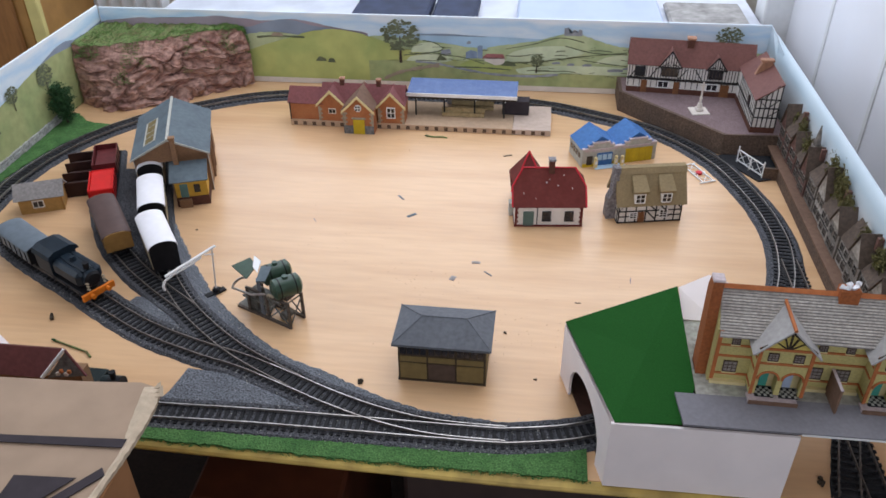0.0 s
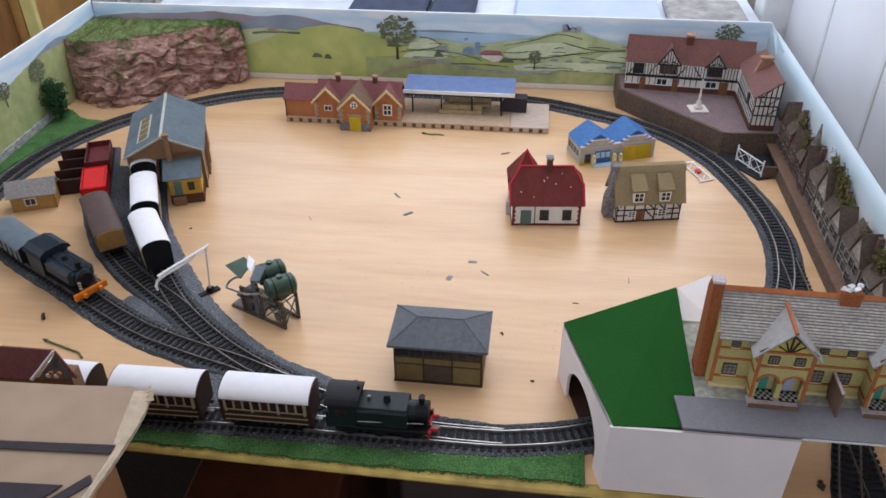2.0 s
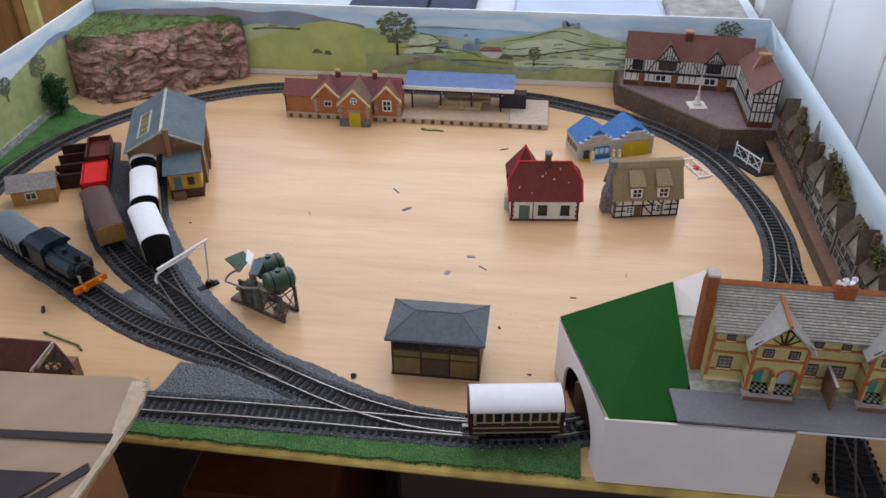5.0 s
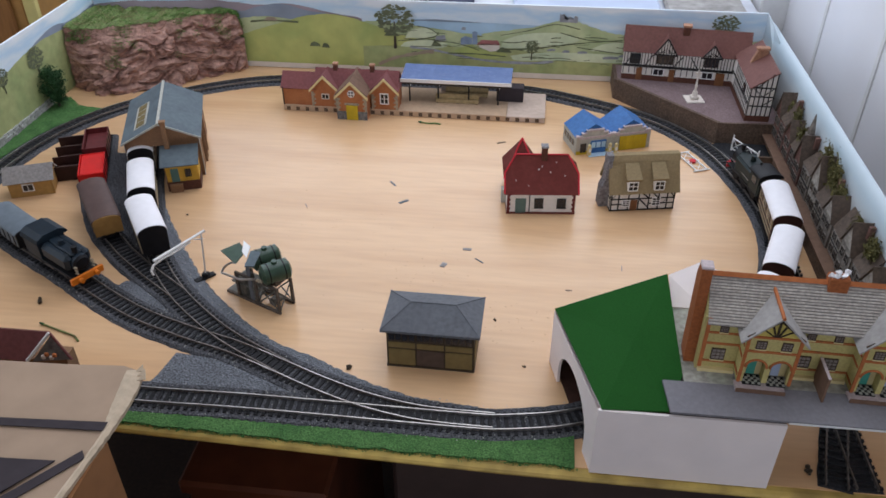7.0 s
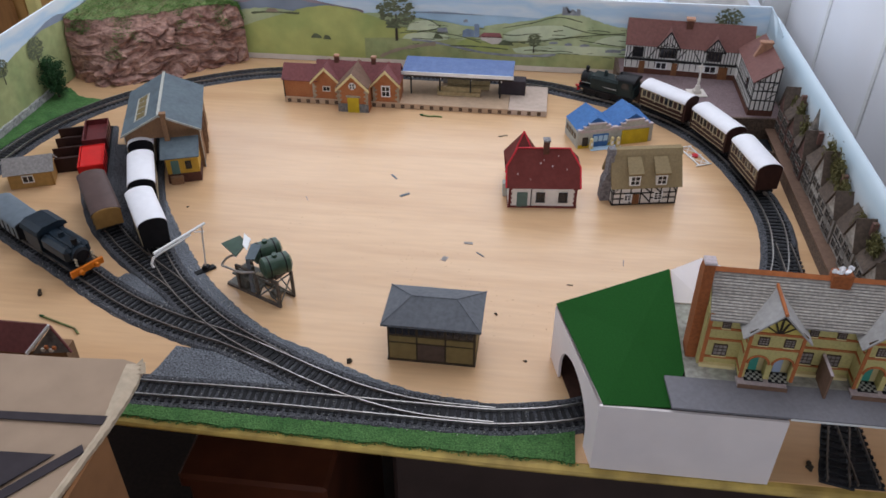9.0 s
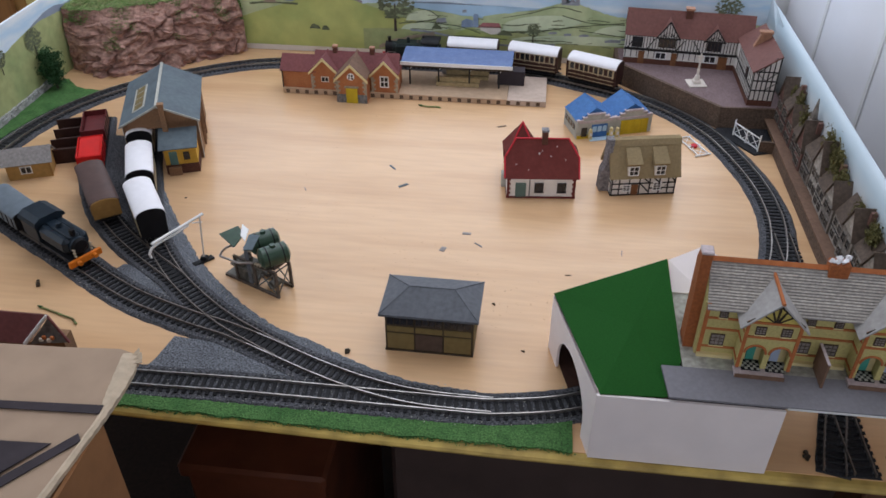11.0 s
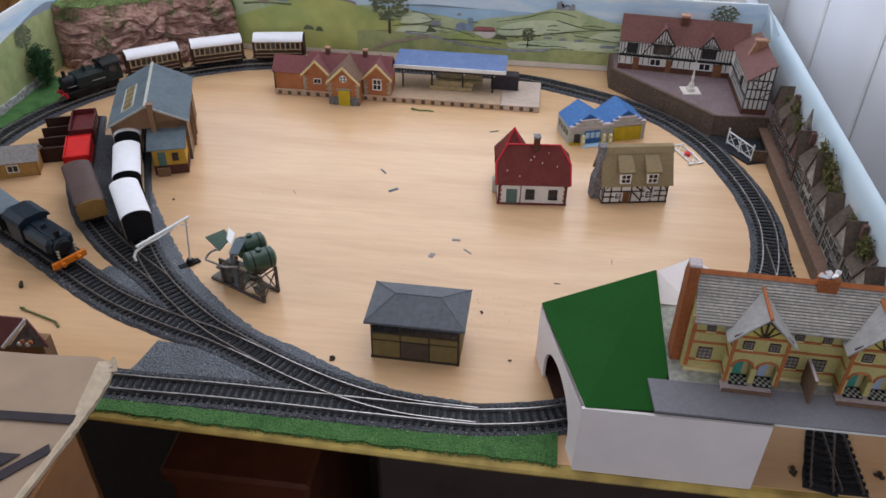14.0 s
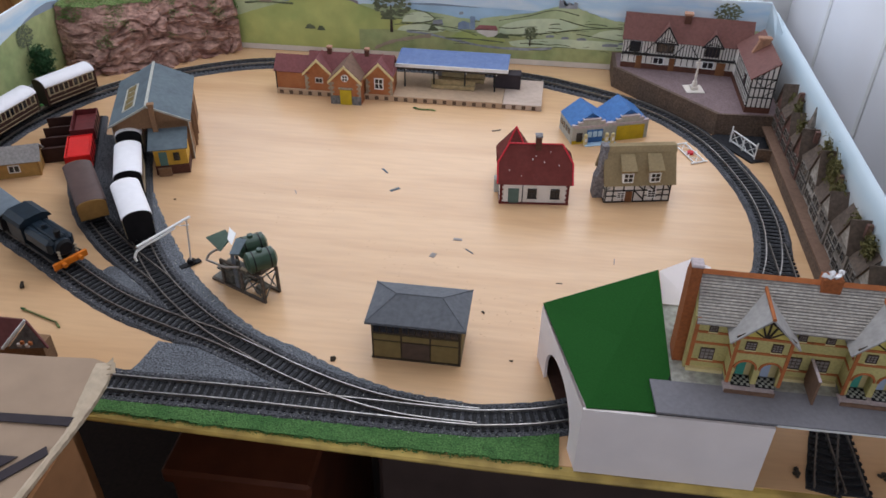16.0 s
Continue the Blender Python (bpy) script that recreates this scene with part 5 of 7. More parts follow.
def station():
    ob = thing("railway_station", pose(-0.454, 0.729, 0, 0, 0, -0.4), "orange brick station with plum roofs and yellow bargeboards on a platform", "railway station")
    P = 0.011
    part("platform", box(0, 0.416, 0, 0.106, 0, P, bevel=0.0006), PLATFORM, ob)
    part("platform_end", box(0.4165, 0.486, 0, 0.106, 0, P - 0.0004, bevel=0.0006), PLATFORM_PALE, ob)
    for k in range(27):
        x = 0.006 + k * 0.0178
        if not 0.106 < x < 0.166:
            part("arch_recess", box(x, x + 0.0068, -0.0006, 0.0, 0.0015, 0.0085), PORT, ob)
    # main range and low wing
    part("wing_wall", box(0.0, 0.064, 0.004, 0.050, P, 0.046), BRICK, ob)
    pitched(ob, "x", 0.0, 0.062, 0.004, 0.050, 0.045, 0.066, MAROON_ROOF, 0.003)
    part("range_wall", box(0.062, 0.215, 0.010, 0.055, P, 0.050), BRICK, ob)
    pitched(ob, "x", 0.062, 0.214, 0.008, 0.056, 0.049, 0.0735, MAROON_ROOF, 0.003)
    for x0, x1, y0, z1, zd in ((0.055, 0.105, 0.002, 0.072, P), (0.1085, 0.1645, -0.024, 0.074, 0.0), (0.168, 0.217, 0.002, 0.072, P)):
        g = part("gable_front", extrude([(x0, zd), (x1, zd), (x1, 0.048), ((x0 + x1) / 2, z1), (x0, 0.048)], "y", y0, y0 + 0.030), BRICK, ob)
        pitched(ob, "y", x0, x1, y0 - 0.001, 0.040, 0.048, z1, BROWN_CARD if y0 < 0 else MAROON_ROOF, 0.002)
        m = (x0 + x1) / 2
        for xa in (x0 - 0.003, x1 + 0.003):
            part("bargeboard", slab([(xa, y0 - 0.0035, 0.0445), (m, y0 - 0.0035, z1 + 0.0012), (m, y0 - 0.0035, z1 - 0.0045), (xa, y0 - 0.0035, 0.0395)], 0.0018 if xa < m else -0.0018), YELLOW_TRIM, ob, "pale yellow bargeboard")
        for s, x in ((1, x0), (-1, x1)):
            for k in range(int((0.044 - zd) / 0.0042)):
                e = 0.0075 if k % 2 else 0.0045
                part("quoin", box(min(x, x + s * e), max(x, x + s * e), y0 - 0.0009, y0, zd + 0.0042 * k, zd + 0.0042 * k + 0.0037), QUOIN, ob)
    part("porch_plinth", box(0.1085, 0.1645, -0.0255, -0.024, 0.0, 0.016), STONE, ob)
    part("door", box(0.1265, 0.1475, -0.0270, -0.0255, 0.0, 0.0285, bevel=0.0004), YELLOW, ob, "yellow double door")
    part("door_arch", box(0.1235, 0.1505, -0.0262, -0.024, 0.0285, 0.0325, bevel=0.0008), QUOIN, ob)
    rose = part("round_window", cyl((0.1365, -0.0255, 0.0505), (0.1365, -0.024, 0.0505), 0.0066, n=18), WHITE, ob)
    for a, b in ((-1, -1), (-1, 1), (1, -1), (1, 1)):
        part("pane", box(0.1365 + min(a * 0.0009, a * 0.0042), 0.1365 + max(a * 0.0009, a * 0.0042), -0.0262, -0.0255, 0.0505 + min(b * 0.0009, b * 0.0042), 0.0505 + max(b * 0.0009, b * 0.0042)), GLASS, rose)
    window_on(ob, 0.0755, 0.0875, 0.027, 0.035, y=0.002, bars=(1, 0), frame_mat=SIGN)
    window_on(ob, 0.1855, 0.1985, 0.023, 0.041, y=0.002, bars=(1, 1), fw=0.0018)
    part("drainpipe", cyl((0.001, 0.002, P), (0.001, 0.002, 0.046), 0.0011, n=8), TIMBER, ob)
    for x in (0.097, 0.166):
        c = part("chimney", box(x - 0.004, x + 0.004, 0.028, 0.036, 0.068, 0.082, bevel=0.0004), DARK_BRICK, ob)
        part("chimney_pot", box(x - 0.005, x + 0.005, 0.027, 0.037, 0.082, 0.0855, bevel=0.0008), SALMON, c)
    # canopy
    cx0, cx1 = 0.216, 0.421
    part("canopy_roof", slab([(cx0, 0.040, 0.0565), (cx1, 0.040, 0.0565), (cx1, 0.104, 0.0605), (cx0, 0.104, 0.0605)], 0.0018), LILAC_ROOF, ob, "periwinkle-blue ribbed canopy roof")
    for k in range(22):
        x = cx0 + 0.003 + k * 0.0094
        part("roof_rib", slab([(x, 0.040, 0.0571), (x + 0.0008, 0.040, 0.0571), (x + 0.0008, 0.104, 0.0611), (x, 0.104, 0.0611)], 0.0006), LILAC_ROOF, ob)
    part("fascia", box(cx0 - 0.001, cx1 + 0.001, 0.0385, 0.040, 0.0505, 0.0570), WHITE, ob, "white canopy fascia")
    part("soffit_beam", box(cx0, cx1, 0.042, 0.045, 0.046, 0.0525), UMBER, ob)
    for x in (0.232, 0.286, 0.343, 0.398):
        part("canopy_post", cyl((x, 0.045, P), (x, 0.045, 0.052), 0.0015, n=8), TIMBER, ob)
        part("post_bracket", cyl((x, 0.045, 0.040), (x + 0.006, 0.045, 0.050), 0.0008, n=6), WHITE, ob)
    part("waiting_shelter", box(0.394, 0.444, 0.061, 0.086, P, 0.0385, bevel=0.0008), CHARCOAL, ob, "dark grey waiting shelter")
    part("rear_screen", box(0.285, 0.350, 0.098, 0.100, P, 0.030), FELT, ob)
    for x, y in ((0.281, 0.041), (0.296, 0.074)):
        b = thing("platform_bench", ob.matrix_world @ pose(x, y, P), "straw-coloured wooden platform bench under the canopy", "bench", "benches on the platform")
        part("seat", box(0, 0.081, 0, 0.008, 0.006, 0.0078), BENCH, b)
        part("backrest", box(0, 0.081, 0.007, 0.0085, 0.007, 0.016), BENCH, b)
        part("apron", box(0.001, 0.080, 0, 0.001, 0.001, 0.006), BENCH, b)
        for xx in (0.002, 0.040, 0.077):
            part("leg", box(xx, xx + 0.002, 0.001, 0.007, 0, 0.006), UMBER, b)


station()


def goods_shed():
    ob = thing("goods_shed", pose(-0.567, 0.460, 0, 0, 0, 19.5), "tan brick goods shed with blue-grey slate roof and a mustard office", "goods shed")
    w, d, h, zr = 0.056, 0.158, 0.070, 0.098
    for s in (-1, 1):
        part("side_wall", box(min(s * w, s * (w - 0.003)), max(s * w, s * (w - 0.003)), 0.0, 0.040, 0, h), BROWN_WALL, ob)
        part("side_wall", box(min(s * w, s * (w - 0.003)), max(s * w, s * (w - 0.003)), 0.090, d, 0, h), BROWN_WALL, ob)
        part("side_lintel", box(min(s * w, s * (w - 0.003)), max(s * w, s * (w - 0.003)), 0.040, 0.090, 0.056, h), BROWN_WALL, ob)
        part("white_post", box(min(s * w, s * (w + 0.001)), max(s * w, s * (w + 0.001)), 0.000, 0.003, 0, h), GREY_WALL, ob)
    for y in (0.0, d - 0.003):
        part("end_wall", box(0.002, w, y, y + 0.003, 0, h), BROWN_WALL, ob)
        part("end_pier", box(-w, -w + 0.008, y, y + 0.003, 0, h), BROWN_WALL, ob)
        part("end_gable", extrude([(-w, 0.060), (w, 0.060), (w, h), (0, zr - 0.001), (-w, h)], "y", y, y + 0.003), BROWN_WALL, ob)
    pitched(ob, "y", -w, w, 0, d, h, zr, SLATE, 0.005, 0.0018)
    part("ridge_flashing", box(-0.002, 0.002, -0.005, d + 0.005, zr + 0.001, zr + 0.0032), GREY_WALL, ob)
    k = (zr - h) / w
    for s in (-1, 1):
        a = [(s * (w + 0.005), h - 0.005 * k), (0, zr)]
        part("bargeboard", slab([(a[0][0], -0.0052, a[0][1] + 0.003), (0, -0.0052, zr + 0.003), (0, -0.0052, zr - 0.0004), (a[0][0], -0.0052, a[0][1])], -0.0014 * s), GREY_WALL, ob)
    # roof light
    z = lambda x: zr + 0.0018 + k * x
    part("skylight_frame", slab([(-0.041, 0.020, z(-0.041) + 0.001), (-0.021, 0.020, z(-0.021) + 0.001), (-0.021, 0.105, z(-0.021) + 0.001), (-0.041, 0.105, z(-0.041) + 0.001)], 0.0012), GREY_WALL, ob)
    for i in range(4):
        y = 0.023 + i * 0.0205
        part("skylight_pane", slab([(-0.038, y, z(-0.038) + 0.0016), (-0.024, y, z(-0.024) + 0.0016), (-0.024, y + 0.017, z(-0.024) + 0.0016), (-0.038, y + 0.017, z(-0.038) + 0.0016)], 0.001), OLIVE, ob)
    c = part("chimney", box(0.003, 0.011, -0.0075, -0.0005, 0.050, 0.1005, bevel=0.0005), BROWN_WALL, ob)
    part("chimney_cap", box(0.002, 0.012, -0.0085, 0.0005, 0.1005, 0.103), BROWN_WALL, c)
    # office
    o0, o1, y0 = 0.001, 0.0515, -0.043
    part("office_base", box(o0, o1, y0, 0, 0, 0.016), DARK_BRICK, ob, "dark red brick office plinth")
    part("office_wall", box(o0 + 0.001, o1 - 0.001, y0 + 0.001, 0, 0.016, 0.044), MUSTARD, ob, "mustard boarded office wall")
    part("office_door", box(0.009, 0.021, y0 + 0.0002, y0 + 0.001, 0.014, 0.039), TEAL, ob, "teal office door")
    window_on(ob, 0.031, 0.039, 0.024, 0.036, y=y0 + 0.001, frame_mat=TIMBER, fw=0.0007)
    part("office_roof", slab([(o0 - 0.006, y0 - 0.004, 0.0455), (o1 + 0.002, y0 - 0.004, 0.0455), (o1 + 0.002, 0.001, 0.0585), (o0 - 0.006, 0.001, 0.0585)], 0.0018), SLATE, ob)
    part("step", box(0.005, 0.024, y0 - 0.006, y0, 0.0, 0.0135, bevel=0.0005), BROWN_WALL, ob)
    for yy in (0.045, 0.062, 0.085):
        part("loading_post", box(w, w + 0.004, yy, yy + 0.003, 0, 0.06), BROWN_WALL, ob)


goods_shed()


def hut():
    ob = thing("lineside_hut", pose(-0.788, 0.3725, 0, 0, 0, 22), "golden-tan lineside hut with grey felt roof", "model hut")
    w, d, h = 0.0635, 0.036, 0.029
    part("wall", box(0, w, 0, d, 0, h), HUT_WALL, ob)
    part("gable_wall", gable("x", 0.0005, w - 0.0005, 0.0005, d - 0.0005, h - 0.0005, h + 0.014), HUT_WALL, ob)
    pitched(ob, "x", 0, w, 0, d, h, h + 0.015, FELT, 0.005, 0.0016)
    window_on(ob, 0.021, 0.035, 0.0105, 0.0205, fw=0.0014, bars=(1, 0))
    part("corner_board", box(w - 0.002, w + 0.0008, -0.0008, 0.002, 0, h), OCHRE, ob)


hut()


def low_house():
    """A red-roofed model on a carton before the board; its gable turns towards the tracks."""
    ct = thing("tall_carton", pose(-0.62, -0.095, -0.75), "tall plain brown cardboard carton standing on the floor before the board", "cardboard box")
    part("side_panel", box(-0.18, 0.18, -0.045, 0.040, 0.0, 0.824, bevel=0.002), CARD_BROWN, ct)
    ob = thing("gabled_house", pose(-0.45, -0.06, 0.074), "plum-roofed gabled model house with white bargeboard on a carton", "model house")
    near, top, far = Vector((-0.0267, -0.0090, 0.028)), Vector((-0.0030, 0.0054, 0.055)), Vector((0.0170, -0.0020, 0.028))
    part("wall", extrude([(-0.19, -0.0060), (-0.0260, -0.0060), (0.0090, 0.0005), (0.0090, 0.016), (-0.19, 0.016)], "z", 0.0, 0.028), BROWN_WALL, ob)
    part("roof_slope", slab([(-0.20, near.y, near.z), near, top, (-0.20, top.y, top.z)], 0.0016), MAROON_ROOF, ob)
    part("roof_slope", slab([(-0.20, 0.019, 0.026), (-0.20, top.y, top.z + 0.0003), (top.x, top.y, top.z + 0.0003)], -0.0014), MAROON_ROOF, ob)
    part("gable_wall", slab([near + Vector((0.004, 0.002, -0.002)), far + Vector((-0.003, 0.002, -0.002)), top + Vector((0, 0.002, -0.003))], 0.0014), STONE, ob)
    part("bargeboard", tube([near, top], 0.0019, 6), WHITE, ob, "white bargeboard")
    part("bargeboard", tube([top, far], 0.0014, 6), MAROON_ROOF, ob)
    for k in range(4):
        part("gable_stone", box(-0.012 + k * 0.0042, -0.0082 + k * 0.0042, -0.0070, -0.0040, 0.030 + 0.0036 * (k % 2), 0.034 + 0.0036 * (k % 2), bevel=0.0005), TERRACOTTA if k % 2 else SIGN, ob)


low_house()
flat = thing("white_card_sheet", pose(-0.72, 0.075, 0), "loose sheet of white card beside the gabled house", "card")
part("sheet", extrude([(0, -0.02), (0.12, -0.02), (0.065, 0.02), (0, 0.035)], "z", 0.0, 0.003), WHITE_CARD, flat)


def pub():
    yard = thing("pub_yard", pose(0, 0, 0), "raised mauve cobbled yard with brown stone retaining wall", "raised yard", kind="structure")
    top = 0.035
    out = [(0.160, 0.851), (0.3253, 0.680), (0.4127, 0.6830), (0.432, 0.683), (0.432, 0.926), (0.160, 0.926)]
    part("retaining_wall", extrude(out, "z", 0.0, top + 0.003), EARTH, yard)
    part("cobbles", extrude([(0.166, 0.8535), (0.3275, 0.686), (0.43, 0.689), (0.43, 0.922), (0.166, 0.922)], "z", top, top + 0.0034), COBBLE, yard)
    for p, q in zip(out[:3], out[1:3]):
        part("coping", slab([(*p, top + 0.0045), (*q, top + 0.0045), (q[0] + 0.004, q[1] + 0.005, top + 0.0045), (p[0] + 0.005, p[1] + 0.004, top + 0.0045)], 0.002), EARTH, yard)
    z0 = top + 0.0034
    ob = thing("timbered_inn", pose(0.1725, 0.8585, z0, 0, 0, -5.2), "black-and-white timbered inn with dark red roof on the raised yard", "model inn")
    w, d, h, zr = 0.222, 0.056, 0.056, 0.093
    part("wall", box(0, w, 0, d, 0, h), PLASTER, ob)
    part("brick_base", box(-0.0006, w, -0.0009, 0.0, 0.0, 0.010), DARK_BRICK, ob)
    part("jetty_beam", box(-0.0008, w, -0.0036, 0.0, 0.0262, 0.0292), TIMBER, ob)
    part("gable_wall", gable("x", 0.0005, w, 0.0005, d - 0.0005, h - 0.001, zr - 0.001), PLASTER, ob)
    pitched(ob, "x", 0, w, 0, d, h, zr, INN_ROOF, 0.003, 0.0018)
    rngp = random.Random(11)
    for k in range(40):
        x = 0.001 + k * 0.0053
        low = 0.029 if k % 2 else 0.012
        part("stud", box(x, x + 0.0013, -0.0009, 0, low, h), TIMBER, ob)
    for z in (0.0275, 0.053):
        part("rail", box(0, w, -0.0013, 0, z, z + 0.0022), TIMBER, ob)
    for x0, x1 in ((0.004, 0.016), (0.040, 0.052), (0.070, 0.058), (0.092, 0.106), (0.134, 0.120)):
        part("brace", slab([(x0, -0.0012, 0.030), (x0 + 0.002, -0.0012, 0.030), (x1 + 0.002, -0.0012, 0.050), (x1, -0.0012, 0.050)], 0.001), TIMBER, ob)
    for x, wd in ((0.014, 0.016),):
        window_on(ob, x, x + wd, 0.033, 0.050, y=-0.001, frame_mat=TIMBER, bars=(3, 1), fw=0.0012)
    for x, wd in ((0.058, 0.017), (0.146, 0.018)):
        window_on(ob, x, x + wd, 0.0125, 0.0235, y=-0.001, bars=(1, 0), fw=0.0016)
    for x, wd in ((0.026, 0.011), (0.086, 0.010), (0.170, 0.016)):
        part("doorway", box(x, x + wd, -0.0016, 0, 0.0, 0.024), DOOR_BROWN, ob)
    for x, hw, up in ((0.0755, 0.0205, 0.0285), (0.1585, 0.0178, 0.0215)):
        dm = part("dormer", extrude([(x - hw, h - 0.003), (x + hw, h - 0.003), (x, h + up)], "y", -0.006, 0.020), PLASTER, ob)
        for i in range(-3, 4):
            part("dormer_stud", box(x + i * hw * 0.23 - 0.0007, x + i * hw * 0.23 + 0.0007, -0.0070, -0.006, h - 0.003, h - 0.003 + (up + 0.003) * (1 - abs(i) * 0.25)), TIMBER, dm)
        for e in (-1, 1):
            for k0, k1 in ((0.15, 0.75), (0.45, 0.95)):
                part("dormer_brace", cyl((x + e * hw * 0.1, -0.0066, h + up * k0 * 0.6), (x + e * hw * (1 - k0) * 0.75, -0.0066, h + up * k0 * 0.25), 0.0008, n=5), TIMBER, dm)
            part("bargeboard", cyl((x + e * (hw + 0.001), -0.0070, h - 0.004), (x, -0.0070, h + up), 0.0013, n=6), TIMBER, dm)
        pitched(dm, "y", x - hw, x + hw, -0.0064, 0.034, h - 0.003, h + up, INN_ROOF, 0.0012, 0.0012)
        part("dormer_rail", box(x - hw, x + hw, -0.0072, -0.006, h - 0.004, h - 0.001), TIMBER, dm)
        part("bay_window", box(x - hw * 0.72, x + hw * 0.72, -0.0050, 0.0, h - 0.021, h - 0.004, bevel=0.0006), GLASS, dm)
        for i in range(5):
            xx = x + (i - 2) * hw * 0.34
            part("mullion", box(xx - 0.0005, xx + 0.0005, -0.0056, -0.0050, h - 0.021, h - 0.004), UMBER, dm)
    c = part("chimney", box(0.102, 0.114, d / 2 - 0.009, d / 2 + 0.003, zr - 0.010, zr + 0.006, bevel=0.0005), DARK_BRICK, ob)
    part("chimney_cap", box(0.100, 0.116, d / 2 - 0.010, d / 2 + 0.004, zr + 0.006, zr + 0.0095), SALMON, c)
    # wing along the right wall, cut in half by it
    g = thing("inn_wing", pose(0.3705, 0.697, z0, 0, 0, -0.5), "half-timbered wing of the inn with dark red roof", "model inn")
    ww, dd, he, hr = 0.040, 0.150, 0.061, 0.089
    part("wall", extrude([(0, 0), (ww, 0), (ww, hr - 0.002), (0, he)], "y", 0, dd), PLASTER, g)
    part("brick_base", box(-0.0008, ww, -0.0010, dd, 0, 0.010), DARK_BRICK, g)
    part("roof_slope", slab([(-0.003, dd, he - 0.001), (-0.003, -0.003, he - 0.001), (ww, -0.003, hr + 0.001), (ww, dd, hr + 0.001)], 0.002), INN_ROOF, g)
    for i in range(6):
        x = i * (ww - 0.0018) / 5
        part("stud", box(x, x + 0.0018, -0.0010, 0, 0.010, he + (hr - he) * x / ww), TIMBER, g)
    for z in (0.027, 0.044, 0.060):
        part("rail", box(0, ww, -0.0014, 0, z, z + 0.0018), TIMBER, g)
    for x0, a, x1, b in ((0.0, 0.062, 0.020, 0.046), (0.021, 0.046, 0.038, 0.062), (0.010, 0.062, 0.032, 0.086), (0.022, 0.029, 0.040, 0.043)):
        part("brace", slab([(x0, -0.0012, a), (x0 + 0.0018, -0.0012, a), (x1 + 0.0018, -0.0012, b), (x1, -0.0012, b)], 0.001), TIMBER, g)
    for k in range(12):
        y = 0.002 + k * 0.0105
        part("side_stud", box(-0.0010, 0, y, y + 0.0016, 0.010, he - 0.003), TIMBER, g)
    for z in (0.030, 0.058):
        part("side_rail", box(-0.0013, 0, 0, dd, z, z + 0.002), TIMBER, g)
    part("side_window", box(-0.0016, 0, 0.035, 0.047, 0.034, 0.050), GLASS, g)
    c = part("chimney", extrude([(0.010, 0.066), (0.038, 0.066), (0.038, 0.0945), (0.021, 0.0945)], "y", 0.084, 0.093), SALMON, g)
    part("chimney_cap", box(0.017, 0.040, 0.082, 0.095, 0.0945, 0.0985, bevel=0.001), SALMON, c)
    x = thing("market_cross", pose(0.2965, 0.774, z0, 0, 0, 8), "pale stone market cross on a stepped square base in the yard", "monument")
    part("base_step", box(-0.016, 0.016, -0.016, 0.016, 0, 0.002, bevel=0.0004), SIGN, x)
    part("base_block", box(-0.0065, 0.0065, -0.0065, 0.0065, 0.002, 0.008, bevel=0.0008), SIGN, x)
    part("base_drum", cyl((0, 0, 0.008), (0, 0, 0.0165), 0.0055, 0.0040, 12), SIGN, x)
    part("shaft", cyl((0, 0, 0.0165), (0, 0, 0.046), 0.0023, 0.0014, 10), SIGN, x)
    part("collar", cyl((0, 0, 0.0255), (0, 0, 0.028), 0.0030, 0.0026, 10), SIGN, x)
    part("cross_arm", box(-0.0050, 0.0050, -0.0010, 0.0010, 0.049, 0.0515), SIGN, x)
    part("cross_head", box(-0.0012, 0.0012, -0.0010, 0.0010, 0.046, 0.057), SIGN, x)


pub()


# dark brown that puts the shade inside the tunnel into colour
TUNNEL_SHADE = material("dark_brown_tunnel_shade", (0.060, 0.026, 0.018), 0.9, vary=0.2, scale=120)


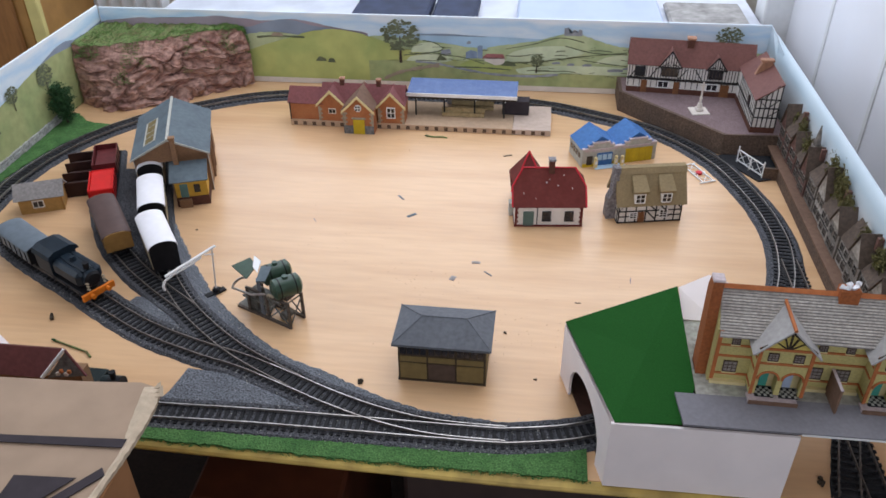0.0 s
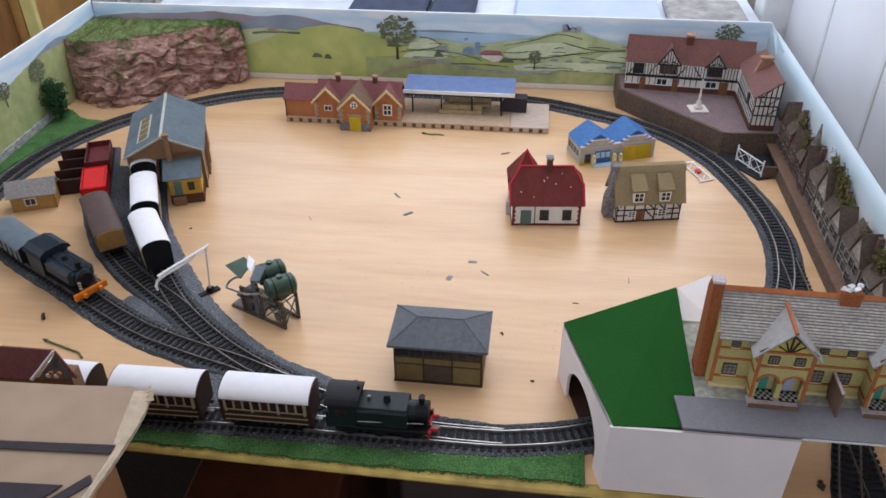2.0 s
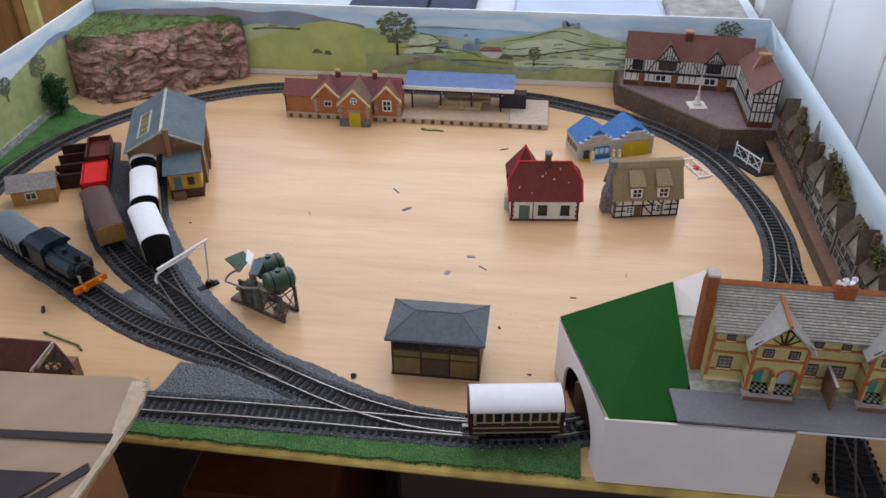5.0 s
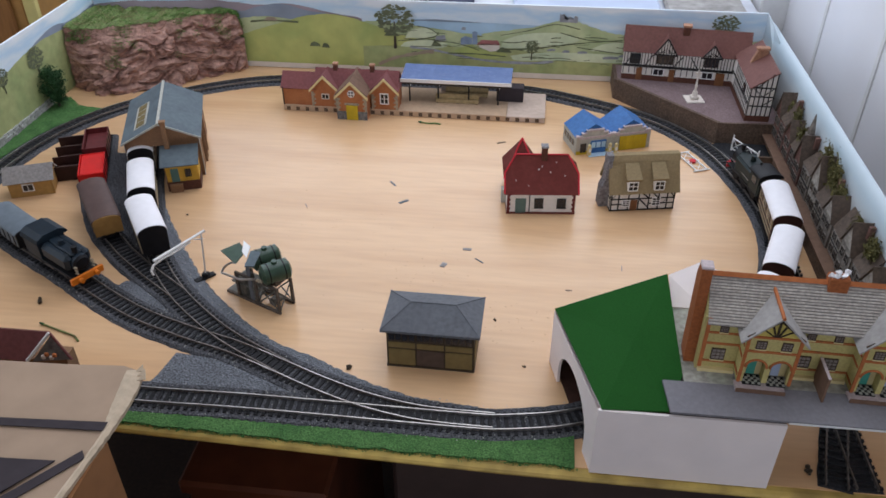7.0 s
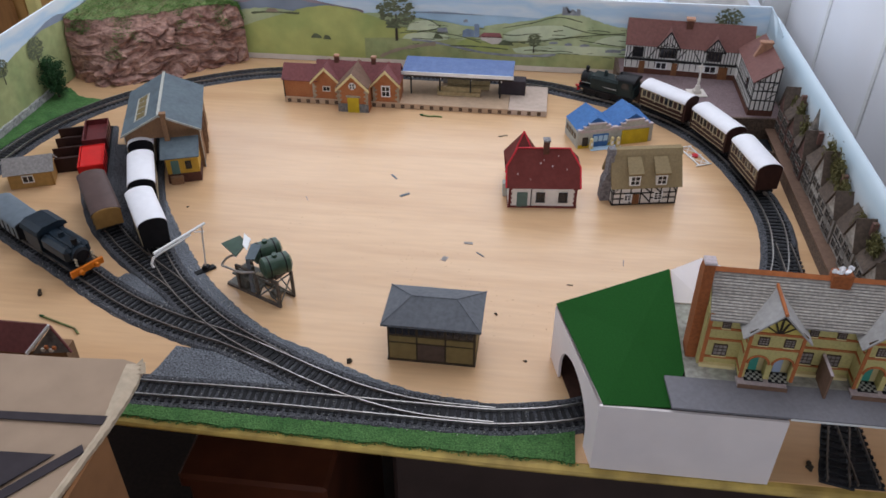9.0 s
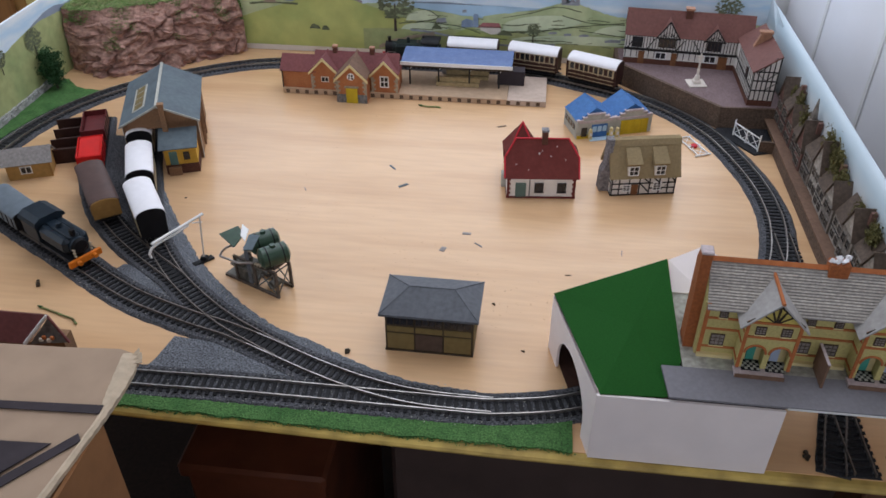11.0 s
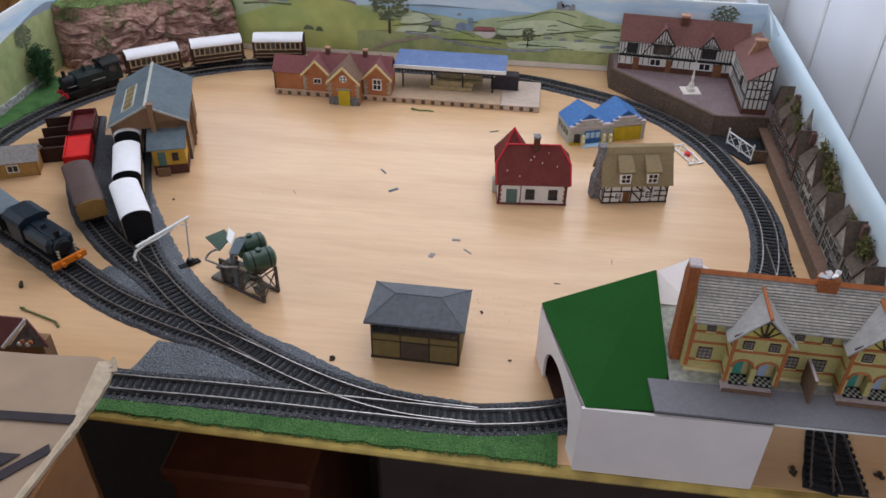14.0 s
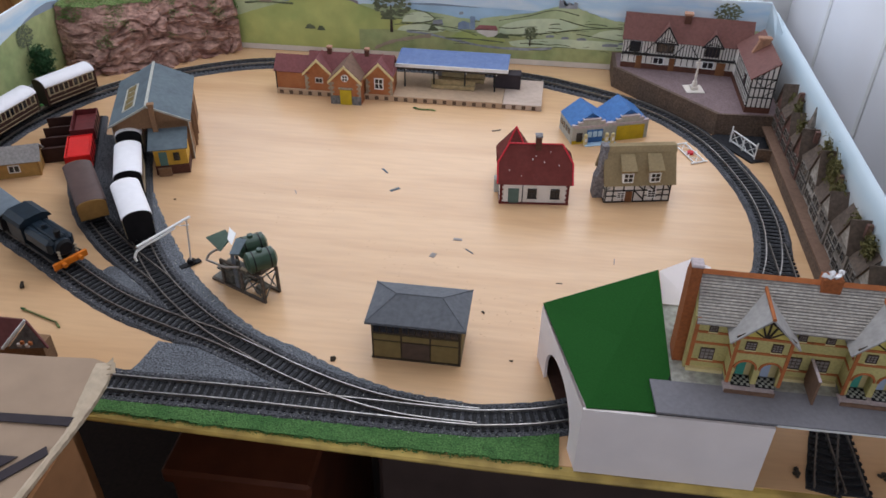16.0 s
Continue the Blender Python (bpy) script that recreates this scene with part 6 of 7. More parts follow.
def tunnel_hill():
    ob = thing("tunnel_hill", pose(0, 0, 0), "white card tunnel hill with green flock top and arched mouth", "tunnel")
    a, b = Vector((0.0912, -0.0560, 0)), Vector((0.050, 0.100, 0))
    d = (b - a)
    L = d.length
    u = d.normalized()
    n = Vector((u.y, -u.x, 0))
    za, zb = 0.0895, 0.0775

    def at(s, z, off=0.0):
        return a + u * s + n * off + Vector((0, 0, z))
    # portal with a round-topped opening
    c, r, spring = 0.0765, 0.0510, 0.0200
    steps = 18
    top = [(c - r, 0.0)] + [(c - r * math.cos(math.pi * i / steps), spring + r * 0.82 * math.sin(math.pi * i / steps)) for i in range(steps + 1)] + [(c + r, 0.0)]
    bm = bmesh.new()
    for off in (0.0, -0.003):
        inner = [bm.verts.new(at(s, z, off)) for s, z in top]
        outer = [bm.verts.new(at(0, 0, off)), *[bm.verts.new(at(L * i / (len(top) - 3), za + (zb - za) * i / (len(top) - 3), off)) for i in range(len(top) - 2)], bm.verts.new(at(L, 0, off))]
        for i in range(len(top) - 1):
            bm.faces.new((outer[i], outer[i + 1], inner[i + 1], inner[i]))
        if off == 0.0:
            keep = inner
        else:
            for i in range(len(top) - 1):
                bm.faces.new((keep[i], keep[i + 1], inner[i + 1], inner[i]))
    part("portal_wall", bm, WHITE_CARD, ob)
    part("front_wall", box(0.0884, 0.262, -0.0590, -0.0560, 0, 0.0893), WHITE_CARD, ob)
    g = [(0.0915, -0.0575, 0.0905), (0.154, -0.0545, 0.0915), (0.1705, -0.0115, 0.0995), (0.168, 0.128, 0.1185), (0.0475, 0.101, 0.0795)]
    mid = Vector((0.128, 0.035, 0.0985))
    bm = bmesh.new()
    for p, q in zip(g, [*g[1:], g[0]]):
        slab([p, q, mid], 0.0018, bm)
    part("green_top", bm, GREEN_CARD, ob, "green flock-covered hilltop sheet")
    part("back_wall", slab([(0.0485, 0.100, 0.0), (0.167, 0.1255, 0.0), (0.167, 0.1255, 0.1160), (0.0485, 0.100, 0.0775)], 0.002), WHITE_CARD, ob)
    # three added dark sheets paint the tunnel's inner shade on floor, front and back
    part("floor_shade_sheet", extrude([(0.0935, -0.0555), (0.262, -0.0555), (0.262, 0.110), (0.168, 0.122), (0.0525, 0.0985)], "z", 0.0, 0.0006), TUNNEL_SHADE, ob, "dark brown sheet on the tunnel's floor, standing in for shade")
    part("front_shade_sheet", box(0.0935, 0.262, -0.0555, -0.0535, 0.0006, 0.088), TUNNEL_SHADE, ob, "dark brown sheet inside the front wall, standing in for shade")
    part("back_shade_sheet", slab([(0.060, 0.098, 0), (0.150, 0.12, 0), (0.150, 0.12, 0.08), (0.060, 0.098, 0.07)], 0.002), TUNNEL_SHADE, ob)


tunnel_hill()

deck = thing("road_deck", pose(0, 0, 0), "raised card deck carrying a grey road and pavement over the track", "road bridge")
part("deck_sheet", box(0.1725, 0.468, -0.0545, 0.118, 0.0905, 0.0945), WHITE_CARD, deck)
part("road", slab([(0.1545, -0.0590, 0.0960), (0.468, -0.0590, 0.0960), (0.468, -0.0200, 0.0990), (0.1505, -0.0200, 0.0990)], 0.0028), GREY_CARD, deck, "grey card roadway")
part("white_edge", box(0.262, 0.468, -0.0595, -0.0575, 0.0925, 0.0945), WHITE, deck)
part("pavement", box(0.1710, 0.468, -0.0198, 0.093, 0.0945, 0.0985), PAVING, deck, "mottled grey-green pavement sheet")
part("white_flap", slab([(0.172, 0.093, 0.100), (0.2065, 0.093, 0.100), (0.226, 0.142, 0.117), (0.206, 0.153, 0.1185), (0.1695, 0.128, 0.117)], 0.0015), WHITE_CARD, deck, "bare white card flap")
part("end_support", box(0.455, 0.468, -0.05, 0.11, 0.0, 0.0905), WHITE_CARD, deck)
part("far_support", box(0.20, 0.262, 0.112, 0.116, 0.0, 0.0905), WHITE_CARD, deck)


def terrace():
    Z = 0.0985
    ob = thing("terraced_houses", pose(0.1835, 0.0015, Z, 0, 0, -1.5), "lemon brick terrace with grey tiled roof and terracotta trim", "model houses")
    w, d, h, zr = 0.30, 0.060, 0.0650, 0.0945
    part("wall", box(0, w, 0, d, 0, h), TERR_YELLOW, ob)
    part("gable_wall", gable("x", 0.0005, w, 0.0005, d - 0.0005, h - 0.001, zr - 0.002), TERR_YELLOW, ob)
    # tile courses
    m = d / 2
    k = (zr - h) / m
    n = 17
    for i in range(n):
        y0, y1 = -0.005 + (m + 0.005) * i / n, -0.005 + (m + 0.005) * (i + 0.74) / n
        za, zb = h + k * y0 + 0.0014, h + k * y1 + 0.0010
        part("tile_course", slab([(0.002, y0, za), (w, y0, za), (w, y1, zb), (0.002, y1, zb)], 0.0012), TILE_GREY, ob)
    part("roof_bed", slab([(0.002, -0.005, h - 0.005 * k - 0.0002), (w, -0.005, h - 0.005 * k - 0.0002), (w, m, zr - 0.0002), (0.002, m, zr - 0.0002)], 0.001), FELT, ob)
    part("roof_slope", slab([(w, d + 0.004, h - 0.003), (0.002, d + 0.004, h - 0.003), (0.002, m, zr + 0.001), (w, m, zr + 0.001)], 0.0014), TILE_GREY, ob)
    part("ridge_tiles", extrude([(m - 0.0032, zr), (m + 0.0032, zr), (m, zr + 0.0038)], "x", 0.0, w), TERRACOTTA, ob, "terracotta ridge tiles")
    # end chimney stack
    st = part("chimney_breast", extrude([(0.008, -0.001), (0.030, -0.001), (0.0325, 0.095), (0.026, 0.109), (0.014, 0.109), (0.010, 0.06)], "x", -0.010, 0.0), STACK, ob, "brown brick end chimney")
    part("stack_cap", box(-0.0105, 0.001, 0.0135, 0.0265, 0.109, 0.1125, bevel=0.001), PINK_STONE, st)
    c = part("ridge_chimney", box(0.108, 0.126, m - 0.007, m + 0.006, zr - 0.010, zr + 0.009, bevel=0.0006), STACK, ob)
    bm = bmesh.new()
    rngc = random.Random(4)
    for kk in range(5):
        bmesh.ops.create_icosphere(bm, subdivisions=1, radius=0.0031, matrix=pose(0.110 + kk * 0.0036, m + rngc.uniform(-0.004, 0.004), zr + 0.010 + rngc.uniform(0, 0.002), rngc.uniform(0, 90), rngc.uniform(0, 90)))
    for v in bm.verts:
        v.co += Vector((rngc.uniform(-1, 1), rngc.uniform(-1, 1), rngc.uniform(-1, 1))) * 0.0013
    part("paper_plug", bm, FOIL, c, "crumpled white paper on the chimney")

    def sash(parent, x0, x1, z0, z1, y):
        window_on(parent, x0, x1, z0, z1, y=y, frame_mat=UMBER_DOOR, glass=PRINT_GLASS, bars=(2, 2), fw=0.0007)
        part("sill", box(x0 - 0.001, x1 + 0.001, y - 0.0016, y, z0 - 0.0022, z0 - 0.0008), YELLOW_TRIM, parent)

    def front(x0):
        """One unit: a flush bay of wall, then the gabled porch bay."""
        for z in (0.0105, 0.0330, 0.0465):
            part("string_course", box(x0 - 0.001, x0 + 0.1065, -0.0012, 0, z, z + 0.0022), TERRACOTTA, ob)
        for x in (x0 + 0.0098, x0 + 0.0890):
            sash(ob, x, x + 0.0115, 0.0150, 0.0275, -0.0002)
            sash(ob, x + 0.003, x + 0.0095, 0.0500, 0.0555, -0.0002)
        for x in (x0 - 0.001,) if x0 < 0.01 else ():
            part("corner_trim", box(x, x + 0.0035, -0.0014, 0, 0, h), TERRACOTTA, ob)
        part("low_step", box(x0 - 0.001, x0 + 0.0335, -0.0045, 0, 0, 0.0035), YELLOW_TRIM, ob)
        part("low_step", box(x0 + 0.0835, x0 + 0.1035, -0.0045, 0, 0, 0.0035), YELLOW_TRIM, ob)
        a, b, f = x0 + 0.0335, x0 + 0.0835, -0.0175
        arches = ((a + 0.0055, a + 0.0230), (a + 0.0280, a + 0.0455))
        rise = lambda u, v, q: ((u + v) / 2 - (v - u) / 2 * math.cos(math.pi * q / 10), 0.0235 + 0.0095 * math.sin(math.pi * q / 10))
        outline = [(a, 0.004)]
        for u, v in arches:
            outline += [(u, 0.004), *[rise(u, v, q) for q in range(11)], (v, 0.004)]
        outline += [(b, 0.004), (b, 0.0605), (a, 0.0605)]
        bay = part("porch_bay", extrude(outline, "y", f, f + 0.003), TERR_YELLOW, ob)
        part("bay_upper", box(a + 0.0002, b - 0.0002, f + 0.003, 0, 0.0350, 0.0605), TERR_YELLOW, bay)
        for x in (a, b - 0.0025, (a + b) / 2 - 0.0015):
            part("bay_side", box(x + 0.0002, x + 0.0023, f + 0.003, 0, 0.004, 0.0350), TERR_YELLOW, bay)
        part("porch_back", box(a + 0.0025, b - 0.0025, f + 0.0120, f + 0.0130, 0.004, 0.0350), YELLOW_TRIM, bay)
        part("bay_gable", gable("y", a, b, f + 0.0002, 0.004, 0.0600, 0.0825), LEMON, bay)
        pitched(bay, "y", a - 0.001, b + 0.001, f + 0.0015, m - 0.003, 0.0585, 0.0855, FELT_PALE, 0.005, 0.0016)
        mm = (a + b) / 2
        part("bay_ridge", cyl((mm, f - 0.0045, 0.0875), (mm, m - 0.005, 0.0875), 0.0018, n=8), TERRACOTTA, bay)
        for dx in (-0.016, -0.0075, 0.0, 0.0075, 0.016):
            part("gable_timber", slab([(mm + dx * 0.15 - 0.0009, f - 0.0012, 0.0630), (mm + dx * 0.15 + 0.0009, f - 0.0012, 0.0630), (mm + dx * 0.75 + 0.0009, f - 0.0012, 0.0795 - abs(dx) * 0.60), (mm + dx * 0.75 - 0.0009, f - 0.0012, 0.0795 - abs(dx) * 0.60)], 0.001), UMBER, bay)
        for e in (-1, 1):
            part("verge_timber", cyl((mm + e * 0.0255, f - 0.0010, 0.0605), (mm, f - 0.0010, 0.0820), 0.0011, n=6), UMBER, bay)
        for z in (0.0425, 0.0600):
            part("bay_course", box(a, b, f - 0.0012, f, z, z + 0.0024), TERRACOTTA, bay)
        for x in (a, b - 0.003):
            part("bay_corner", box(x, x + 0.003, f - 0.0013, f, 0.004, 0.0600), TERRACOTTA, bay)
        for x in (a - 0.0008, b):
            for z in (0.0105, 0.0330, 0.0465):
                part("side_course", box(x, x + 0.0008, f + 0.001, 0, z, z + 0.0022), TERRACOTTA, bay)
        for x in (a + 0.0095, a + 0.0325):
            sash(bay, x, x + 0.0080, 0.0480, 0.0560, f)
        for i, (u, v) in enumerate(arches):
            part("front_door", box(u + 0.0050, v - 0.0050, f + 0.0108, f + 0.0120, 0.005, 0.0300), GREEN_TEAL if i == 0 else PALE_BLUE, bay)
            part("arch_rim", tube([(px, f - 0.0004, pz) for px, pz in (rise(u - 0.001, v + 0.001, q) for q in range(11))], 0.0012, 6), TERRACOTTA, bay)
            part("porch_floor", box(u, v, f - 0.0030, f + 0.0108, 0.0030, 0.0042), BLACK, bay)
            for q in range(24):
                cx, cy = u + 0.0004 + (q % 6) * 0.0028, f - 0.0028 + (q // 6) * 0.0032
                if (q % 6 + q // 6) % 2:
                    part("tile_square", box(cx, cx + 0.0027, cy, cy + 0.0031, 0.0042, 0.0045), GREY_WALL, bay)
        part("porch_step", box(a - 0.0015, b - 0.0060, f - 0.0100, f + 0.002, 0, 0.0030), PINK_STONE, bay)
        part("step_riser", box(a - 0.0015, b - 0.0060, f - 0.0112, f - 0.0100, 0, 0.0042), BROWN_CARD, bay)
    front(0.003)
    front(0.107)
    f2 = thing("garden_fence", pose(0.2962, -0.0332, Z, 0, 0, 90), "brown card garden fence between the house fronts", "fence")
    part("panel", box(0, 0.0298, -0.001, 0.001, 0.0, 0.029), BROWN_CARD, f2)
    part("top_rail", box(0, 0.0298, -0.0013, 0.0013, 0.029, 0.0300), PINK_STONE, f2)


terrace()


def tank_stand():
    ob = thing("oil_tank_stand", pose(-0.3290, 0.1790, 0, 0, 0, -25), "lattice stand with twin dark green tanks and a walkway", "tank stand")
    part("base_tray", box(-0.046, 0.000, -0.012, 0.020, 0, 0.0025, bevel=0.0004), TANK_GREY, ob)
    for y in (-0.013, 0.013):
        part("base_beam", box(-0.044, 0.047, y - 0.0016, y + 0.0016, 0.0, 0.0035), RUST, ob)
        for x in (0.010, 0.046):
            part("post", box(x - 0.0016, x + 0.0016, y - 0.0016, y + 0.0016, 0, 0.040), RUST, ob)
        part("cross_brace", cyl((0.010, y, 0.003), (0.046, y, 0.038), 0.0010, n=6), TANK_GREY, ob)
        part("cross_brace", cyl((0.046, y, 0.003), (0.010, y, 0.038), 0.0010, n=6), TANK_GREY, ob)
        part("top_beam", box(-0.024, 0.047, y - 0.0014, y + 0.0014, 0.038, 0.041), RUST, ob)
        part("rear_post", box(-0.024, -0.021, y - 0.0014, y + 0.0014, 0, 0.040), RUST, ob)
    for x in (0.010, 0.046):
        part("end_brace", cyl((x, -0.013, 0.003), (x, 0.013, 0.036), 0.0010, n=6), TANK_GREY, ob)
        part("end_brace", cyl((x, 0.013, 0.003), (x, -0.013, 0.036), 0.0010, n=6), TANK_GREY, ob)
    for cx, cy, cz in ((0.033, 0.002, 0.0530), (-0.002, 0.022, 0.0490)):
        u = Vector((math.cos(radians(62)), math.sin(radians(62)), 0))
        c = Vector((cx, cy, cz))
        t = part("tank", cyl(c - u * 0.0160, c + u * 0.0160, 0.0135, n=28), TANK_GREEN, ob, "dark green cylindrical tank")
        for e in (-1, 1):
            part("tank_end", cyl(c + u * 0.0160 * e, c + u * 0.0190 * e, 0.0133, 0.0085, 28), TANK_GREEN, t)
            part("hoop", cyl(c + u * (0.010 * e - 0.0008), c + u * (0.010 * e + 0.0008), 0.0139, n=28), BLACK, t)
        part("manhole", cyl(c + Vector((0, 0, 0.012)), c + Vector((0, 0, 0.0165)), 0.004, 0.0035, 14), TANK_GREEN, t)
        part("saddle", box(cx - 0.008, cx + 0.008, cy - 0.010, cy + 0.010, 0.038, 0.046), RUST, ob)
        for e in range(3):
            part("valve", cyl(c - u * 0.0195 + Vector((0.004 * e - 0.004, 0, -0.006)), c - u * 0.0235 + Vector((0.004 * e - 0.004, 0, -0.008)), 0.0014, n=8), QUOIN, t)
    part("grey_walkway", slab([(0.004, -0.020, 0.0640), (0.016, -0.016, 0.0660), (0.002, 0.012, 0.0660), (-0.012, 0.008, 0.0640)], 0.0014), SLATE, ob, "grey top walkway")
    part("tilted_panel", slab([(-0.050, -0.007, 0.060), (-0.014, -0.018, 0.060), (-0.021, 0.009, 0.062), (-0.040, 0.017, 0.062)], 0.0016), TANK_GREEN, ob, "tilted green panel")
    part("white_panel", slab([(-0.021, 0.002, 0.0632), (-0.008, -0.004, 0.0632), (-0.020, 0.016, 0.0640), (-0.036, 0.021, 0.0640)], 0.0014), WHITE, ob, "white end of the panel")
    part("feed_pipe", tube([(-0.030 + 0.012 * math.cos(a), -0.018 + 0.006 * math.sin(a), 0.045 + 0.013 * math.cos(a * 0.7)) for a in (0.4, 1.0, 1.6, 2.2, 2.8, 3.4)] + [(-0.008, -0.020, 0.038), (0.012, -0.016, 0.044)], 0.0015, 8), RAIL, ob)
    part("pump_house", box(-0.026, -0.012, -0.010, 0.008, 0.0025, 0.030, bevel=0.0008), TANK_GREY, ob)
    part("ladder", box(-0.004, 0.002, -0.012, -0.011, 0.003, 0.060), SLATE_DARK, ob)
    part("lower_deck", box(-0.034, 0.012, -0.012, 0.014, 0.020, 0.0225), TANK_GREY, ob)
    part("motor", cyl((0.028, -0.006, 0.007), (0.028, 0.008, 0.007), 0.006, n=14), TANK_GREY, ob)


tank_stand()


def water_crane():
    ob = thing("water_crane", pose(-0.4133, 0.2108, 0), "white-armed water crane on a black base beside the track", "water crane")
    part("base", box(-0.0165, 0.0125, -0.0045, 0.0045, 0.0, 0.0030, bevel=0.0006, m=pose(0, 0, 0, 0, 0, 48)), BLACK, ob)
    part("base_block", box(-0.0045, 0.0045, -0.004, 0.004, 0.003, 0.0085, bevel=0.0008), BLACK, ob)
    part("column", cyl((0, 0, 0.008), (0.003, 0.005, 0.068), 0.0012, n=10), SIGN, ob)
    part("arm", cyl((0.0055, 0.010, 0.070), (-0.0325, -0.062, 0.070), 0.0019, n=10), WHITE, ob)
    part("spout", tube([(-0.006, -0.012, 0.0665), (-0.016, -0.032, 0.0655), (-0.027, -0.052, 0.066), (-0.0335, -0.063, 0.064), (-0.0355, -0.067, 0.058), (-0.0345, -0.0665, 0.052)], 0.0016, 8), WHITE, ob)
    part("stay", tube([(0.004, 0.006, 0.060), (-0.003, -0.005, 0.0655)], 0.0008, 6), WHITE, ob)


water_crane()


def cliff():
    """A rock face moulded against the corner: ledges and folds from noise over a curved base line."""
    base = smooth_line([(-0.894, 0.786), (-0.860, 0.776), (-0.807, 0.765), (-0.761, 0.791), (-0.695, 0.843), (-0.636, 0.8845), (-0.600, 0.909), (-0.585, 0.918)], 26)
    topl = smooth_line([(-0.896, 0.798), (-0.862, 0.808), (-0.806, 0.826), (-0.752, 0.848), (-0.70, 0.872), (-0.650, 0.893), (-0.606, 0.915), (-0.587, 0.924)], 26)
    nu, nv = len(base), 84
    rim = np.interp(np.linspace(0, 1, nu), [0, 0.06, 0.2, 0.45, 0.7, 0.86, 0.95, 1.0], [0.117, 0.114, 0.111, 0.114, 0.120, 0.117, 0.106, 0.084])
    rim = rim + np.array([0.0045 * noise.noise(Vector((i * 0.11, 4, 0))) + 0.002 * noise.noise(Vector((i * 0.5, 8, 0))) for i in range(nu)])
    bm = bmesh.new()
    grid = []
    for i in range(nu):
        col = []
        way = Vector((base[min(i + 1, nu - 1)][0] - base[max(i - 1, 0)][0], base[min(i + 1, nu - 1)][1] - base[max(i - 1, 0)][1], 0)).normalized()
        out = Vector((way.y, -way.x, 0))
        for j in range(nv):
            v = j / (nv - 1)
            p = Vector((*(base[i] + (topl[i] - base[i]) * v ** 1.3), rim[i] * v))
            q = Vector((p.x * 22, p.y * 22, p.z * 30))
            warp = Vector((noise.noise(q * 0.6), noise.noise(q * 0.6 + Vector((9, 2, 0))), noise.noise(q * 0.9 + Vector((4, 7, 1)))))
            vd = noise.voronoi(Vector((q.x * 0.75, q.y * 0.75, q.z * 1.15)) + warp * 0.9)[0]
            vs = noise.voronoi(Vector((q.x * 1.9, q.y * 1.9, q.z * 2.6)) + warp * 1.6)[0]
            big = noise.noise(q * 0.55) * 0.010 + min(vd[1] - vd[0], 0.40) * 0.036 + min(vs[1] - vs[0], 0.30) * 0.010
            bed = p.z * 48 + warp.x * 1.6 + 6 * (p.x + 0.75)
            ledge = (bed - math.floor(bed)) ** 3 * 0.014 * (0.2 + abs(noise.noise(q * 0.9)))
            fine = noise.noise(q * 5.0) * 0.0017 + noise.noise(q * 13.0) * 0.0009
            fade = min(1.0, 4 * (1 - v)) * min(1.0, 3 * i / nu + 0.2) * min(1.0, 6 * (nu - 1 - i) / nu + 0.15)
            col.append(bm.verts.new(p + out * ((big + ledge) * fade + fine) + Vector((0, 0, fine * 0.8 if j else 0))))
        grid.append(col)
    for i in range(nu - 1):
        for j in range(nv - 1):
            bm.faces.new((grid[i][j], grid[i + 1][j], grid[i + 1][j + 1], grid[i][j + 1]))
    mat_top, roof = bmesh.new(), []
    for i in range(nu):
        p = grid[i][-1].co
        q = Vector((topl[i][0] * 0.6 + min(topl[i][0], -0.6) * 0.4, 0.9285, min(rim[i] + 0.004, 0.119)))
        roof.append([mat_top.verts.new(p.lerp(q, k / 8) + Vector((0, -0.002 if k == 0 else 0.0, 0.0004 + 0.0050 * noise.noise(Vector((i * 0.16, k * 0.45, 3))) * (k > 0)))) for k in range(9)])
    for u, v in zip(roof, roof[1:]):
        for k in range(8):
            mat_top.faces.new((u[k], v[k], v[k + 1], u[k + 1]))
    ob = thing("rock_cliff", pose(0, 0, 0), "moulded red sandstone cliff with grassy ledges in the corner", "cliff")
    tops = [v.co.copy() for col in grid for v in col[::3]] 
    rimpts = [(roof[i][0].co.copy(), roof[i][-1].co.copy()) for i in range(nu)]
    part("rock_face", bm, ROCK, ob, smooth=False)
    part("grassy_top", mat_top, MOSS, ob, "green grassy top of the cliff")
    rngm = random.Random(8)
    tuft = bmesh.new()
    def clump(c, r):
        for _ in range(5):
            a = Vector((rngm.uniform(-1, 1), rngm.uniform(-1, 1), rngm.uniform(-0.2, 0.8))) * r
            s = r * rngm.uniform(0.35, 0.7)
            vs = [tuft.verts.new(c + a + Vector((rngm.uniform(-1, 1), rngm.uniform(-1, 1), rngm.uniform(-0.6, 0.8))) * s) for _ in range(4)]
            for f in ((0, 1, 2), (0, 2, 3), (0, 1, 3), (1, 2, 3)):
                tuft.faces.new([vs[k] for k in f])
    for a, b in rimpts:
        for _ in range(16):
            clump(a.lerp(b, rngm.random()) + Vector((rngm.uniform(-0.004, 0.004), -0.001, 0.0)), 0.0018)
    for p in tops:
        if p.z > 0.045 and (noise.noise(Vector((p.x * 26, p.y * 26, p.z * 30))) + (p.z - 0.07) * 2 > 0.17) and rngm.random() < 0.8:
            clump(p + Vector((0.0008, -0.0012, 0.0008)), 0.0028)
    tagged(part("scatter_grass", tuft, TUFT, ob, "green scatter grass on the ledges"), kind="stuff")


cliff()


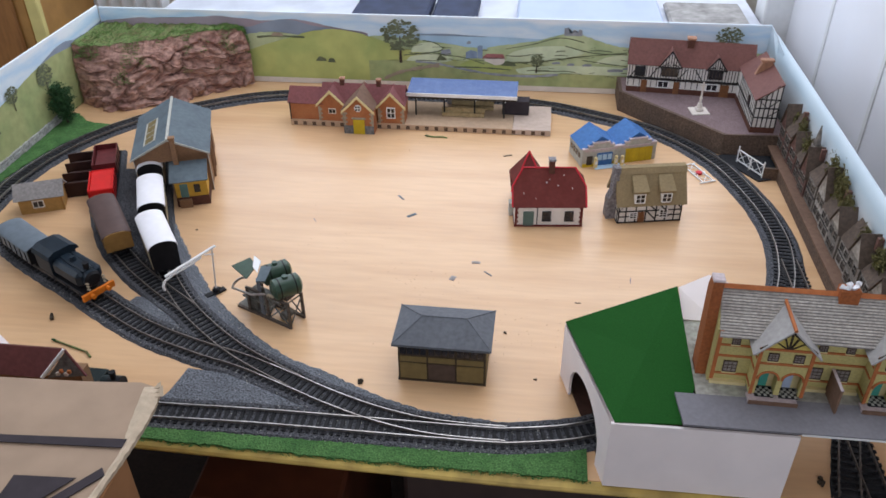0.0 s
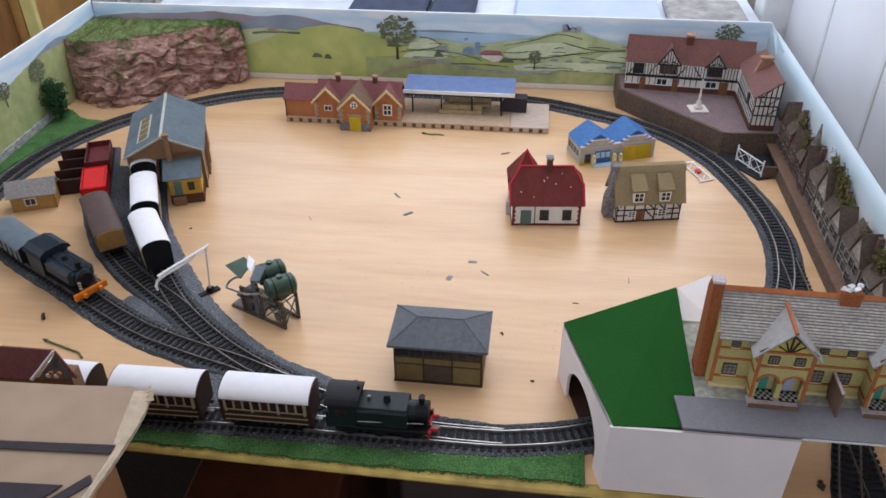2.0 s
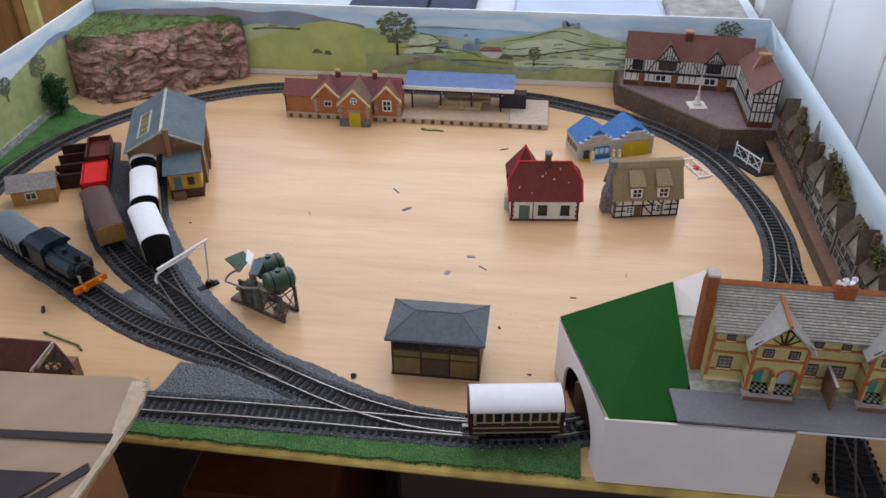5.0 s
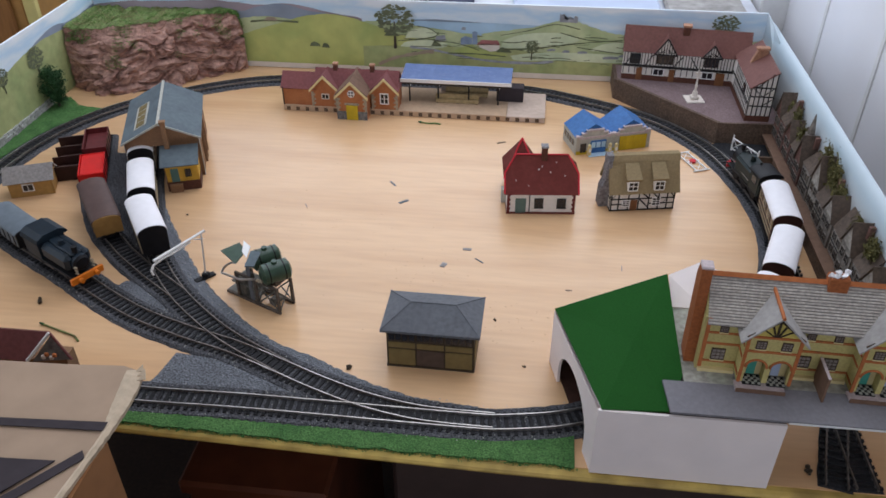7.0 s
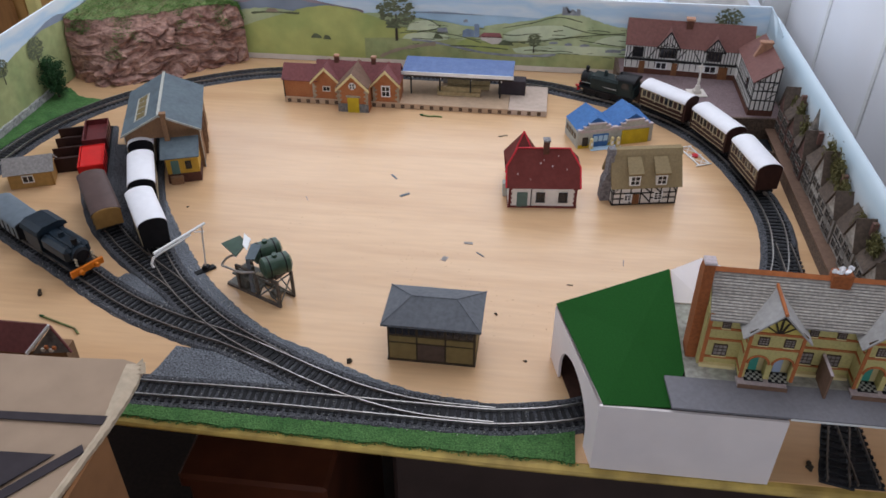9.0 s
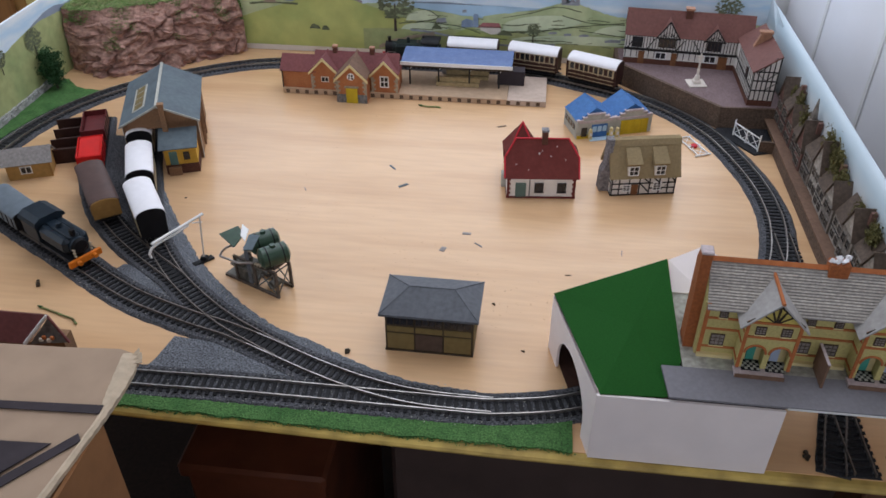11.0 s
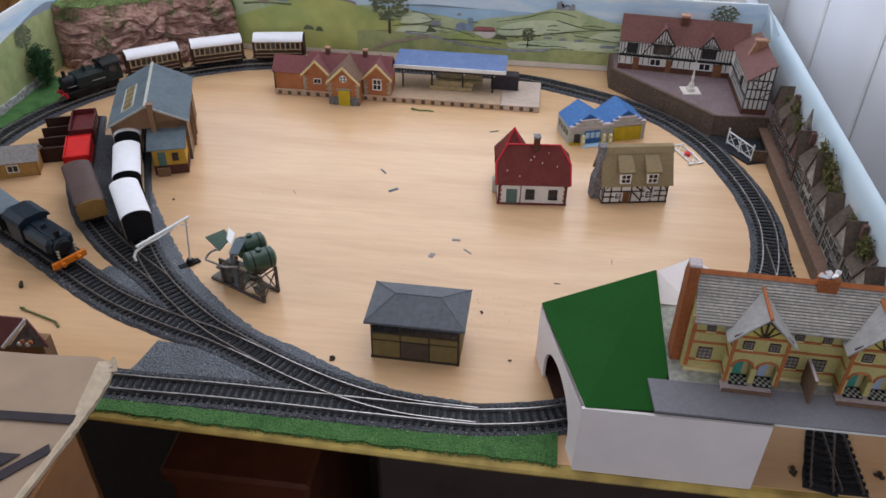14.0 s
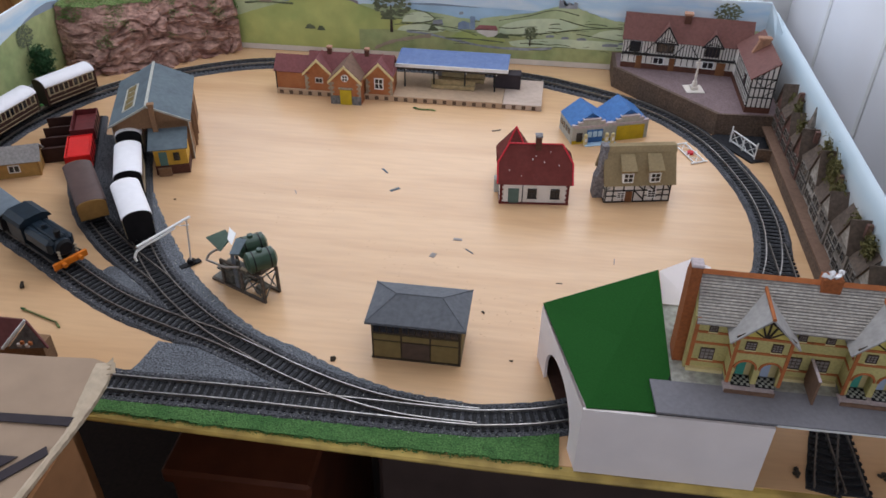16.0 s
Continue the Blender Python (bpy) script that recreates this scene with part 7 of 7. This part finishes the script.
def small_tree():
    ob = thing("model_tree", pose(-0.8800, 0.6935, 0), "small dark green model tree by the stone wall", "tree")
    part("trunk", cyl((0, 0, 0), (-0.002, 0, 0.040), 0.0028, 0.0012, 8), BARK, ob)
    rngt = random.Random(2)
    limbs = bmesh.new()
    crown = bmesh.new()
    for k in range(16):
        z = 0.014 + 0.058 * k / 15
        r = 0.021 * math.sin(math.pi * min(1, (z - 0.004) / 0.082)) ** 0.7 * rngt.uniform(0.7, 1.15)
        a = k * 2.4
        tip = Vector((r * math.cos(a), r * math.sin(a), z + 0.006))
        cyl((-0.001, 0, z * 0.7), tip, 0.0009, 0.0004, 5, limbs)
        for _ in range(300):
            t = rngt.random() ** 0.6
            c = Vector((-0.001, 0, z * 0.8)).lerp(tip, t) + Vector((rngt.gauss(0, 1), rngt.gauss(0, 1), rngt.gauss(0, 0.9))) * 0.0042
            s = rngt.uniform(0.0018, 0.0036)
            vs = [crown.verts.new(c + Vector((rngt.uniform(-1, 1), rngt.uniform(-1, 1), rngt.uniform(-1, 1))) * s) for _ in range(3)]
            crown.faces.new(vs)
    part("limbs", limbs, BARK, ob)
    part("crown", crown, LEAF, ob)


small_tree()
sw = thing("dry_stone_wall", pose(-0.8965, 0.0, 0), "low grey stone wall along the backscene's foot", "wall")
rng = random.Random(9)
one_stone = []
for k in range(4):
    bm = box(-0.004, 0.004, -0.002, 0.002, 0, 0.0058, bevel=0.0009)
    for v in bm.verts:
        v.co += Vector((rng.uniform(-1, 1), rng.uniform(-1, 1), rng.uniform(-1, 1))) * 0.0005
    me = bpy.data.meshes.new("stone")
    bm.to_mesh(me), bm.free()
    me.materials.append(WALL_STONE)
    one_stone.append(me)
for r in range(3):
    for k in range(36):
        st = new("stone", one_stone[(k + r) % 4])
        st.parent = sw
        st.matrix_basis = pose(rng.uniform(-0.001, 0.001), 0.40 + k * 0.0086 + 0.004 * (r % 2), r * 0.0056, 0, 0, 90 + rng.uniform(-4, 4))
gr = [(-0.893, 0.40), (-0.893, 0.715), (-0.845, 0.700), (-0.795, 0.690), (-0.815, 0.66), (-0.842, 0.615), (-0.862, 0.56), (-0.876, 0.50), (-0.884, 0.42)]
ground_patch("grass_bank", gr, 0.0032, GRASS, "green scatter grass bank between track and wall", "grass", 0.002)

# ---- coal staithe beside the wagons ----
stg = thing("coal_staithe", pose(-0.7440, 0.4300, 0, 0, 0, 111), "dark brown saw-toothed coal staithe beside the wagons", "coal staithe")
for k in range(4):
    part("bay", extrude([(k * 0.036, 0.0), (k * 0.036 + 0.035, 0.0), (k * 0.036 + 0.035, 0.010), (k * 0.036 + 0.004, 0.024), (k * 0.036, 0.022)], "y", -0.046, -0.004), BROWN, stg)
    part("divider", box(k * 0.036 - 0.001, k * 0.036 + 0.001, -0.047, 0.006, 0.0, 0.025), BROWN, stg)

# ---- level crossing, gates ----
flat_patch("crossing_ramp", [(0.318, 0.672), (0.338, 0.640), (0.372, 0.590), (0.395, 0.598), (0.410, 0.605), (0.410, 0.680), (0.33, 0.679)], 0.0030, BLACK_STONE, "dark ramp of the level crossing", "ramp")


def gate(name, m, label, disc):
    ob = thing(name, m, label, "crossing gate", "level crossing gates")
    L, h = 0.062, 0.024
    for x in (0.0, L * 0.5, L):
        part("stile", box(x - 0.0010, x + 0.0010, -0.0008, 0.0008, 0.0, h + (0.005 if x == 0 or x == L else 0.0)), WHITE, ob)
    for z in (0.003, h - 0.002):
        part("rail", box(0, L, -0.0008, 0.0008, z, z + 0.0018), WHITE, ob)
    for a in range(3):
        x0, x1 = L * a / 3, L * (a + 1) / 3
        part("lattice", cyl((x0, 0, 0.004), (x1, 0, h - 0.002), 0.0006, n=6), WHITE, ob)
        part("lattice", cyl((x1, 0, 0.004), (x0, 0, h - 0.002), 0.0006, n=6), WHITE, ob)
    if disc:
        part("red_disc", cyl((L / 2, -0.0016, h / 2), (L / 2, 0.0016, h / 2), 0.0055, n=18), SCARLET, ob, "red warning disc")
    return ob


gate("crossing_gate", pose(0.3485, 0.6535, 0.003, 0, 0, -61), "white lattice crossing gate standing by the yard wall", False)
lay = gate("crossing_gate", pose(0.268, 0.649, 0.0020, 90, 0, -66) @ pose(0.010, 0, -0.006), "white lattice crossing gate with red disc lying flat on the board", True)

# ---- low-relief town along the right-hand wall ----
ledge = thing("town_ledge", pose(0, 0, 0), "brown card ledge carrying the low-relief town", "ledge", kind="structure")
part("ledge_front", box(0.4020, 0.4060, 0.12, 0.600, 0, 0.0195), EARTH, ledge)
part("ledge_top", box(0.4015, 0.4365, 0.12, 0.682, 0.0195, 0.0225), BROWN_CARD, ledge)
part("ledge_return", box(0.3790, 0.4365, 0.598, 0.602, 0, 0.0215), EARTH, ledge)
RELIEF = [material("relief_brick", (0.14, 0.072, 0.058), 0.85, vary=0.4, scale=180, second=(0.10, 0.062, 0.055), blotch=45), material("relief_stone", (0.19, 0.17, 0.15), 0.85, vary=0.45, scale=180, second=(0.10, 0.085, 0.075), blotch=45), material("relief_render", (0.36, 0.33, 0.295), 0.85, vary=0.35, scale=160, second=(0.15, 0.13, 0.11), blotch=45)]
ROOF_BROWN = material("relief_roof", (0.105, 0.078, 0.062), 0.85, vary=0.3, scale=200, second=(0.075, 0.055, 0.045), blotch=40)
rng = random.Random(21)
y, k = 0.685, 0
while y > 0.14:
    wd = rng.uniform(0.030, 0.044)
    hh = rng.uniform(0.034, 0.050)
    top = hh + rng.uniform(0.020, 0.034)
    deep = 0.4365 - 0.416 + rng.uniform(-0.004, 0.002)
    hs = thing("relief_house", pose(0.4365, y, 0.0225, 0, 0, -90), "low-relief brown town house with steep roof against the backscene", "model house", "low-relief town houses")
    wall_mat = RELIEF[0] if y > 0.53 else RELIEF[rng.choice((1, 1, 2))]
    f = -deep
    part("wall", box(0, wd, f, 0, 0, hh), wall_mat, hs)
    if k % 2 == 0:
        part("gable", extrude([(0, hh), (wd, hh), (wd / 2, top + 0.008)], "y", f, 0), RELIEF[2] if y < 0.52 else wall_mat, hs)
        pitched(hs, "y", 0, wd, f - 0.001, 0, hh, top + 0.008, ROOF_BROWN, 0.002, 0.0014)
    else:
        part("roof_slope", slab([(0, f - 0.002, hh - 0.001), (wd, f - 0.002, hh - 0.001), (wd, 0, top), (0, 0, top)], 0.0016), ROOF_BROWN, hs)
        part("roof_fill", extrude([(f, hh - 0.001), (0, hh - 0.001), (0, top - 0.002)], "x", 0.0005, wd - 0.0005), wall_mat, hs)
    for r in range(2):
        for c in range(2):
            x0 = wd * (0.16 + 0.42 * c)
            z0 = 0.005 + r * hh * 0.48
            window_on(hs, x0, x0 + wd * 0.24, z0, z0 + hh * 0.26, y=f, bars=(1, 1), fw=0.0006, frame_mat=RELIEF[1])
    if k % 3 == 1:
        part("chimney", box(wd * 0.7, wd * 0.85, -0.008, -0.001, top - 0.008, top + 0.010), RELIEF[0], hs)
    if k % 2:
        part("timber_band", box(0, wd, f - 0.0009, f, hh * 0.46, hh * 0.5), TIMBER, hs)
    y -= wd + 0.0006
    k += 1
OLIVE_LEAF = material("olive_leaf", (0.115, 0.105, 0.038), 0.9, vary=0.45, scale=300)
sp = thing("relief_church_spire", pose(0.428, 0.540, 0.0225), "slim grey low-relief church spire above the town roofs", "church spire")
part("tower", box(-0.006, 0.006, -0.006, 0.006, 0.0, 0.074), RELIEF[1], sp)
part("spire", cyl((0, 0, 0.074), (0, 0, 0.106), 0.0062, 0.0008, 6), RELIEF[1], sp)
for yy, zz, r in ((0.655, 0.075, 0.012), (0.615, 0.080, 0.016), (0.575, 0.072, 0.013), (0.455, 0.100, 0.020), (0.415, 0.098, 0.020), (0.380, 0.080, 0.014), (0.30, 0.082, 0.012), (0.245, 0.088, 0.013)):
    t = thing("relief_tree", pose(0.429, yy, 0.0225), "olive low-relief tree behind the town roofs", "tree", "low-relief trees")
    part("trunk", cyl((0, 0, 0), (0, 0, zz - 0.03), 0.002, 0.0012, 6), BARK, t)
    bm = bmesh.new()
    for _ in range(1100):
        c = Vector((rng.gauss(0, 0.0022), rng.gauss(0, r * 0.5), zz - 0.0125 - r * 0.8 + rng.gauss(0, r * 0.55)))
        s = rng.uniform(0.0024, 0.0048)
        bm.faces.new([bm.verts.new(c + Vector((rng.uniform(-0.6, 0.6), rng.uniform(-1, 1), rng.uniform(-1, 1))) * s) for _ in range(3)])
    part("crown", bm, OLIVE_LEAF, t)

# ---- cardboard box in the foreground ----
cb = thing("cardboard_box", pose(0, 0, 0), "worn cardboard box top with charcoal strips, near the camera", "cardboard box")
Z = 0.22
part("top_flap", extrude([(-0.95, -0.192), (-0.4012, -0.1851), (-0.340, -0.1832), (-0.2952, -0.1798), (-0.2804, -0.184), (-0.276, -0.1906), (-0.2765, -0.2145), (-0.2778, -0.2501), (-0.281, -0.286), (-0.290, -0.38), (-0.95, -0.38)], "z", Z - 0.004, Z), CARDBOARD, cb)
bm = bmesh.new()
rng = random.Random(6)
inner, outer = smooth_line([(-0.2905, -0.1850), (-0.2865, -0.2145), (-0.2825, -0.2380), (-0.2805, -0.2501), (-0.2835, -0.286), (-0.294, -0.38)], 10), smooth_line([(-0.2790, -0.1838), (-0.2742, -0.2000), (-0.2738, -0.2245), (-0.2752, -0.2501), (-0.2790, -0.286), (-0.288, -0.38)], 10)
ribs = []
for p, q in zip(inner, outer):
    j0, j1 = rng.uniform(-0.0003, 0.0003), rng.uniform(-0.0005, 0.0005)
    ribs.append([bm.verts.new((p[0] + j0, p[1], Z + 0.0008)), bm.verts.new(((p[0] + q[0]) / 2, p[1], Z + 0.0016 + abs(j0))), bm.verts.new((q[0] + j1, q[1], Z + 0.0002)), bm.verts.new((q[0] + j1 * 0.5 - 0.0008, q[1], Z - 0.0045))])
for u, v in zip(ribs, ribs[1:]):
    for i in range(3):
        bm.faces.new((u[i], u[i + 1], v[i + 1], v[i]))
part("frayed_edge", bm, CARD_EDGE, cb)
for x, y, a in ((-0.2800, -0.1835, 40), (-0.2765, -0.1875, 10), (-0.2745, -0.1920, -15)):
    part("torn_tuft", slab([(x - 0.003, y - 0.003, Z + 0.001), (x + 0.003, y - 0.001, Z + 0.001), (x + 0.001, y + 0.0035, Z + 0.0035)], 0.0008), CARD_EDGE, cb)
part("strip", slab([(-0.95, -0.2810, Z + 0.0010), (-0.3622, -0.2497, Z + 0.0010), (-0.2802, -0.2461, Z + 0.0010), (-0.2800, -0.2382, Z + 0.0010), (-0.3662, -0.2431, Z + 0.0010), (-0.95, -0.2740, Z + 0.0010)], 0.0009), CHARCOAL, cb)
part("strip", slab([(-0.345, -0.3380, Z + 0.0014), (-0.338, -0.3420, Z + 0.0014), (-0.2812, -0.2707, Z + 0.0014), (-0.2859, -0.2644, Z + 0.0014)], 0.0009), CHARCOAL, cb)
part("dark_panel", slab([(-0.3438, -0.336, Z + 0.0008), (-0.3470, -0.336, Z + 0.0008), (-0.2999, -0.2751, Z + 0.0008), (-0.3438, -0.2771, Z + 0.0008)], 0.0007), CHARCOAL, cb)
part("side_wall", box(-0.2800, -0.2770, -0.42, -0.2495, -0.28, Z - 0.004), CARD_BROWN, cb)
part("back_wall", box(-0.95, -0.2800, -0.2525, -0.2495, -0.28, Z - 0.004), CARD_BROWN, cb)
stool = thing("stool", pose(-0.6, -0.34, -0.75), "dark wooden stool under the cardboard box", "stool")
part("seat", box(-0.36, 0.34, -0.10, 0.10, 0.44, 0.4699, bevel=0.004), DARK_WOOD, stool)
for x in (-0.33, 0.29):
    for yy in (-0.09, 0.05):
        part("leg", box(x, x + 0.04, yy, yy + 0.04, 0, 0.44, bevel=0.003), DARK_WOOD, stool)

# ---- under and behind the board ----
ch = thing("storage_drawer", pose(0.02, 0.10, -0.75), "taupe plastic storage drawers under the board", "storage drawers")
part("carcass", box(-0.17, 0.42, 0.0, 0.4, 0.0, 0.66, bevel=0.006), TAUPE, ch)
part("drawer_front", box(-0.165, 0.415, -0.012, 0.0, 0.36, 0.64, bevel=0.004), TAUPE, ch)
part("navy_lid", box(-0.05, 0.36, -0.03, 0.1, 0.660, 0.672, bevel=0.003), NAVY, ch)
wc = thing("wooden_chest", pose(-0.42, 0.04, -0.75), "dark red-brown wooden chest in the shade under the board", "chest")
part("carcass", box(0.0, 0.19, 0.0, 0.34, 0.0, 0.52, bevel=0.006), CHEST, wc)
part("lid", box(-0.006, 0.196, -0.008, 0.346, 0.52, 0.545, bevel=0.005), CHEST, wc)
part("knob", cyl((0.15, 0.0, 0.44), (0.15, -0.018, 0.44), 0.012, 0.009, 14), BENCH, wc)
for x in (X0 + 0.02, X1 - 0.08):
    for yy in (Y0 + 0.05, Y1 - 0.1):
        lg = thing("table_leg", pose(x, yy, -0.75), "dark wooden leg holding up the baseboard", "table leg", "baseboard legs")
        part("post", box(0, 0.05, 0, 0.05, 0, 0.72, bevel=0.002), DARK_WOOD, lg)
for name, x, yy, a, b, c, mat, lab in (("dark_case", -0.46, 1.12, 0.19, 0.36, 0.030, NAVY, "dark navy case on the window sill"), ("dark_case", -0.262, 1.12, 0.11, 0.36, 0.026, NAVY, "small dark navy case on the window sill"), ("folded_cloth", -0.055, 1.10, 0.355, 0.40, 0.020, PALE_BLUE, "pale blue folded cloth on the window sill"), ("stone_slab", 0.315, 1.06, 0.19, 0.44, 0.014, GREY_PAVE, "grey stone slab by the window frame")):
    t = thing(name, pose(x, yy, 0.0), lab, name.replace("_", " "))
    part("shell", box(0, a, 0, b, 0, c, bevel=0.006), mat, t)
wd = thing("pine_cabinet", pose(-1.212, 1.16, -0.75), "varnished brown wooden cabinet beyond the layout's corner", "cabinet")
part("carcass", box(-0.40, 0.0, 0.0, 0.30, 0.0, 1.1, bevel=0.006), PINE, wd)
part("door_panel", box(-0.36, -0.03, -0.012, 0.0, 0.06, 1.05, bevel=0.005), DARK_PINE, wd)
yb = thing("yellow_board", pose(-1.179, 1.15, -0.75), "pale yellow board standing beside the cabinet", "board")
part("plank", box(-0.030, 0.0, 0.0, 0.02, 0.0, 1.2, bevel=0.003), LEMON_BOARD, yb)
dp = thing("dark_wooden_post", pose(-1.262, 1.30, -0.75), "dark brown wooden window post behind the layout", "post")
part("post", box(-0.06, 0.035, 0.0, 0.05, 0.0, 1.9, bevel=0.004), DARK_WOOD, dp)
cu = thing("curtain", pose(-1.33, 1.45, -0.70), "white hanging curtain in vertical folds beside the window", "curtain")
prof = [(i * 0.006, 0.010 * math.sin(i * 1.05)) for i in range(56)]
part("cloth", extrude(prof + [(x, y + 0.003) for x, y in prof[::-1]], "z", 0.0, 2.4), WHITE, cu)

# ---- litter on the board ----
for x, yy, a, l, w2, mat in ((-0.205, 0.484, -50, 0.016, 0.003, SLATE), (-0.1797, 0.432, 40, 0.016, 0.005, SLATE), (-0.0703, 0.316, 0, 0.012, 0.005, FELT), (-0.0994, 0.2756, 70, 0.010, 0.007, FELT), (-0.0517, 0.291, -40, 0.014, 0.002, SLATE), (-0.0413, 0.643, 25, 0.016, 0.003, UMBER), (0.0708, 0.2376, 0, 0.008, 0.0015, BLACK), (0.1433, 0.2947, 85, 0.012, 0.001, STONE), (-0.3265, 0.404, -60, 0.010, 0.001, STONE)):
    t = thing("card_scrap", pose(x, yy, 0, 0, 0, a), "tiny scrap of grey card lying on the board", "scrap", "litter on the board")
    part("scrap", box(-l / 2, l / 2, -w2 / 2, w2 / 2, 0, 0.0006), mat, t)
rng = random.Random(14)
crumbs = bmesh.new()
for _ in range(220):
    cx, cy = rng.choice(((-0.17, 0.702), (-0.267, 0.338), (-0.10, 0.27), (-0.0221, 0.1675), (-0.3, 0.40), (0.05, 0.17), (-0.12, 0.16), (-0.17, 0.27), (rng.uniform(-0.45, 0.25), rng.uniform(0.1, 0.7))))
    p = Vector((cx + rng.gauss(0, 0.040), cy + rng.gauss(0, 0.030), 0.0002))
    s = rng.uniform(0.0002, 0.0006)
    bmesh.ops.create_icosphere(crumbs, subdivisions=1, radius=s, matrix=Matrix.Translation(p + Vector((0, 0, s * 0.6))))
tagged(mesh_object("scatter_crumbs", crumbs, OCHRE), "green and brown scatter crumbs on the board", "crumbs", kind="stuff")
for x, yy, r in ((-0.1852, 0.0616, 0.0036), (-0.6097, 0.1363, 0.0045), (-0.0221, 0.1675, 0.0022), (-0.498, 0.358, 0.0016), (0.018, 0.087, 0.0016), (0.3085, -0.0330, 0.0040), (0.3920, -0.0266, 0.0045)):
    t = thing("moss_clump", pose(x, yy, 0), "dark clump of dried moss on the board", "clump", "litter on the board")
    bm = bmesh.new()
    for _ in range(7):
        bmesh.ops.create_icosphere(bm, subdivisions=1, radius=r * rng.uniform(0.4, 0.7), matrix=Matrix.Translation((rng.gauss(0, r * 0.5), rng.gauss(0, r * 0.5), r * rng.uniform(0.2, 0.6))))
    part("clump", bm, UMBER, t)
for pts, lab in (([(-0.5803, 0.0929), (-0.5547, 0.0844), (-0.5315, 0.0770), (-0.5222, 0.0684)], "curved green sprig lying on the board"), ([(-0.19, 0.703), (-0.178, 0.700), (-0.165, 0.702), (-0.155, 0.699)], "bright green sprig before the station")):
    t = thing("green_sprig", pose(0, 0, 0), lab, "sprig")
    part("stem", tube([(x, yy, 0.0016) for x, yy in pts], 0.0014, 6), MOSS, t)
    part("tip", cyl((pts[0][0], pts[0][1], 0.0018), (pts[0][0] - 0.006, pts[0][1] + 0.002, 0.002), 0.0022, 0.0010, 6), LEAF, t)


# ---- motion ----
TIMES = [(0.0, 0.4634), (1.0, 0.6376), (2.0, 0.8059), (3.0, 0.9738), (3.5, 1.061), (4.0, 1.1485), (7.0, 1.6584), (8.0, 1.8423), (9.0, 2.0337), (11.5, 2.5174), (12.5, 2.7195), (13.5, 2.9281), (14.5, 3.1317), (15.0, 3.2338), (16.0, 3.439)]


def gone(t):
    """How far along the main line the leading coach has come."""
    ts, ss = [a for a, _ in TIMES], [b for _, b in TIMES]
    k = np.polyfit(ts, ss, 5)
    return float(np.polyval(k, t))


def motions():
    for ob, ahead, half in TRAIN:
        rows = []
        for i in range(0, 81):
            t = i * 0.2
            s = (gone(t) + ahead)
            rows.append((t, MAIN.stand(s, half, RAIL_TOP)))
        walk(ob, rows)


motions()
